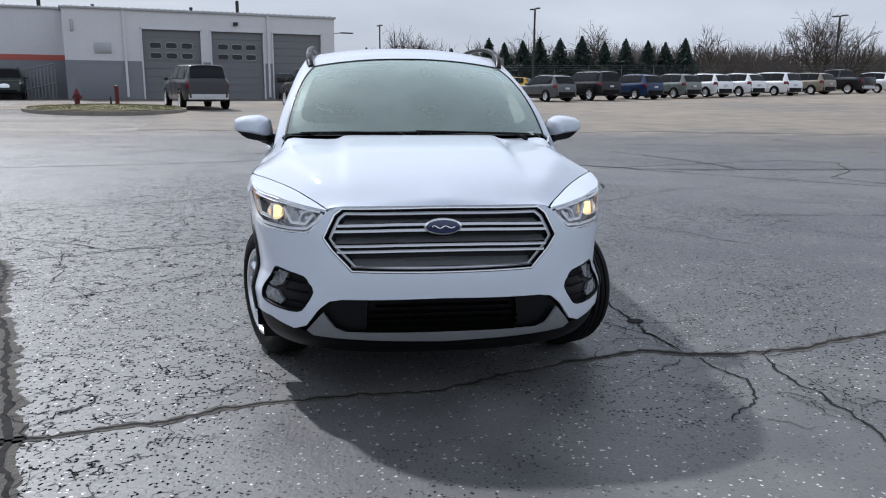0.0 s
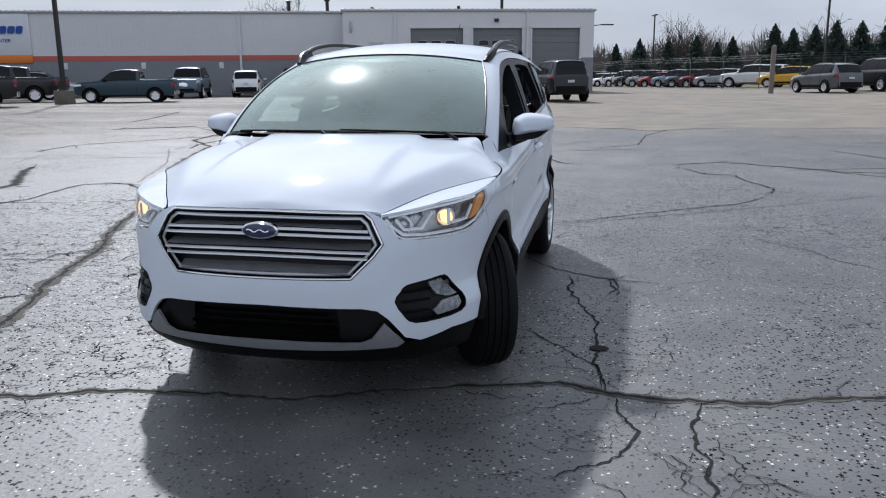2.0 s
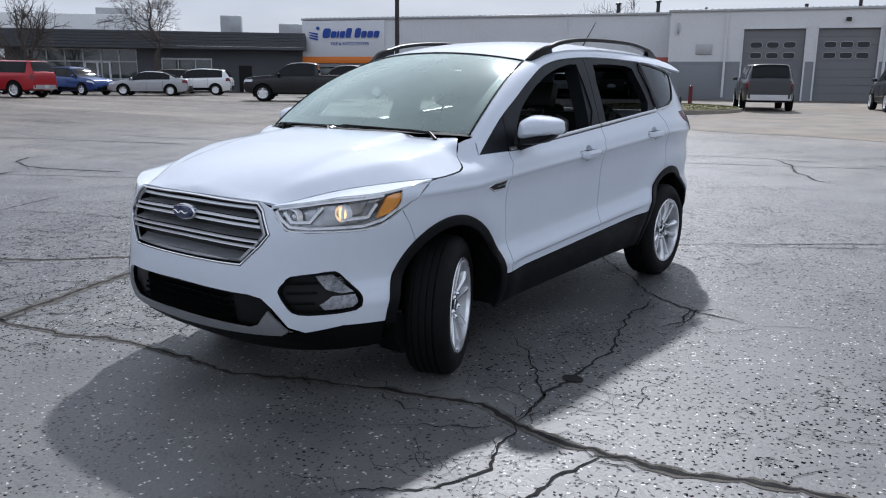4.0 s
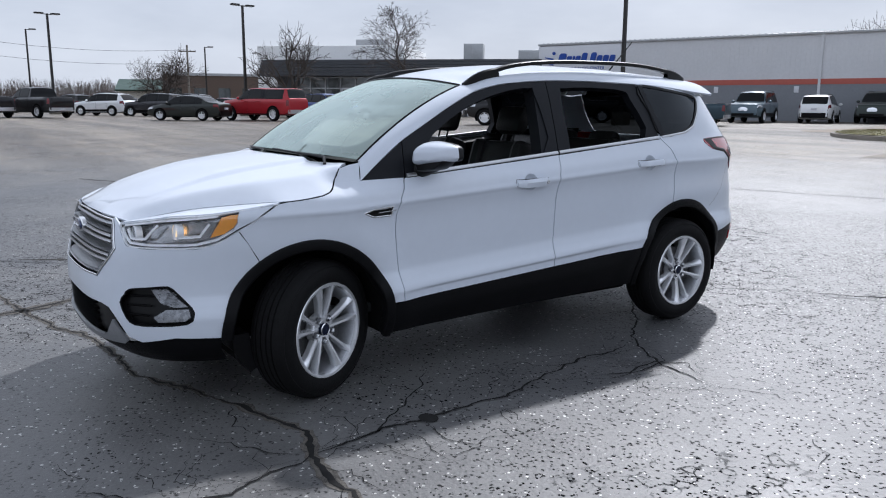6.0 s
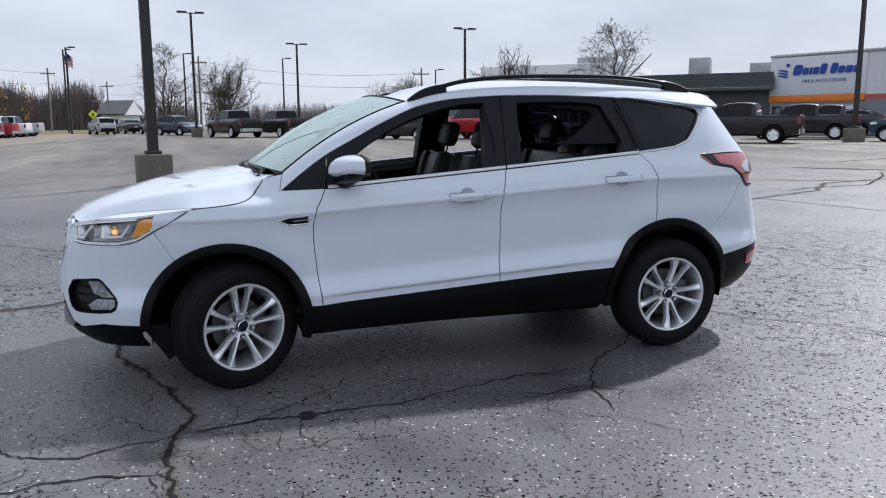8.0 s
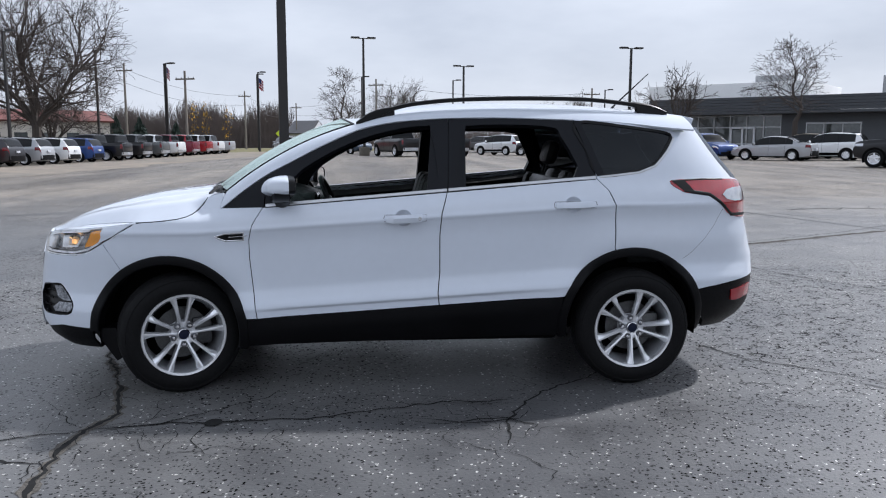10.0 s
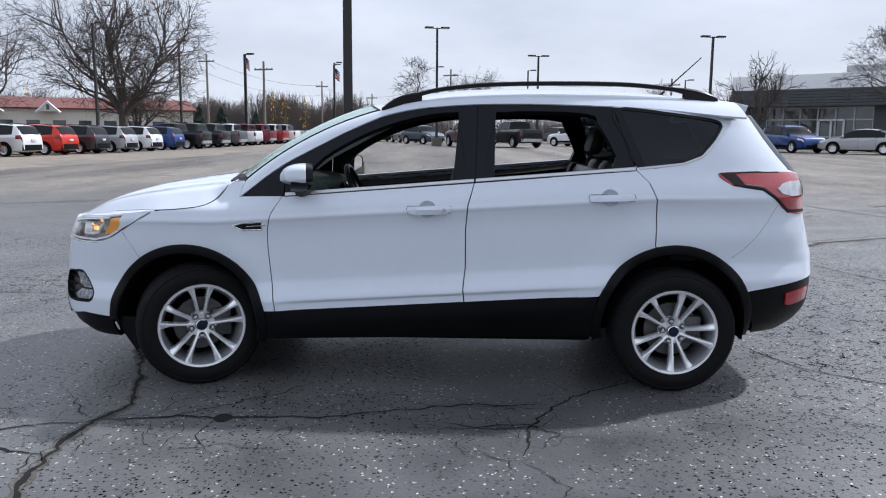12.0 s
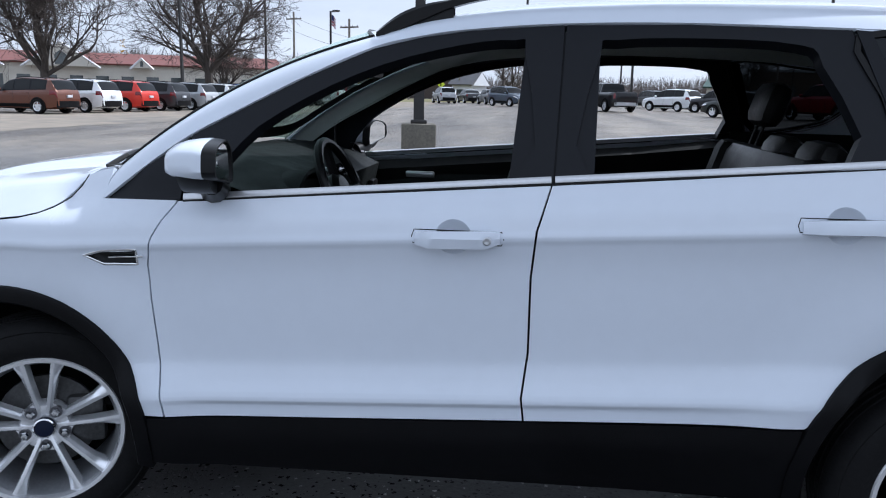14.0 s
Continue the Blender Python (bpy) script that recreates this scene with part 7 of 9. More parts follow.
def garage():
    """Service bays: dark plinth, pale siding, three roller doors. Local x runs along the front, y inwards."""
    m = pose(-17.3, 46.5, rise(-12, 48) - 0.05, 0, 0, GRID - 2)
    b = thing("building", "pale grey service building with a dark plinth and three roller doors", "building", m)
    Wd, H, T = 17.3, 5.55, 0.30
    doors = [(4.55, 8.15), (8.85, 12.25), (12.95, 16.3)]
    dh = 4.45
    edges = [0.0] + [e for d in doors for e in d] + [Wd]
    upper = [(edges[i], edges[i + 1], 0, T, 2.45, H) for i in range(0, len(edges), 2)] + [(d[0], d[1], 0, T, dh, H) for d in doors]
    upper += [(0, T, T, 26, 2.45, H), (Wd - T, Wd, T, 26, 2.45, H), (0, Wd, 26, 26 + T, 0, H)]
    lower = [(edges[i], edges[i + 1], -0.03, T, 0, 2.45) for i in range(0, len(edges), 2)] + [(-0.03, T, T, 26, 0, 2.45), (Wd - T, Wd + 0.03, T, 26, 0, 2.45)]
    for nm, group, ma, lab in (("wall", upper, SIDING, "pale grey upper siding"), ("plinth", lower, SIDING_DARK, "dark grey lower wall")):
        for q in group:
            bm = bmesh.new()
            box(bm, *q)
            part(nm, bm, ma, b, lab, smooth=False)
    bm = bmesh.new()
    box(bm, -0.12, Wd + 0.12, -0.12, 26.3, H, H + 0.16, 0.03)
    rf = part("roof", bm, COPING, b)
    bm = bmesh.new()
    for i in range(44):
        x = 0.2 + i * 0.39
        box(bm, x - 0.03, x + 0.03, -0.15, 0.2, H + 0.15, H + 0.20)
    tagged(part("roof_rib", bm, COPING, rf, smooth=False), kind="stuff")
    for d0, d1 in doors:
        bm = bmesh.new()
        box(bm, d0, d1, 0.17, 0.22, 0, dh)
        dr = part("roller_door", bm, DOOR_GREY, b, "closed grey sectional door", smooth=False)
        for k in range(9):
            z0 = 0.05 + k * (dh - 0.05) / 9
            bm = bmesh.new()
            box(bm, d0, d1, 0.14, 0.168, z0, z0 + (dh - 0.05) / 9 - 0.015, 0.008)
            part("slat", bm, DOOR_GREY, dr, smooth=False)
        for r in (2.82, 3.47) if d0 < 12 else (1.62,):
            for c in range(3):
                x = d0 + (d1 - d0) * (0.22 + 0.27 * c)
                bm = bmesh.new()
                pl = [(x + 0.36 * math.copysign(abs(math.cos(TAU * i / 20)) ** 0.5, math.cos(TAU * i / 20)), r + 0.19 * math.copysign(abs(math.sin(TAU * i / 20)) ** 0.6, math.sin(TAU * i / 20))) for i in range(20)]
                prism(bm, pl, -0.145, -0.12, m=Matrix.Rotation(radians(90), 4, "X"))
                part("pane", bm, mat("unlit bay behind glass", (0.030, 0.032, 0.036), rough=0.25, spec=0.4), dr, smooth=False)
                bm = bmesh.new()
                tube(bm, [(px, 0.125, pz) for px, pz in pl + pl[:1]], 0.022, 5)
                part("pane_frame", bm, COPING, dr)
        bm = bmesh.new()
        for a, c in ((d0 - 0.10, d0), (d1, d1 + 0.10)):
            box(bm, a, c, -0.06, 0.1, 0, dh + 0.1)
        box(bm, d0 - 0.1, d1 + 0.1, -0.06, 0.1, dh, dh + 0.1)
        part("door_frame", bm, SIDING, dr, smooth=False)
    for x in (3.5, 12.6):
        bm = bmesh.new()
        box(bm, x - 0.07, x + 0.07, -0.16, -0.03, 0.2, H)
        part("downpipe", bm, SIDING, b, smooth=False)
    bm = bmesh.new()
    box(bm, 1.7, 2.7, -0.08, 0.0, 2.9, 3.55, 0.02)
    part("wall_vent", bm, COPING, b)
    bm = bmesh.new()
    box(bm, 0.75, 3.2, -0.055, -0.03, 0.0, 2.2, 0.01)
    part("side_door", bm, mat("grey steel door", (0.21, 0.22, 0.24), rough=0.5, var=0.05, scale=2), b)
    bm = bmesh.new()
    box(bm, 10.3, 10.6, -0.22, 0.0, 4.85, 5.08, 0.04)
    part("wall_lamp", bm, POLE, b)
    bm = bmesh.new()
    tube(bm, [(17.3, -0.05, 4.6), (17.9, -0.2, 4.65)], 0.03, 6)
    box(bm, 17.7, 18.6, -0.35, -0.1, 4.6, 4.68, 0.02)
    part("wall_lamp", bm, POLE, b)
    bm = bmesh.new()
    box(bm, 0.45, 0.60, -0.14, 0.0, 4.2, 4.9, 0.02)
    part("wall_box", bm, COPING, b)
    for x, h in ((8.5, 0.8), (11.8, 1.4), (2.0, 0.7)):
        bm = bmesh.new()
        tube(bm, [(x, 6, H + 0.1), (x, 6, H + 0.1 + h)], 0.12, 10)
        part("roof_pipe", bm, POLE, rf)
    bm = bmesh.new()
    box(bm, 13.1, 15.2, -0.5, -0.35, 0.0, 0.9, 0.05)
    box(bm, 13.0, 15.3, -0.45, -0.40, 1.2, 1.75, 0.02)
    part("notice_board", bm, GLOSS_BLACK, b)


def striped_hall():
    """Long hall with an orange band and the sign panel; local x runs back along its front."""
    m = pose(-18.1, 49.0, rise(-30, 44) - 0.05, 0, 0, GRID + 180)
    b = thing("building", "long grey workshop hall with an orange band and a sign panel", "building", m)
    Ln, H, T = 28.0, 5.62, 0.3
    for q in ((0, Ln, -T, 0, 2.80, H), (Ln - T, Ln, -24, -T, 2.45, H)):
        bm = bmesh.new()
        box(bm, *q)
        part("wall", bm, SIDING, b, "pale grey ribbed siding", smooth=False)
    bm = bmesh.new()
    for i in range(67):
        box(bm, 0.3 + 0.305 * i, 0.35 + 0.305 * i, 0, 0.010, 2.82, H - 0.1)
    tagged(part("siding_rib", bm, SIDING, b, smooth=False), kind="stuff")
    for q in ((0, Ln, -T, 0.03, 0, 2.45), (Ln - T, Ln + 0.03, -24, -T, 0, 2.45)):
        bm = bmesh.new()
        box(bm, *q)
        part("plinth", bm, SIDING_DARK, b, "dark grey block wall", smooth=False)
    bm = bmesh.new()
    box(bm, 0, Ln - 6.9, -T, 0.05, 2.45, 2.80)
    part("band", bm, ORANGE, b, "orange painted band", smooth=False)
    bm = bmesh.new()
    box(bm, -0.1, Ln + 0.12, -24, 0.14, H, H + 0.16, 0.03)
    rf = part("roof", bm, COPING, b)
    bm = bmesh.new()
    for i in range(70):
        box(bm, i * 0.4, i * 0.4 + 0.06, -0.2, 0.17, H + 0.15, H + 0.20)
    tagged(part("roof_rib", bm, COPING, rf, smooth=False), kind="stuff")
    # sign panel
    bm = bmesh.new()
    box(bm, Ln - 6.9, Ln + 0.05, 0.0, 0.10, 2.86, H - 0.05, 0.02)
    sg = part("sign_panel", bm, SIGN_WHITE, b, "white sign panel with blue lettering shapes")
    bm = bmesh.new()
    box(bm, Ln - 6.9, Ln + 0.06, 0.0, 0.12, 2.36, 2.86, 0.02)
    part("sign_band", bm, ORANGE_BRIGHT, sg)
    # brand lettering stands as slanted bars and rounds of its size and colour
    sx = Ln - 0.55
    shapes = []
    widths = (0.62, 0.42, 0.16, 0.40, 0.44, 0.0, 0.46, 0.42, 0.44, 0.42)
    cx = sx - 1.15
    for k, w in enumerate(widths):
        if w == 0.0:
            cx -= 0.22
            continue
        h = 0.72 if k in (0, 4, 6) else 0.50
        bm = bmesh.new()
        n = 18
        pl = []
        for i in range(n):
            a = TAU * i / n
            lx = w / 2 * math.copysign(abs(math.cos(a)) ** 0.5, math.cos(a))
            lz = h / 2 * math.copysign(abs(math.sin(a)) ** 0.5, math.sin(a))
            pl.append((cx - w / 2 + lx - (lz + h / 2) * 0.22, 4.28 + h / 2 + lz))
        prism(bm, pl, -0.19, -0.10, m=Matrix.Rotation(radians(90), 4, "X"))
        part("sign_letter", bm, SIGN_BLUE, sg, smooth=False)
        cx -= w + 0.09
    bm = bmesh.new()
    for k in range(3):
        z = 4.75 - 0.2 * k
        prism(bm, [(sx, z), (sx - 0.75, z - 0.12), (sx - 0.75, z - 0.26), (sx - 0.1, z - 0.10)], -0.19, -0.10, m=Matrix.Rotation(radians(90), 4, "X"))
    prism(bm, [(sx - 0.78 + 0.13 * math.cos(TAU * i / 14), 5.02 + 0.13 * math.sin(TAU * i / 14)) for i in range(14)], -0.19, -0.10, m=Matrix.Rotation(radians(90), 4, "X"))
    part("sign_emblem", bm, SIGN_BLUE, sg, smooth=False)
    cu = bpy.data.curves.new("sign_text", "FONT")
    cu.body, cu.size, cu.align_x, cu.extrude = "TIRE & AUTO CENTER", 0.33, "CENTER", 0.01
    tx = new("sign_text", cu)
    tx.parent = sg
    tx.matrix_local = pose(Ln - 4.0, 0.12, 3.72, 90, 0, 180)
    cu.materials.append(SIGN_BLUE)
    # openings below the sign
    for u0, u1, z0, z1, mm, nm in ((Ln - 0.9, Ln - 0.3, 0, 2.0, SHOP_GLASS, "window"), (Ln - 3.0, Ln - 1.3, 0.6, 2.0, SHOP_GLASS, "window"), (Ln - 5.0, Ln - 3.4, 0.6, 2.0, SHOP_GLASS, "window"), (Ln - 6.6, Ln - 5.6, 0, 2.05, SIGN_WHITE, "door")):
        bm = bmesh.new()
        box(bm, u0, u1, 0.0, 0.06, z0, z1, 0.01)
        wn = part(nm, bm, mm, b)
        bm = bmesh.new()
        for a in (u0 - 0.05, u1 - 0.01):
            box(bm, a, a + 0.06, 0.0, 0.09, z0, z1)
        box(bm, u0 - 0.05, u1 + 0.05, 0, 0.09, z1, z1 + 0.07)
        part("frame", bm, SATIN_BLACK if nm == "window" else COPING, wn, smooth=False)
    for u in (8.64, 13.9, 19.05):
        bm = bmesh.new()
        box(bm, u - 0.15, u + 0.15, 0.03, 0.06, 1.92, 2.34, 0.01)
        part("wall_sign", bm, SIGN_WHITE, b)
    bm = bmesh.new()
    box(bm, 7.2, 7.35, 0.03, 0.14, 0.1, H)
    part("downpipe", bm, SIDING, b, smooth=False)
    for x, h in ((1.2, 1.0), (4.0, 0.9)):
        bm = bmesh.new()
        tube(bm, [(x, -3, H + 0.1), (x, -3, H + 0.1 + h)], 0.13, 10)
        lathe(bm, [(0.2, H + 0.1 + h), (0.22, H + 0.2 + h), (0.02, H + 0.28 + h)], 12, axis="z", m=Matrix.Translation((x, -3, 0)))
        part("roof_pipe", bm, POLE, rf)


def ramp_fence():
    """Slatted guard of the sloping walk beside the bays."""
    th = thing("ramp_fence", "dark grey slatted fence rising along a ramp", "fence", pose(-18.2, 47.6, rise(-18, 48), 0, 0, GRID + 180))
    for z in (0.0, 1.0):
        bm = bmesh.new()
        tube(bm, [(0.1, 0, 1.0 + z * 1.2), (3.6, 0, 0.15 + z * 1.2)], 0.05, 6)
        part("rail", bm, SIDING_DARK, th)
    for i in range(18):
        x = 0.15 + 0.2 * i
        z = 1.0 - 0.85 * i / 17
        bm = bmesh.new()
        box(bm, x - 0.05, x + 0.05, -0.02, 0.02, 0.0, z + 1.2, 0.01)
        part("slat", bm, SIDING_DARK, th, smooth=False)


def showroom():
    """Low charcoal showroom with a deep ribbed fascia and a glazed entrance; local x along the front."""
    p0, p1 = Vector((-59.6, 23.4)), Vector((-44.6, 39.6))
    d = p1 - p0
    Ln = d.length
    m = pose(p0.x, p0.y, rise(-52, 32) - 0.05, 0, 0, math.degrees(math.atan2(d.y, d.x)))
    b = thing("building", "low charcoal showroom with a ribbed fascia and glazed entrance", "building", m)
    g0, g1 = 1.6, 9.4
    for q in ((0, g0, 0, 0.3, 0, 3.4), (g1, Ln, 0, 0.3, 0, 3.4), (0, 0.3, 0.3, 22, 0, 3.4)):
        bm = bmesh.new()
        box(bm, *q)
        part("wall", bm, SHOW_DARK, b, "charcoal rendered wall", smooth=False)
    bm = bmesh.new()
    box(bm, -0.8, Ln, -0.3, 20, 4.5, 4.62)
    fa = part("fascia", bm, SHOW_DARK, b, "charcoal ribbed roof fascia", smooth=False)
    bm = bmesh.new()
    box(bm, -1.1, Ln, -1.05, 20, 3.26, 3.295)
    part("soffit", bm, SHOW_DARK, fa, smooth=False)
    for k in range(6):
        y0 = -1.15 + 0.14 * k
        bm = bmesh.new()
        box(bm, -1.2, Ln + 0.2, y0, y0 + 0.30, 3.30 + 0.225 * k, 3.30 + 0.225 * k + 0.20, 0.01)
        box(bm, -1.2, -0.9, y0 + 0.3, 20, 3.30 + 0.225 * k, 3.30 + 0.225 * k + 0.20)
        part("slat", bm, SHOW_DARK, fa, smooth=False)
    bm = bmesh.new()
    box(bm, g0, g1, 0.12, 0.16, 0, 3.4)
    gl = part("glazing", bm, SHOP_GLASS, b, "tall dark shop window", smooth=False)
    for i in range(7):
        x = g0 + (g1 - g0) * i / 6
        bm = bmesh.new()
        box(bm, x - 0.05, x + 0.05, 0.02, 0.2, 0, 3.35)
        part("mullion", bm, COPING, gl, smooth=False)
    for z in (0.05, 1.0, 2.3, 3.2):
        bm = bmesh.new()
        box(bm, g0, g1, 0.03, 0.19, z - 0.05, z + 0.05)
        part("transom", bm, COPING, gl, smooth=False)
    bm = bmesh.new()
    for x in (5.6, 6.5, 7.4):
        box(bm, x - 0.07, x + 0.07, -0.04, 0.1, 0, 2.3)
    box(bm, 5.5, 7.5, -0.04, 0.1, 2.2, 2.34)
    part("entrance_door", bm, SIGN_WHITE, gl, smooth=False)
    bm = bmesh.new()
    box(bm, 11.2, 15.0, -0.04, 0.0, 1.5, 2.5)
    part("window", bm, SHOP_GLASS, b, smooth=False)
    bm = bmesh.new()
    box(bm, 11.2, 15.0, -0.06, -0.02, 2.5, 2.62)
    for x in (11.2, 12.4, 13.7, 14.9):
        box(bm, x, x + 0.08, -0.06, -0.02, 1.5, 2.5)
    part("window_frame", bm, COPING, b, smooth=False)
    bm = bmesh.new()
    box(bm, 17.0, 18.0, -0.04, 0.0, 0.0, 2.1)
    part("door", bm, SATIN_BLACK, b, smooth=False)
    bm = bmesh.new()
    box(bm, -4.5, 9.5, 7.0, 19.0, 0, 6.3, 0.05)
    part("upper_storey", bm, mat("white render", (0.82, 0.82, 0.81), rough=0.8, var=0.05, scale=0.6), b, "white rendered upper block")
    for x, y, w, h, z in ((4.5, 9.0, 3.0, 0.7, 6.3), (15.2, 5.5, 1.7, 1.7, 4.6), (20.0, 6.0, 2.0, 1.15, 4.6)):
        bm = bmesh.new()
        box(bm, x, x + w, y, y + 1.6, z, z + h, 0.04)
        box(bm, x + 0.1, x + w * 0.45, y - 0.03, y, z + 0.15, z + h - 0.15)
        part("roof_unit", bm, COPING, b)


def far_block(name, label, m, size, walls, roof_mat, pitched=0.0, windows=0):
    """A distant building: walls, roof and window openings along the front."""
    b = thing(name, label, "building", m)
    L, D, H = size
    bm = bmesh.new()
    box(bm, 0, L, 0, D, 0, H)
    part("wall", bm, walls, b, smooth=False)
    bm = bmesh.new()
    if pitched:
        prism(bm, [(-0.8, H), (D / 2, H + pitched), (D + 0.8, H), (D + 0.6, H - 0.2), (-0.6, H - 0.2)], -0.5, L + 0.5, m=Matrix(((0, 0, 1, 0), (1, 0, 0, 0), (0, 1, 0, 0), (0, 0, 0, 1))))
    else:
        box(bm, -0.2, L + 0.2, -0.2, D, H, H + 0.35)
    part("roof", bm, roof_mat, b, smooth=False)
    for i in range(windows):
        x = L * (i + 0.25) / windows
        bm = bmesh.new()
        box(bm, x, x + L / windows * 0.5, -0.06, 0.0, 0.5, H * 0.62)
        part("window", bm, SHOP_GLASS, b, smooth=False)
    return b


def gable(parent, x, w, H):
    bm = bmesh.new()
    prism(bm, [(x, H - 0.6), (x + w, H - 0.6), (x + w / 2, H + w * 0.27)], 0.5, 1.4, m=Matrix.Rotation(radians(90), 4, "X"))
    g = part("gable", bm, PLASTER, parent, smooth=False)
    bm = bmesh.new()
    prism(bm, [(x + w * 0.42, H - 0.4), (x + w * 0.58, H - 0.4), (x + w * 0.58, H + w * 0.1), (x + w * 0.5, H + w * 0.16), (x + w * 0.42, H + w * 0.1)], 1.38, 1.46, m=Matrix.Rotation(radians(90), 4, "X"))
    part("gable_window", bm, SHOP_GLASS, g, smooth=False)
    bm = bmesh.new()
    tube(bm, [(x - 0.3, -1.45, H - 0.75), (x + w / 2, -1.45, H + w * 0.29), (x + w + 0.3, -1.45, H - 0.75)], 0.14, 4)
    part("gable_trim", bm, SIGN_WHITE, g)


garage()
striped_hall()
ramp_fence()
showroom()
mall_way = math.degrees(math.atan2(-71.5 + 36.8, -93.2 + 111.2))
mall = far_block("shop_row", "long cream shop row with a red shingle roof", pose(-89.4, -79.0, 0.1, 0, 0, mall_way + 180), (45, 16, 4.4), PLASTER, ROOF_RED, 1.7, 14)
for x, w in ((2.0, 7.0), (11.5, 9.0), (24.8, 2.4)):
    gable(mall, x, w, 4.5)
far_block("brick_building", "tan and brown brick commercial building", pose(-107.5, 26.5, 0.8, 0, 0, 72), (13, 12, 4.4), BRICK_BROWN, COPING, 0, 4)
far_block("brick_building", "tan brick building with arched panels", pose(-103.4, 38.8, 0.8, 0, 0, 72), (9, 12, 4.9), BRICK_TAN, COPING, 0, 3)
far_block("green_roofed_building", "low cream building with a green roof", pose(-120, 23.4, 0.8, 0, 0, 72), (11, 12, 2.6), PLASTER, ROOF_GREEN, 1.7, 4)
house = far_block("house", "small white house with a grey gable roof", pose(-144.5, -17.9, 0.9, 0, 0, 62), (4.4, 5.0, 2.4), SIGN_WHITE, mat("grey shingle roof", (0.13, 0.13, 0.14), rough=0.85, var=0.2, scale=1.0), 2.4, 1)
bm = bmesh.new()
prism(bm, [(-0.3, 2.2), (2.5, 4.6), (5.3, 2.2)], 4.91, 4.96, m=Matrix(((0, 0, 1, 0), (1, 0, 0, 0), (0, 1, 0, 0), (0, 0, 0, 1))))
part("gable", bm, SIGN_WHITE, house, smooth=False)


# ---- lamp posts, poles, flags, fence ----
def lamp_post(x, y, h, arms=2, block=True, turn=20, label="tall dark square lamp post on a concrete block", r=0.075):
    th = thing("lamp_post", label, "lamp post", pose(x, y, rise(x, y), 0, 0, turn), "lamp posts")
    z0 = 0.0
    if block:
        bm = bmesh.new()
        box(bm, -0.36, 0.36, -0.36, 0.36, -0.1, 0.66, 0.03)
        part("block", bm, SHADE_CONCRETE, th, "shade-darkened concrete block")
        bm = bmesh.new()
        box(bm, -0.17, 0.17, -0.17, 0.17, 0.655, 0.74, 0.02)
        part("base_plate", bm, POLE, th)
        z0 = 0.66
    bm = bmesh.new()
    for a, b2, za, zb2 in ((r * 1.1, r * 0.85, z0, h),):
        va = [bm.verts.new((sx * a, sy * a, za)) for sx, sy in ((1, 1), (-1, 1), (-1, -1), (1, -1))]
        vb = [bm.verts.new((sx * b2, sy * b2, zb2)) for sx, sy in ((1, 1), (-1, 1), (-1, -1), (1, -1))]
        bm.faces.new(va[::-1])
        bm.faces.new(vb)
        for k in range(4):
            bm.faces.new((va[k], va[(k + 1) % 4], vb[(k + 1) % 4], vb[k]))
    part("pole", bm, POLE, th, smooth=False)
    for sg in ((1, -1) if arms == 2 else (1,)):
        bm = bmesh.new()
        box(bm, min(0, sg * 0.35), max(0, sg * 0.35), -0.04, 0.04, h - 0.08, h - 0.02, 0.01)
        part("arm", bm, POLE, th)
        bm = bmesh.new()
        box(bm, min(sg * 0.3, sg * 0.95), max(sg * 0.3, sg * 0.95), -0.2, 0.2, h - 0.05, h + 0.07, 0.03)
        hd = part("lamp_head", bm, POLE, th)
        bm = bmesh.new()
        box(bm, min(sg * 0.36, sg * 0.88), max(sg * 0.36, sg * 0.88), -0.15, 0.15, h - 0.065, h - 0.048)
        part("lens", bm, CLEAR_LENS, hd)
    return th


for x, y, h, a, bl in ((-13.45, -2.5, 9.6, 2, True), (-55.3, 19.0, 8.3, 2, True), (-66.7, 7.1, 7.9, 2, True), (-56.6, -1.7, 9.0, 2, True), (-25.5, 28.8, 9.6, 2, True), (-88, 8.0, 8.3, 1, False), (-86.3, 25.8, 7.2, 1, False),
                       (-53.5, -27.0, 9.2, 1, True), (-70.5, -26.7, 9.8, 1, True), (-82.0, -23.6, 9.6, 1, False), (-103.5, -17.2, 10.2, 1, False), (-95, -2.9, 9.2, 1, False), (-88.9, -14.8, 9.2, 1, False), (-72.4, -20.9, 8.7, 1, False),
                       (19.6, 76.5, 8.6, 2, False), (51.3, 73.0, 7.6, 2, False), (4.6, 98.0, 8.4, 2, False)):
    lamp_post(x, y, h, a, bl, turn=100 if a == 2 else 75, label="tall dark lamp post with %s on the lot" % ("two flat heads" if a == 2 else "one flat head"), r=0.10 if x == -13.45 else 0.085)


def flag(x, y, z, turn):
    th = thing("flag", "small hanging striped flag on a lamp post", "flag", pose(x, y, z, 0, 0, turn))
    for i in range(7):
        bm = bmesh.new()
        grid_mesh(bm, lambda u, v: Vector((0.12 + 1.3 * u * 0.55, 0.08 * math.sin(5 * u), -0.5 * u - 0.16 * (i + v) + 0.0)), steps(0, 1, 6), (0, 1))
        part("stripe", bm, mat("flag red", (0.30, 0.02, 0.03), rough=0.8) if i % 2 == 0 else mat("flag white", (0.6, 0.6, 0.62), rough=0.8), th)
    bm = bmesh.new()
    grid_mesh(bm, lambda u, v: Vector((0.12 + 1.3 * u * 0.24, 0.08 * math.sin(2.2 * u) - 0.012, -0.22 * u - 0.16 * 3.6 * v + 0.01)), steps(0, 1, 4), (0, 1))
    part("canton", bm, mat("flag blue", (0.02, 0.03, 0.12), rough=0.8), th)


flag(-82.0, -23.6, 9.6, 60)
flag(-103.5, -17.2, 10.0, 60)
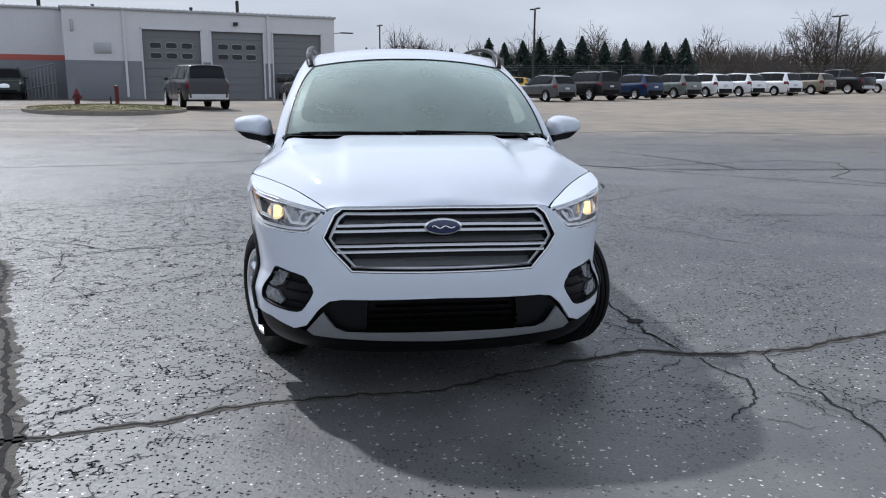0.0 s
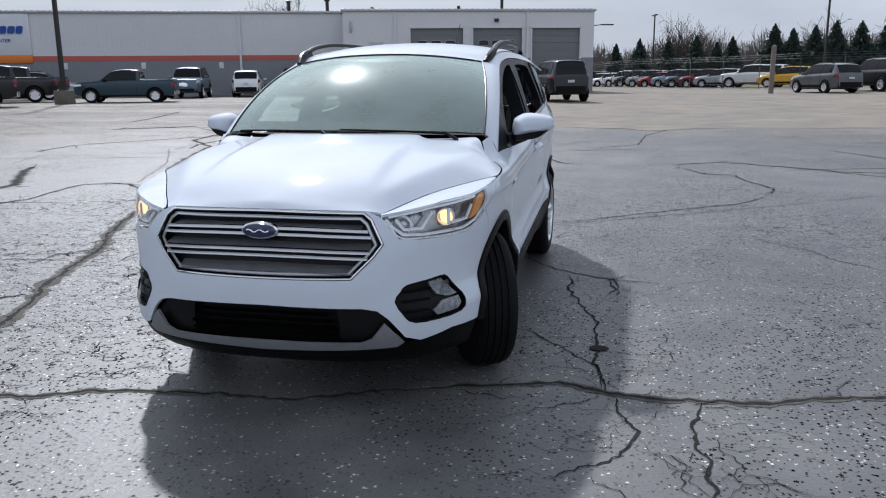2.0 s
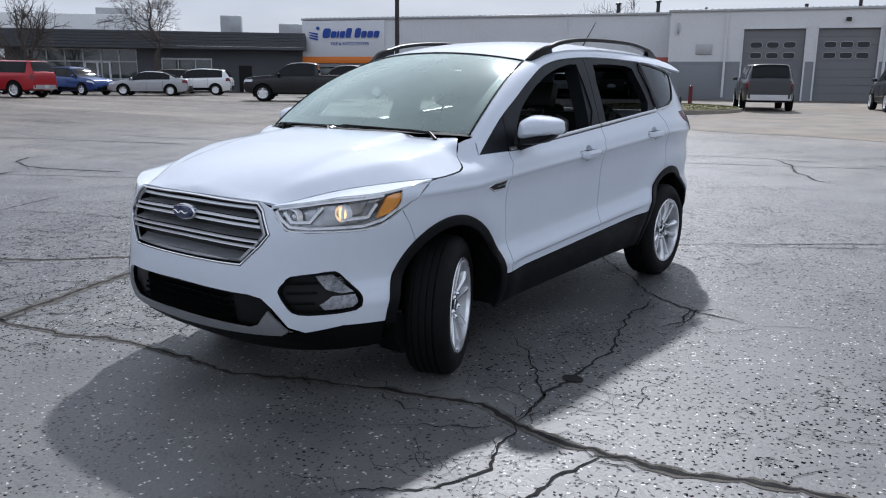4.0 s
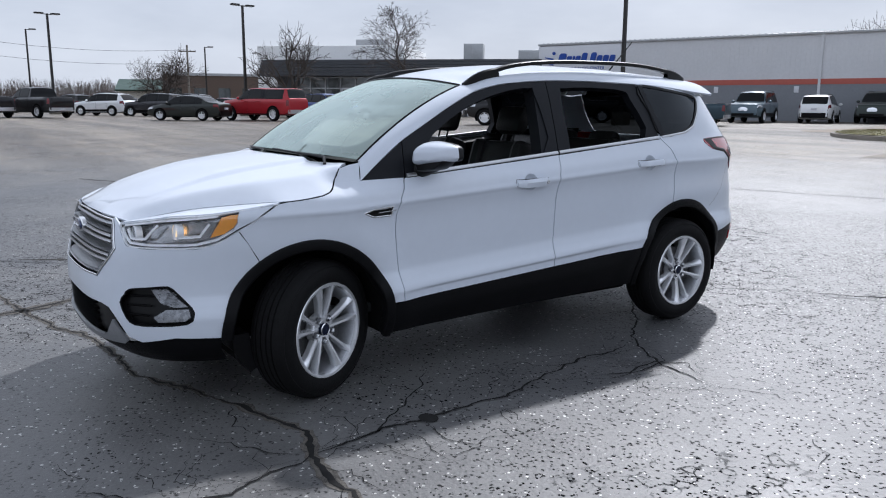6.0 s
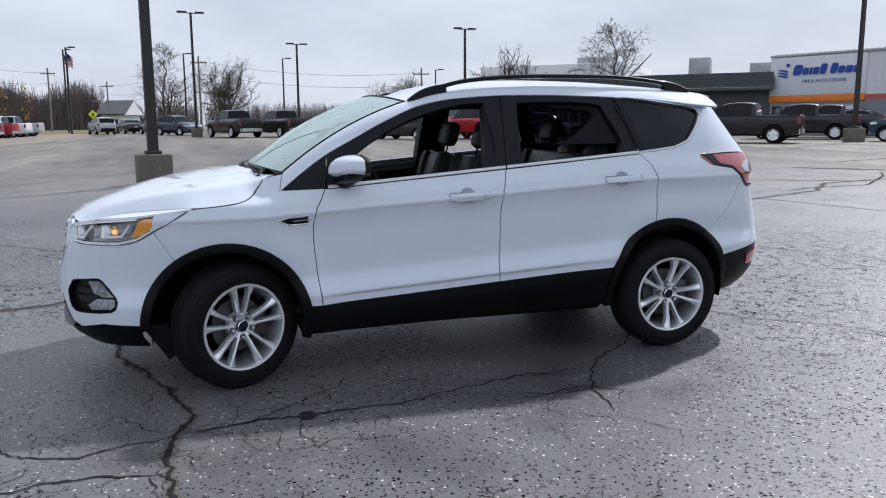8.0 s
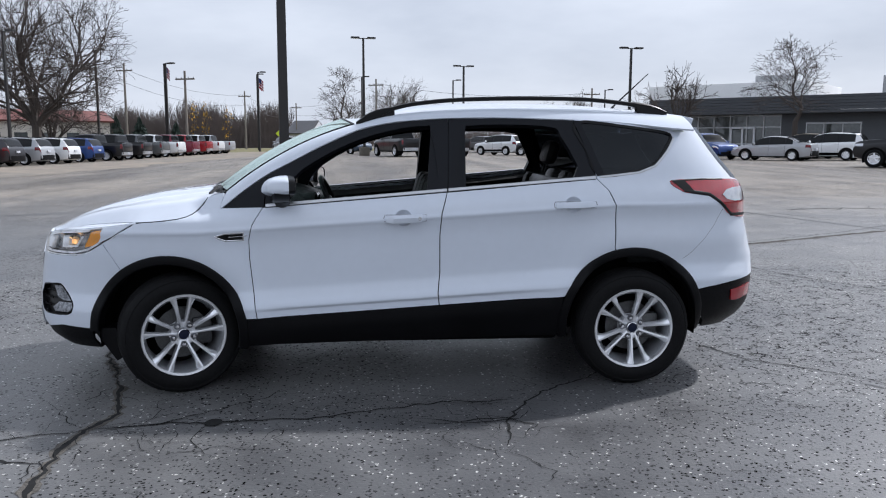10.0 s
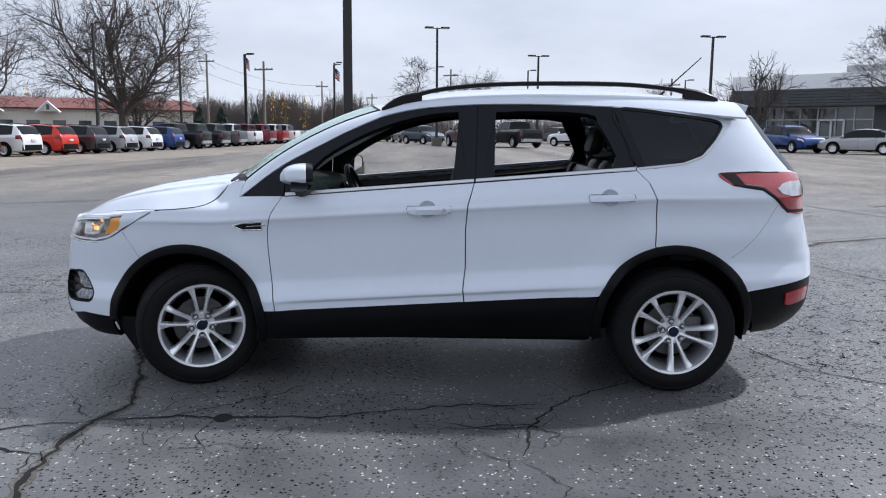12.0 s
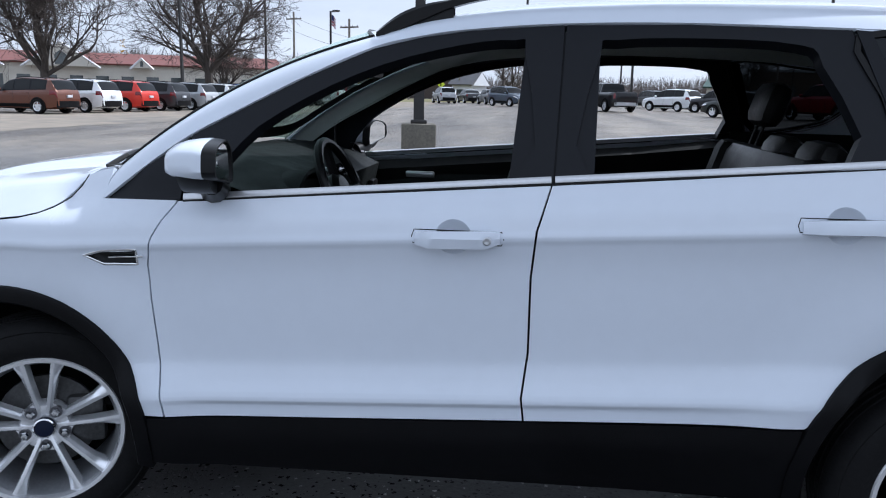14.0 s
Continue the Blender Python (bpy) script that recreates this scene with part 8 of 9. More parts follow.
flag(-88.9, -14.8, 9.0, 60)


def utility_pole(x, y, h):
    th = thing("utility_pole", "weathered wooden utility pole with a cross arm", "utility pole", pose(x, y, rise(x, y), 0, 0, 70), "utility poles")
    bm = bmesh.new()
    tube(bm, [(0, 0, -0.2), (0, 0, h)], [0.16, 0.11], 8)
    part("pole", bm, WOOD_POLE, th)
    bm = bmesh.new()
    box(bm, -1.1, 1.1, -0.06, 0.06, h - 0.9, h - 0.75)
    part("cross_arm", bm, WOOD_POLE, th, smooth=False)
    for sx in (-1.0, -0.4, 0.4, 1.0):
        bm = bmesh.new()
        lathe(bm, [(0.05, h - 0.75), (0.06, h - 0.66), (0.02, h - 0.6)], 8, axis="z", m=Matrix.Translation((sx, 0, 0)))
        part("insulator", bm, GALV, th)
    return Vector((x, y, rise(x, y) + h - 0.6))


ups = [utility_pole(*p) for p in ((-89.9, -30.3, 10.4), (-77.2, -20.3, 8.4), (-122.6, -22.2, 9.2), (-144.0, -16.5, 8.3), (-103.5, -1.2, 9.6), (-101.2, 28.2, 8.4))]
wires = thing("power_line", "thin dark overhead wires between the poles", "cable")
for a, b in ((0, 2), (2, 3), (3, 4), (4, 5)):
    for off in (0.0, 1.6):
        bm = bmesh.new()
        tube(bm, [ups[a].lerp(ups[b], t) + Vector((0, 0, -off - 1.0 * 4 * t * (1 - t))) for t in steps(0, 1, 10)], 0.018, 4)
        part("wire", bm, SATIN_BLACK, wires)


FENCE = mat("dull fence wire", (0.13, 0.135, 0.14), rough=0.6, metal=0.4, var=0.15, scale=6)


def crossing_sign(x, y):
    th = thing("road_sign", "yellow-green diamond warning sign on a thin post", "road sign", pose(x, y, rise(x, y), 0, 0, 0))
    bm = bmesh.new()
    box(bm, -0.03, 0.03, -0.03, 0.03, -0.1, 2.6)
    part("post", bm, GALV, th, smooth=False)
    bm = bmesh.new()
    box(bm, 0.03, 0.05, -0.38, 0.38, -0.38, 0.38, 0.008, m=Matrix.Translation((0, 0, 2.2)) @ Matrix.Rotation(radians(45), 4, "X"))
    board = part("board", bm, mat("yellow-green sign sheet", (0.62, 0.74, 0.04), rough=0.5), th)
    bm = bmesh.new()
    box(bm, 0.05, 0.056, -0.08, 0.08, 1.98, 2.40, 0.002)
    part("symbol", bm, SATIN_BLACK, board)


crossing_sign(-99.3, -13.8)


def wire_fence():
    """Chain-link fence with angled barbed arms behind the north-east rows."""
    th = thing("fence", "grey chain-link fence with angled barbed-wire arms", "fence")
    pts = [Vector((2.0, 72, 0)), Vector((14.0, 58.5, 0)), Vector((30, 62.5, 0)), Vector((48, 69.5, 0)), Vector((68, 77, 0))]
    pts = [Vector((-6, 99, 0))] + pts
    for a, b in zip(pts, pts[1:]):
        n = max(1, int((b - a).length / 3.2))
        tops = []
        for i in range(n + 1):
            p = a.lerp(b, i / n)
            z = rise(p.x, p.y)
            bm = bmesh.new()
            tube(bm, [(p.x, p.y, z), (p.x, p.y, z + 2.2), (p.x - 0.15, p.y - 0.32, z + 2.55)], 0.032, 6)
            part("post", bm, FENCE, th)
            tops.append((p.x, p.y, z))
        for dz, dx, dy in ((2.2, 0, 0), (2.38, -0.07, -0.15), (2.53, -0.14, -0.3), (0.1, 0, 0)):
            bm = bmesh.new()
            tube(bm, [(x + dx, y + dy, z + dz) for x, y, z in tops], 0.012, 4)
            part("wire", bm, FENCE, th)
        bm = bmesh.new()
        run = (b - a).length
        w = 0.0
        d = (b - a).normalized()
        while w < run:
            p = a + d * w
            z = rise(p.x, p.y)
            for sgn in (1, -1):
                q = p + d * (sgn * 2.0)
                bm.faces.new([bm.verts.new(v) for v in ((p.x, p.y, z + 0.1), (p.x + d.x * 0.012, p.y + d.y * 0.012, z + 0.1), (q.x + d.x * 0.012, q.y + d.y * 0.012, z + 2.15), (q.x, q.y, z + 2.15))])
            w += 0.22
        tagged(part("mesh", bm, FENCE, th, smooth=False), kind="stuff")


wire_fence()
bm = bmesh.new()
tube(bm, [(0, 0, -0.1), (0, 0, 2.75), (0, 0, 2.8)], [0.15, 0.14, 0.05], 14)
solo("wooden_post", bm, WOOD_POLE, "thick weathered grey wooden post by the lane", "post", pose(9.9, 45.4, rise(9.9, 45.4)))


# ---- island with hydrant ----
def island():
    cx, cy, a, b, turn = -10.1, 28.7, 5.0, 3.1, radians(111)

    def spot(r, t):
        u, v = a * r * math.cos(t), b * r * math.sin(t)
        return cx + u * math.cos(turn) - v * math.sin(turn), cy + u * math.sin(turn) + v * math.cos(turn)

    out = [spot(1.0, TAU * i / 56) for i in range(56)]
    z = rise(cx, cy)
    bm = bmesh.new()
    prism(bm, out, z - 0.3, z + 0.11)
    solo("kerb", bm, CONCRETE, "pale concrete kerb round the grass island", "kerb", kind="structure", smooth=False)
    bm = bmesh.new()
    c = bm.verts.new((cx, cy, z + 0.24))
    ring = [bm.verts.new((*spot(0.955, TAU * i / 56), z + 0.135)) for i in range(56)]
    for i in range(56):
        bm.faces.new((c, ring[i], ring[(i + 1) % 56]))
    solo("grass", bm, GRASS, "dull yellow-green winter grass on the island", "grass", kind="stuff")
    rng = random.Random(5)
    bm = bmesh.new()
    for _ in range(2600):
        t, r = rng.random() * TAU, 0.94 * rng.random() ** 0.5
        x, y = spot(r, t)
        h = 0.015 + 0.035 * rng.random()
        zz = z + 0.13 + 0.105 * (1 - r)
        dx, dy = rng.uniform(-0.04, 0.04), rng.uniform(-0.04, 0.04)
        bm.faces.new([bm.verts.new(v) for v in ((x - 0.02, y, zz), (x + 0.02, y, zz), (x + dx, y + dy, zz + h))])
    solo("grass_tufts", bm, GRASS, "short dry grass blades on the island", "grass", kind="stuff", smooth=False)


island()


def hydrant(x, y):
    th = thing("fire_hydrant", "faded red fire hydrant on the grass island", "hydrant", pose(x, y, rise(x, y) + 0.12, 0, 0, -40))
    bm = bmesh.new()
    lathe(bm, [(0.17, 0.0), (0.17, 0.05), (0.11, 0.06), (0.11, 0.42), (0.15, 0.44), (0.15, 0.50), (0.12, 0.53), (0.09, 0.64), (0.04, 0.68), (0.03, 0.74), (0.001, 0.74)], 18, axis="z")
    part("barrel", bm, HYDRANT, th)
    for a in (0, 90, 180):
        bm = bmesh.new()
        lathe(bm, [(0.06, 0.08), (0.06, 0.17), (0.08, 0.17), (0.08, 0.22), (0.02, 0.25), (0.001, 0.25)], 12, m=Matrix.Rotation(radians(a), 4, "Z") @ Matrix.Translation((0, 0, 0.36)))
        part("outlet", bm, HYDRANT, th)


hydrant(-11.9, 30.9)
bm = bmesh.new()
tube(bm, [(0, 0, 0), (0, 0, 0.95), (0, 0, 1.0)], [0.10, 0.10, 0.03], 12)
solo("bollard", bm, HYDRANT, "dark red steel bollard on the grass island", "bollard", pose(-11.1, 34.2, rise(-11.1, 34.2) - 0.02))
bm = bmesh.new()
tube(bm, [(0, 0, 0), (0, 0, 0.3), (0, 0, 0.34)], [0.05, 0.05, 0.02], 10)
solo("marker_post", bm, POLE, "short dark marker stub in the grass", "post", pose(-10.9, 32.4, rise(-10.9, 32.4) + 0.13))

# ---- tan worn pavement and grass verges ----
sheet("pavement", [(-6, 16.5), (2, 15.3), (8, 16.2), (14, 14.0), (22, 9.5), (40, 2), (75, -5), (110, 30), (95, 85), (40, 64), (14, 52), (8, 62), (-4, 84), (-12, 78), (-3, 46), (-17, 40), (-16, 30), (-7, 27)], DIRT, "tan worn concrete lane along the parked rows")
sheet("pavement", [(-8, -18), (-20, -15.6), (-30, -14.6), (-45, -12.6), (-60, -9.5), (-85, -12), (-92, -22), (-60, -24), (-34, -27), (-20, -34), (-4, -30)], DIRT, "tan worn concrete lane by the south-west row")
sheet("verge", [(-83, -19), (-92, -10), (-93, 2), (-98, 12), (-135, 10), (-150, -30), (-128, -36), (-90, -32)], GRASS, "dull winter grass verge by the road", step=6, category="grass")
sheet("verge", [(-4, 92), (16, 62), (50, 72), (90, 84), (160, 120), (150, 170), (-10, 150)], GRASS, "brown scrub grass below the tree line", step=8, category="grass")


# ---- cracks and patches in the asphalt ----
CRACK = mat("open asphalt crack", (0.006, 0.006, 0.006), rough=0.95, var=0.4, scale=20)
TAR = mat("black sealing tar", (0.010, 0.010, 0.011), rough=0.35, var=0.3, scale=8)
RNG = random.Random(11)


def crack(points, width, rough=0.5, name="crack", material=None, lift=0.004):
    """A ragged flat-bottomed split along points on the ground; its edges wander."""
    P = []
    for (x0, y0), (x1, y1) in zip(points, points[1:]):
        n = max(2, int(math.hypot(x1 - x0, y1 - y0) / 0.032))
        for k in range(n):
            P.append(Vector((x0 + (x1 - x0) * k / n, y0 + (y1 - y0) * k / n)))
    P.append(Vector(points[-1]))
    bm = bmesh.new()
    last = None
    seed = RNG.random() * 50
    for i, p in enumerate(P):
        d = (P[min(i + 1, len(P) - 1)] - P[max(i - 1, 0)])
        nn = Vector((-d.y, d.x)).normalized() if d.length else Vector((1, 0))
        wob = noise.noise(Vector((p.x * 3.1, p.y * 3.1, seed))) * 0.07 * rough + noise.noise(Vector((p.x * 11, p.y * 11, seed))) * 0.050 * rough + noise.noise(Vector((p.x * 29, p.y * 29, seed))) * 0.034 * rough
        fade = min(1, i / 6, (len(P) - 1 - i) / 6)
        w = width * (0.25 + 0.75 * fade) * (0.25 + 0.8 * abs(noise.noise(Vector((p.x * 8, p.y * 8, seed + 9)))) + 0.35 * RNG.random()) * 1.15
        c = p + nn * wob
        a, b = c + nn * w / 2, c - nn * w / 2
        row = [bm.verts.new((q.x, q.y, rise(q.x, q.y) + lift)) for q in (a, b)]
        if last:
            bm.faces.new((last[0], last[1], row[1], row[0]))
        last = row
    ob = new(name, finish(name, bm, material or CRACK, False))
    ob.parent = GROUND
    return ob


GRAVEL = mat("crumbled gravel in the crack", (0.115, 0.105, 0.092), rough=0.95, var=0.5, scale=14, bump=1.0, bump_scale=70)


def branch(points, width, twigs=4, reach=0.6, crumbled=0.0):
    if crumbled:
        keep = RNG.getstate()
        crack(points, crumbled, 0.5, name="crumbled_edge", material=GRAVEL, lift=0.0025)
        RNG.setstate(keep)
    crack(points, width)
    for _ in range(twigs):
        i = RNG.randrange(len(points) - 1)
        t = RNG.random()
        x, y = points[i][0] * (1 - t) + points[i + 1][0] * t, points[i][1] * (1 - t) + points[i + 1][1] * t
        a = RNG.random() * TAU
        q = [(x, y)]
        for k in range(3):
            a += RNG.uniform(-0.7, 0.7)
            l = reach * RNG.uniform(0.10, 0.28)
            q.append((q[-1][0] + l * math.cos(a), q[-1][1] + l * math.sin(a)))
        crack(q, width * 0.32, 1.1)


branch([(-3.0, -2.62), (-1.79, -2.38), (-1.32, -2.29), (-0.98, -2.14), (-0.70, -2.10), (-0.07, -2.05), (0.33, -1.87), (0.59, -1.79)], 0.022, 5, crumbled=0.07)
branch([(0.59, -1.79), (0.91, -1.67), (1.21, -1.59), (1.46, -1.65), (1.60, -1.69), (1.85, -1.69), (2.25, -1.60), (2.75, -1.45), (3.6, -1.22), (5.2, -0.9)], 0.034, 10, crumbled=0.085)
branch([(1.10, 0.60), (1.19, -0.05), (1.35, -0.56), (1.38, -1.10), (1.40, -1.45), (1.44, -1.64)], 0.020, 16, 0.9)
branch([(1.46, -1.66), (1.52, -1.90), (1.58, -2.06), (1.50, -2.30), (1.25, -2.55)], 0.016, 10, 0.8)
branch([(1.85, -1.70), (1.81, -2.08), (1.84, -2.34), (1.86, -2.60), (1.80, -3.1)], 0.020, 12, 0.8)
branch([(1.43, -1.62), (1.39, -1.35), (1.25, -1.10), (1.03, -0.88), (0.8, -0.7)], 0.012, 3)
branch([(0.20, 1.66), (0.76, 1.04), (1.15, 0.63), (1.48, 0.48), (1.80, 0.44)], 0.018, 12, 0.8)
branch([(1.37, -1.07), (1.62, -1.09), (1.85, -0.95)], 0.010, 3)
branch([(-1.62, -3.2), (-1.63, -2.9), (-1.85, -2.31), (-2.16, -1.53), (-2.40, -0.93), (-2.75, -0.17), (-3.08, 0.77), (-3.48, 1.48), (-4.16, 3.10), (-4.45, 3.95), (-5.29, 5.0), (-6.26, 7.5), (-6.92, 9.6), (-8.04, 10.9), (-8.4, 13.3), (-10.1, 15.8)], 0.045, 16, 1.0, crumbled=0.16)
branch([(-3.73, 2.3), (-2.89, 1.8), (-2.47, 1.5), (-1.37, 1.79), (-0.3, 2.0)], 0.018, 6)
branch([(-2.91, 1.55), (-2.66, 0.85), (-2.57, 0.29)], 0.014, 4)
branch([(-4.4, 3.7), (-3.62, 4.14), (-2.89, 4.35), (-1.83, 4.88), (-1.19, 5.21), (-0.73, 5.22)], 0.020, 2)
branch([(0.92, 2.85), (1.57, 3.38), (2.01, 3.76), (2.83, 4.42), (3.09, 4.77), (3.29, 5.23)], 0.030, 4)
branch([(3.29, 5.23), (3.41, 5.63), (3.34, 6.02), (3.16, 6.32), (3.11, 6.94), (2.69, 7.03), (2.41, 7.67)], 0.045, 5)
branch([(0.87, 10.5), (1.75, 11.3), (1.97, 13.4), (2.65, 15.5)], 0.045, 5, 1.5)
branch([(-0.11, 2.07), (0.34, 2.26), (0.60, 2.59), (0.95, 2.88)], 0.014, 6)
branch([(3.0, 8.7), (4.4, 7.5), (5.8, 6.2), (8, 4.2)], 0.032, 6)
branch([(2.28, 8.13), (3.03, 8.49), (3.47, 8.23), (4.06, 7.87), (4.66, 7.38), (5.57, 7.16), (6.91, 6.89), (9.5, 6.4)], 0.055, 5, 1.2)
branch([(5.16, 10.46), (5.48, 9.69), (5.90, 8.80), (6.23, 7.92), (6.33, 7.09)], 0.045, 3)
branch([(3.85, 2.78), (4.15, 2.86), (4.49, 2.83), (4.88, 2.80), (6.2, 2.6)], 0.022, 2)
branch([(2.73, 2.21), (2.94, 1.99), (3.06, 1.88), (3.18, 1.47), (3.39, 1.24), (3.49, 1.13)], 0.016, 4)
branch([(1.32, 0.66), (1.44, 0.57), (1.49, 0.26), (1.41, 0.01)], 0.014, 2)
branch([(1.51, 0.08), (1.47, 0.26), (1.43, 0.49), (1.53, 0.64), (1.68, 0.54)], 0.014, 2)
# on the old surface behind and beyond the car
branch([(-9.68, 14.05), (-8.85, 13.26), (-7.39, 11.32), (-7.40, 10.56), (-7.41, 9.98), (-7.11, 9.16)], 0.085, 4, 1.2)
branch([(-5.86, 4.67), (-5.44, 4.62), (-4.98, 4.26), (-4.60, 4.05)], 0.055, 3)
branch([(-6.5, 2.7), (-4.96, 3.19), (-4.74, 3.28), (-4.28, 3.50)], 0.035, 3)
branch([(-7.0, 1.8), (-5.99, 2.83), (-5.88, 3.17), (-6.01, 3.85), (-6.01, 4.44), (-5.66, 4.59), (-5.17, 4.61)], 0.055, 5)
branch([(-7.6, 3.2), (-6.95, 3.90), (-6.92, 4.13), (-7.47, 4.88), (-7.86, 5.45), (-8.14, 5.98)], 0.12, 6, crumbled=0.22)
branch([(-9.71, 7.85), (-9.88, 9.20), (-9.46, 9.95), (-9.09, 10.45), (-8.0, 12.1)], 0.09, 5, 1.2)
branch([(-11.9, 13.3), (-11.43, 13.71), (-10.75, 14.27), (-10.20, 14.81)], 0.20, 6, 1.6, crumbled=0.4)
branch([(-13.14, 15.96), (-13.62, 17.9), (-15.14, 22.12)], 0.14, 4, 1.6)
branch([(-3.48, 0.04), (-3.27, 0.18), (-3.28, 0.46), (-3.10, 0.58), (-3.12, 0.77)], 0.018, 3)
branch([(-3.23, 1.18), (-3.11, 1.30), (-2.83, 1.26), (-2.48, 1.49), (-2.0, 1.75)], 0.018, 4)
branch([(-4.6, 0.1), (-3.23, 0.53), (-3.07, 0.80)], 0.022, 2)
branch([(-2.47, -0.17), (-2.29, -0.12), (-1.96, 0.19), (-1.5, 0.5)], 0.014, 3)
branch([(-11.0, -0.5), (-9.81, 0.20), (-9.35, 0.45), (-8.93, 0.67), (-9.08, 1.02)], 0.060, 4)
branch([(-10.75, 2.01), (-10.23, 1.53), (-9.60, 1.42), (-9.03, 1.54), (-8.0, 2.1)], 0.070, 4)
branch([(-5.73, -0.85), (-6.01, -0.69), (-6.12, -0.33), (-6.39, 0.12), (-6.54, 0.44)], 0.026, 5)
branch([(-4.79, -0.92), (-4.36, -0.81), (-4.13, -0.63)], 0.022, 3)
branch([(-3.9, -2.2), (-3.51, -1.60), (-3.27, -1.46), (-3.0, -1.17), (-2.6, -0.7)], 0.030, 3, crumbled=0.07)
branch([(-4.45, -3.35), (-4.10, -3.0), (-3.9, -2.5)], 0.020, 2)
branch([(0.69, 8.01), (0.44, 8.22), (0.25, 8.66), (-0.04, 9.0), (-0.26, 9.79), (-0.73, 10.63)], 0.050, 4)
branch([(3.88, 7.5), (5.6, 7.9), (8.0, 8.25), (8.54, 7.7), (8.0, 6.5), (7.2, 5.8), (7.6, 4.9)], 0.03, 6)
branch([(4.98, 6.94), (6.23, 7.04), (8.8, 6.7)], 0.03, 5)
branch([(-3.1, 0.3), (-4.6, 0.1), (-6.5, -0.7)], 0.016, 4)
branch([(-5.37, 4.74), (-6.3, 7.0), (-7.5, 9.0)], 0.018, 3)
branch([(-8.7, 6.0), (-9.2, 7.4), (-7.7, 7.8)], 0.02, 3)
# straight old joints, darker lines across the lot
for pts, w in (([(-17, 2.2), (-14.6, 3.43), (-13.67, 3.91), (-12.77, 4.37), (-11.0, 5.3)], 0.10), ([(-11.5, 13.9), (-11.4, 15.2), (-9.2, 15.5)], 0.14), ([(2.92, 15.8), (5.4, 16.7), (7.4, 17.2)], 0.16), ([(-2.67, 10.17), (-1.88, 10.55), (-1.0, 10.7), (0.05, 10.63)], 0.06), ([(-14, 5.4), (-6.0, 7.99), (-3.9, 8.5), (-1.85, 9.2), (2, 10.6)], 0.05), ([(-3.2, -1.45), (-3.6, -2.0), (-6, -4.5)], 0.03), ([(0.92, 2.74), (1.62, 3.22), (4.5, 5.2)], 0.022), ([(-1.6, -4.2), (-1.6, -3.3)], 0.02),
               ([(-10.3, -0.4), (-8.7, 0.9), (-6.0, 2.9)], 0.04), ([(-14, -7), (-19, -1), (-24, 6)], 0.08), ([(-26, 6), (-21, 16), (-17, 27)], 0.08), ([(-4, 20), (6, 24), (20, 29)], 0.10), ([(2, 17), (12, 20), (24, 18)], 0.08), ([(6, 12), (12, 10), (20, 5)], 0.05), ([(-30, -6), (-36, 2), (-40, 9)], 0.10), ([(-12, 12), (-20, 18)], 0.07)):
    crack(pts, w, 0.3, material=TAR)
# fine shatter round the older, rougher part of the lot
for k in range(150):
    if k < 95:
        x, y = RNG.uniform(-4.2, -0.9), RNG.uniform(-3.4, 2.8)
    elif k < 125:
        x, y = RNG.uniform(0.9, 3.6), RNG.uniform(-3.0, 3.5)
    else:
        x, y = RNG.uniform(0.0, 3.0), RNG.uniform(1.6, 4.5)
    a = RNG.random() * TAU
    q = [(x, y)]
    for i in range(3):
        a += RNG.uniform(-0.9, 0.9)
        l = RNG.uniform(0.06, 0.22)
        q.append((q[-1][0] + l * math.cos(a), q[-1][1] + l * math.sin(a)))
    crack(q, RNG.uniform(0.004, 0.010), 1.0)
# a dark spot beside the car
bm = bmesh.new()
bm.faces.new([bm.verts.new((1.385 + 0.055 * (1 + 0.35 * noise.noise(Vector((i, 0, 0)))) * math.cos(TAU * i / 16), -1.043 + 0.045 * (1 + 0.35 * noise.noise(Vector((0, i, 0)))) * math.sin(TAU * i / 16), 0.006)) for i in range(16)])
spot = new("tar_spot", finish("tar_spot", bm, CRACK, False))
spot.parent = GROUND


# ---- trees ----
BARK = mat("grey-brown bark", (0.070, 0.058, 0.050), rough=0.9, var=0.35, scale=5, bump=0.6, bump_scale=22)
TWIG = mat("thin brown twigs", (0.080, 0.066, 0.058), rough=0.9, var=0.25, scale=2)
SPRUCE = mat("dark spruce needles", (0.026, 0.044, 0.034), rough=0.85, var=0.4, scale=3)
SCRUB = mat("brown-grey winter scrub", (0.140, 0.115, 0.102), rough=0.95, var=0.3, scale=0.4)


def limb(bm, a, b, ra, rb, sides):
    d = (b - a)
    if d.length < 1e-4:
        return
    d.normalize()
    u = d.cross(Vector((0, 0, 1)) if abs(d.z) < 0.9 else Vector((1, 0, 0))).normalized()
    v = d.cross(u)
    r0 = [bm.verts.new(a + (u * math.cos(TAU * k / sides) + v * math.sin(TAU * k / sides)) * ra) for k in range(sides)]
    r1 = [bm.verts.new(b + (u * math.cos(TAU * k / sides) + v * math.sin(TAU * k / sides)) * rb) for k in range(sides)]
    for k in range(sides):
        bm.faces.new((r0[k], r0[(k + 1) % sides], r1[(k + 1) % sides], r1[k]))


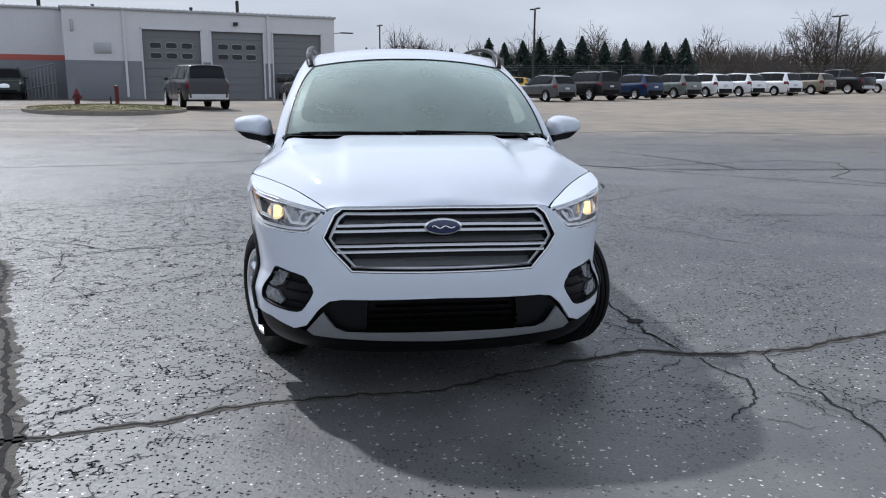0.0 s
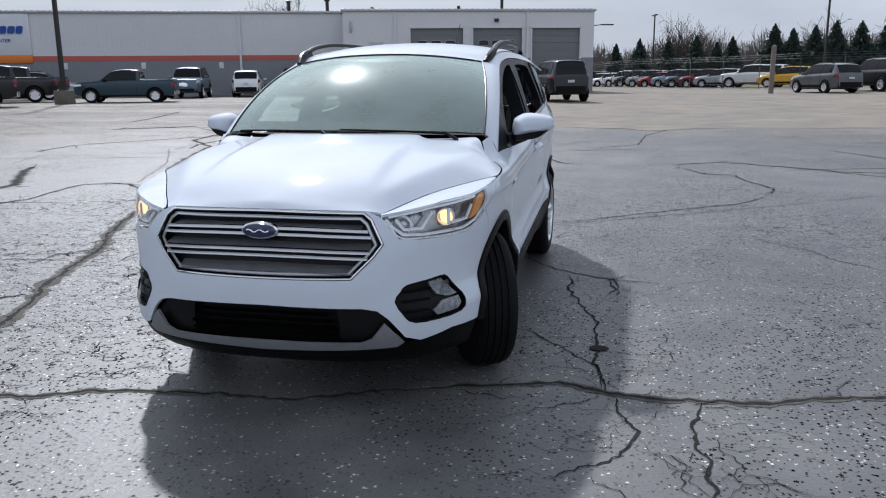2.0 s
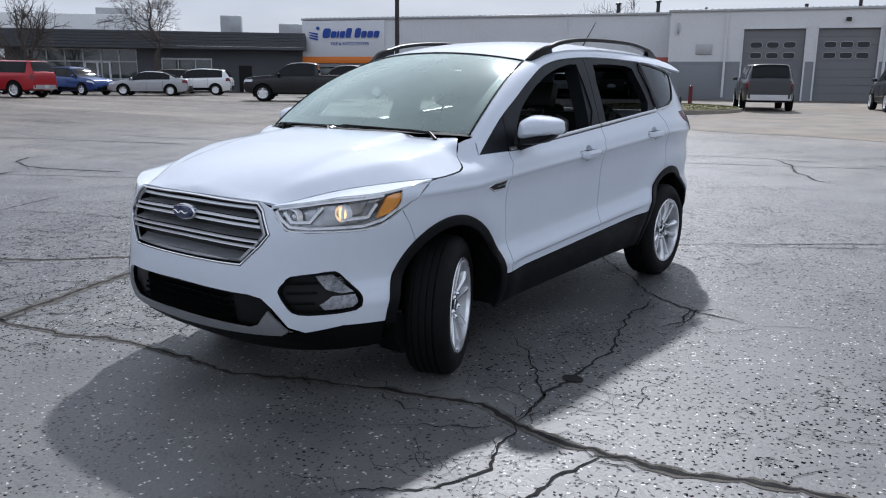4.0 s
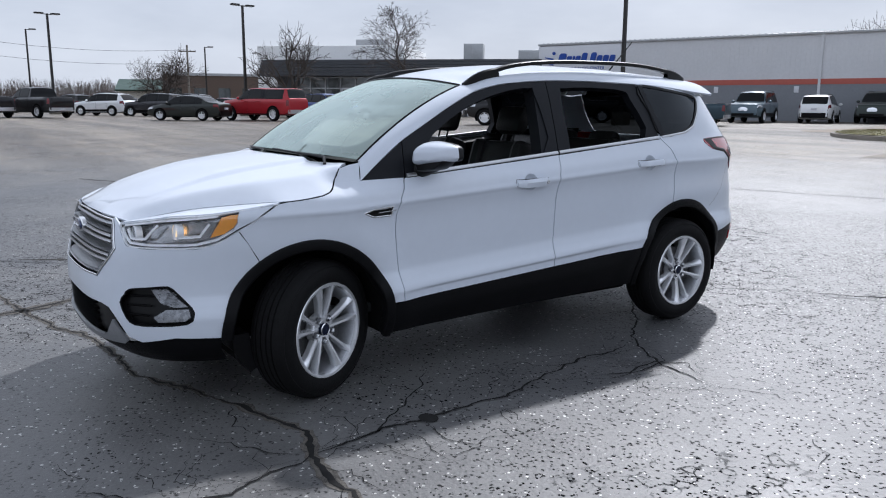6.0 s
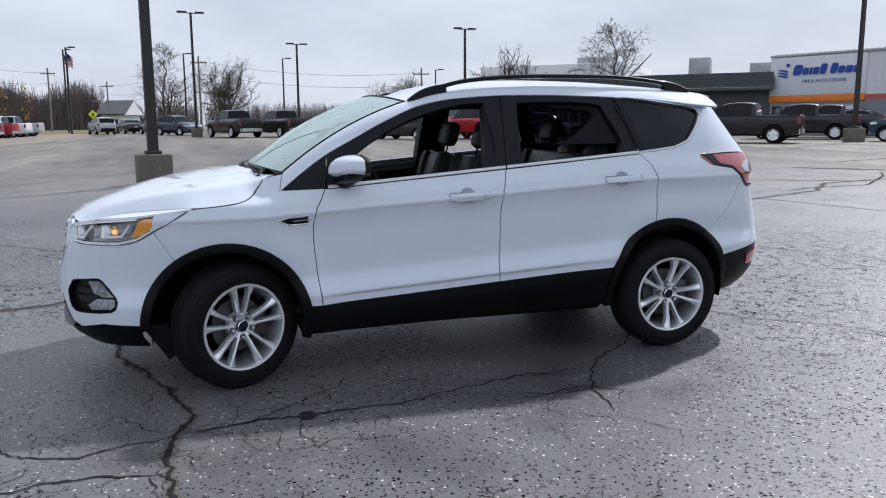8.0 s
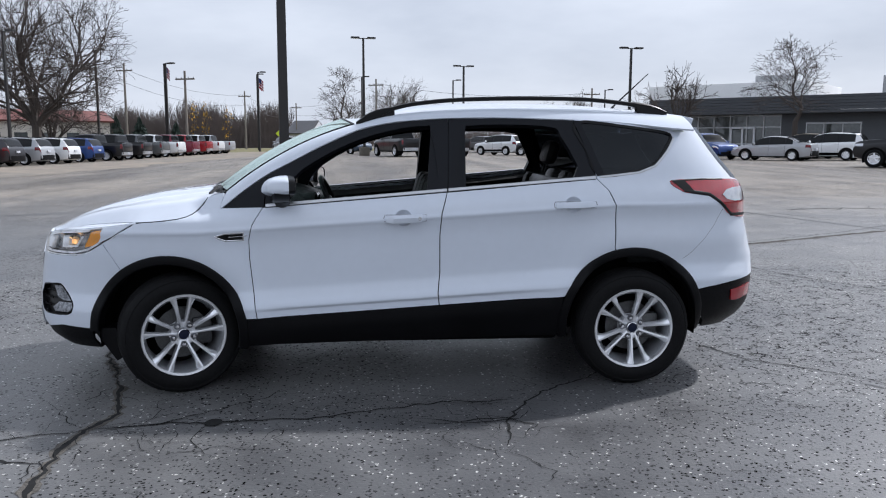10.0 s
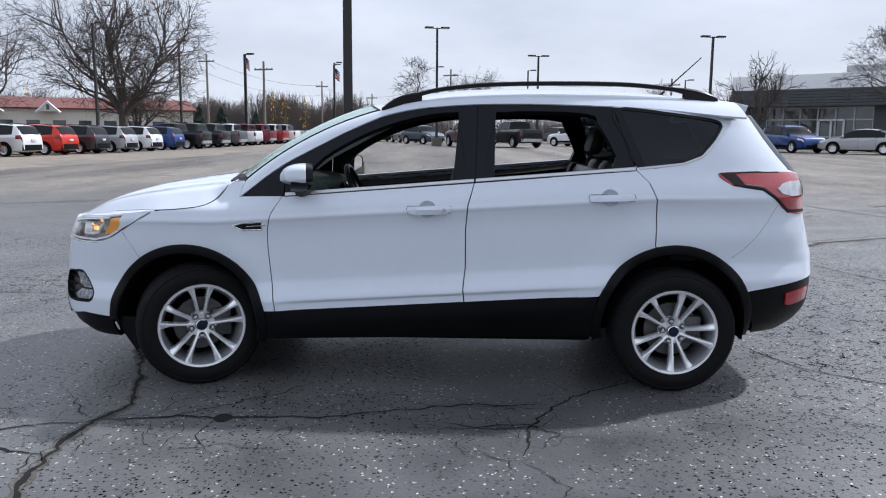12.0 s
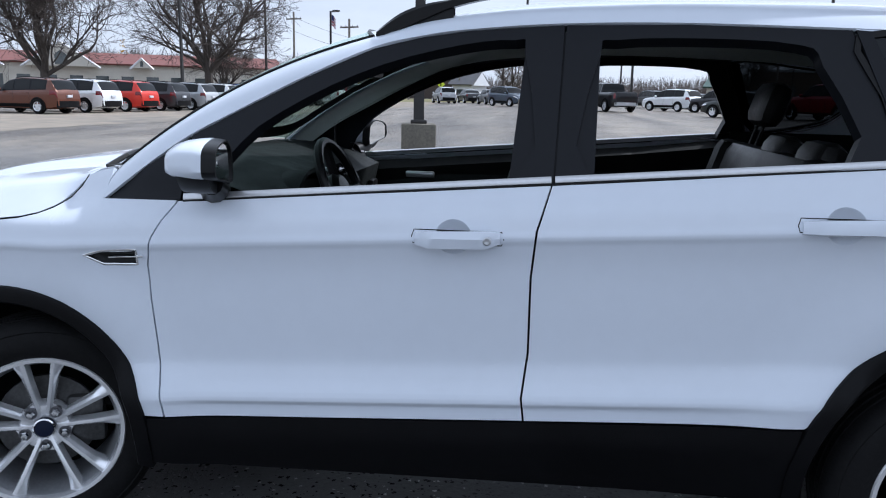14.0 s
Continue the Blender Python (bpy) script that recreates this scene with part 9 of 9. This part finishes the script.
def bare_tree(x, y, h, seed, spread=0.55, base=0.22, depth=6, label="large bare deciduous tree with grey-brown limbs", thin=0.014, leader=False):
    """A leafless tree: limbs that arch outwards and fork down to fine twigs; with a leader it keeps one main stem."""
    rng = random.Random(seed)
    th = thing("tree", label, "tree", pose(x, y, rise(x, y) - 0.1), "bare trees")
    wood, fine = bmesh.new(), bmesh.new()

    def grow_limb(p, d, length, r, level):
        n = 5 if level < 3 else 3
        pts, dirs = [p], [d]
        for i in range(n):
            sag = 0.05 if level < 4 else -0.015
            d = (d + Vector((rng.gauss(0, 0.17), rng.gauss(0, 0.17), rng.gauss(sag, 0.10)))).normalized()
            q = pts[-1] + d * (length / n)
            ra, rb = max(thin, r * (1 - 0.45 * i / n)), max(thin * 0.8, r * (1 - 0.45 * (i + 1) / n))
            limb(wood if level < 3 else fine, pts[-1], q, ra, rb, 7 if level < 2 else (4 if level < 4 else 3))
            pts.append(q)
            dirs.append(d)
        if level >= depth:
            return
        kids = 4 if level < 3 else 3
        for k in range(kids):
            i = n if k == 0 else rng.randrange(1, n + 1)
            ang = rng.uniform(0.30, 0.80) * (0.55 if k == 0 else 1.35)
            ax = Vector((rng.gauss(0, 1), rng.gauss(0, 1), rng.gauss(0, 0.8)))
            ax = (ax - dirs[i] * ax.dot(dirs[i])).normalized()
            nd = (dirs[i] * math.cos(ang) + ax * math.sin(ang) + Vector((0, 0, 0.06))).normalized()
            grow_limb(pts[i], nd, length * rng.uniform(0.60, 0.80), r * rng.uniform(0.50, 0.66), level + 1)

    R = h * 0.021
    top = Vector((0, 0, h * base))
    limb(wood, Vector((0, 0, -0.2)), Vector((0, 0, 0.35)), R * 1.6, R * 1.1, 9)
    limb(wood, Vector((0, 0, 0.35)), top, R * 1.1, R * 0.95, 9)
    if leader:
        # one stem to the top, limbs off it getting shorter
        p, rr = top, R * 0.95
        for k in range(9):
            q = p + Vector((rng.gauss(0, 0.02 * h), rng.gauss(0, 0.02 * h), h * (0.88 - base) / 9))
            limb(wood, p, q, rr, rr * 0.83, 7)
            rr *= 0.83
            for a in (rng.random() * TAU, rng.random() * TAU):
                ln = rng.uniform(0.75, 1.15) * spread / 0.55 * (1 - 0.045 * k)
                d = Vector((math.cos(a) * math.sin(ln), math.sin(a) * math.sin(ln), math.cos(ln)))
                grow_limb(q, d, h * 0.20 * (1 - 0.065 * k), rr * 0.5, 3)
            p = q
    else:
        n0 = rng.choice((5, 6))
        for k in range(n0):
            a = TAU * k / n0 + rng.uniform(-0.4, 0.4)
            ln = (0.18 if k == 0 else rng.uniform(0.55, 0.95)) * spread / 0.55
            d = Vector((math.cos(a) * math.sin(ln), math.sin(a) * math.sin(ln), math.cos(ln)))
            grow_limb(top - Vector((0, 0, rng.uniform(0, 0.05 * h))), d, h * (1 - base) * 0.31, R * (0.75 if k == 0 else 0.58), 1)
    zmax = max(v.co.z for v in fine.verts)
    k = (h - h * base) / max(0.1, zmax - h * base)
    for bm in (wood, fine):
        for v in bm.verts:
            if v.co.z > h * base:
                v.co.z = h * base + (v.co.z - h * base) * k
    part("trunk", wood, BARK, th)
    part("crown", fine, TWIG, th, "fine bare twigs", smooth=False)


for x, y, h, seed, spread, base, kind in ((-63.6, -29.4, 17.6, 4, 0.52, 0.18, 2), (-56.6, -40.2, 16.0, 9, 0.52, 0.18, 2), (-90.0, -5.2, 10.3, 12, 0.50, 0.2, 3), (-105.0, 1.9, 10.6, 21, 0.62, 0.2, 1),
                                        (-53.2, 21.8, 7.3, 33, 0.62, 0.26, 0), (-48.0, 28.6, 8.8, 14, 0.55, 0.30, 3), (-145, 2.9, 11.0, 45, 0.6, 0.25, 1), (-87.5, 21.6, 7.6, 52, 0.66, 0.2, 1), (-72.0, -31.5, 8.5, 61, 0.6, 0.15, 1), (58.3, 87.0, 10.2, 71, 0.5, 0.1, 1), (-130, -6, 9.0, 83, 0.6, 0.2, 0), (-28.0, 62.0, 9.5, 90, 0.6, 0.2, 0),
                                        (33.0, 97.0, 9.4, 95, 0.6, 0.15, 0), (24.0, 99.0, 9.0, 96, 0.6, 0.15, 0), (47.0, 94.0, 8.6, 97, 0.6, 0.15, 0), (68.0, 95.0, 9.0, 98, 0.6, 0.15, 0), (9.0, 105.0, 9.6, 99, 0.5, 0.15, 0)):
    bare_tree(x, y, h, seed, spread, base=base, depth={0: 5, 1: 6, 2: 7, 3: 7}[kind], thin=0.013 if h > 12 else 0.011, leader=kind == 3)


def spruce(x, y, h, seed):
    """A spruce: trunk, and whorls of drooping boughs, each a fan of needle sprays."""
    rng = random.Random(seed)
    th = thing("spruce", "dark green spruce tree behind the fence", "tree", pose(x, y, rise(x, y) - 0.1), "spruces")
    bm = bmesh.new()
    tube(bm, [(0, 0, 0), (0, 0, h * 0.6), (0, 0, h * 0.98)], [h * 0.022, h * 0.012, 0.01], 7)
    part("trunk", bm, BARK, th)
    bm = bmesh.new()
    z = h * 0.06
    while z < h * 0.985:
        rad = h * 0.46 * (1 - z / h) ** 0.85 * rng.uniform(0.86, 1.08) + 0.05
        n = 10 + int(10 * (1 - z / h))
        for k in range(n):
            a = TAU * k / n + rng.uniform(-0.3, 0.3)
            ln = rad * rng.uniform(0.62, 1.12)
            d = Vector((math.cos(a), math.sin(a), 0))
            s = Vector((-d.y, d.x, 0))
            drop = -0.30 * ln
            c0 = Vector((0, 0, z + 0.06 * h))
            for j in range(4):
                t0, t1 = j / 4, (j + 1.25) / 4
                w = ln * 0.34 * (1 - 0.45 * j / 4)
                p0 = c0 + d * ln * t0 + Vector((0, 0, drop * t0 ** 1.4))
                p1 = c0 + d * ln * t1 + Vector((0, 0, drop * t1 ** 1.4 + rng.uniform(-0.04, 0.04)))
                for sg in (1, -1, 0.3):
                    q = p0.lerp(p1, 0.4) + s * sg * w * rng.uniform(0.6, 1.1) + Vector((0, 0, -h * rng.uniform(0.015, 0.06)))
                    bm.faces.new([bm.verts.new(v) for v in (p0, p1, q)])
        z += h * 0.034
    part("crown", bm, SPRUCE, th, smooth=False)


for i, (x, y, t) in enumerate(((16.9, 87.7, 6.9), (18.7, 87.3, 6.4), (20.8, 86.8, 6.6), (22.7, 86.4, 7.0), (25.0, 85.8, 6.9), (27.4, 85.1, 7.1), (29.9, 84.3, 6.5), (32.1, 83.5, 6.8), (34.4, 82.6, 6.6), (36.2, 81.9, 6.4), (38.2, 81.1, 6.8), (14.0, 98.9, 6.2), (9.8, 99.3, 6.4), (12.2, 99.1, 5.6), (6.5, 100.5, 6.0), (3.0, 102.0, 6.3), (0.0, 104.0, 5.8))):
    spruce(x, y, t - rise(x, y), 100 + i)


def scrub_belt(name, label, path, h0, h1, count, depth, seed, colour=SCRUB):
    """A belt of leafless scrub and far woods: very many thin upright stems and side twigs, uneven in height."""
    rng = random.Random(seed)
    bm = bmesh.new()
    P = [Vector(p) for p in path]
    run = [0.0]
    for a, b in zip(P, P[1:]):
        run.append(run[-1] + (b - a).length)
    for _ in range(count):
        w = rng.random() * run[-1]
        i = max(k for k in range(len(P) - 1) if run[k] <= w)
        d = (P[i + 1] - P[i]).normalized()
        p = P[i] + d * (w - run[i]) + Vector((-d.y, d.x)) * rng.uniform(0, depth)
        k = noise.noise(Vector((w * 0.11, seed, 0))) + 0.5 * noise.noise(Vector((w * 0.5, seed, 5)))
        h = (h0 + (h1 - h0) * min(1, max(0, 0.5 + 0.9 * k))) * rng.uniform(0.55, 1.05)
        z = rise(p.x, p.y) - 0.1
        s = Vector((d.x, d.y, 0))
        lean = s * rng.gauss(0, 0.10 * h)
        base = Vector((p.x, p.y, z))
        top = base + lean + Vector((0, 0, h))
        ww = 0.035 + 0.03 * rng.random()
        bm.faces.new([bm.verts.new(v) for v in (base - s * ww, base + s * ww, top)])
        for j in range(8):
            t = rng.uniform(0.12, 0.92)
            q = base.lerp(top, t)
            e = q + s * rng.gauss(0, 0.065 * h) + Vector((0, 0, rng.uniform(0.10, 0.24) * h))
            bm.faces.new([bm.verts.new(v) for v in (q - s * 0.035, q + s * 0.035, e)])
    solo(name, bm, colour, label, "bushes", kind="stuff", smooth=False)


scrub_belt("far_woods", "brown-grey leafless scrub behind the fence", [(-14, 112), (10, 106), (30, 98), (55, 96), (85, 100), (140, 120)], 3.8, 7.6, 15000, 14, 1)
scrub_belt("far_woods", "brown-grey bare woods beyond the road", [(-150, -80), (-160, -45), (-155, -22)], 6, 10.5, 7000, 12, 2)
scrub_belt("far_woods", "distant hazy bare tree line", [(-240, -40), (-250, 0), (-240, 60), (-200, 110)], 5, 9, 6000, 14, 3)
scrub_belt("far_woods", "distant hazy bare tree line", [(-130, -110), (-150, -80)], 6, 11, 2500, 12, 4)
# hedge-dark evergreens over the shop row, some turned yellow
YELLOW_LEAF = mat("yellowed leaves", (0.42, 0.24, 0.02), rough=0.8, var=0.3, scale=1.5)
rng = random.Random(9)
for i in range(16):
    t = i / 15
    x, y = -128 + 22 * t + rng.uniform(-2, 2), -34 - 52 * t + rng.uniform(-2, 2)
    spruce(x, y, rng.uniform(4.2, 6.4), 300 + i)


def yellow_tree(x, y, h, seed):
    rg = random.Random(seed)
    th = thing("tree", "small tree with yellow leaves beyond the shop row", "tree", pose(x, y, rise(x, y)), "yellow trees")
    bm = bmesh.new()
    tube(bm, [(0, 0, 0), (0, 0, h * 0.7)], [0.14, 0.05], 6)
    part("trunk", bm, BARK, th)
    bm = bmesh.new()
    for _ in range(70):
        a, r, z = rg.random() * TAU, rg.random() ** 0.6, rg.uniform(0.25, 1.0)
        rad = h * 0.12 * math.sin(math.pi * min(1, (z - 0.15) / 0.9)) * r
        c = Vector((rad * math.cos(a), rad * math.sin(a), z * h))
        o = [c + Vector((rg.gauss(0, 0.16), rg.gauss(0, 0.16), rg.gauss(0, 0.16))) for _ in range(3)]
        bm.faces.new([bm.verts.new(v) for v in o])
    part("crown", bm, YELLOW_LEAF, th, smooth=False)


for i, (x, y, h) in enumerate(((-118.5, -60.0, 9.2), (-113.8, -65.5, 8.6), (-147.0, -36.0, 9.2), (-144, -33.0, 8.8), (-148, -30.0, 8.4), (-125.0, -53.0, 8.2))):
    yellow_tree(x, y, h, 500 + i)
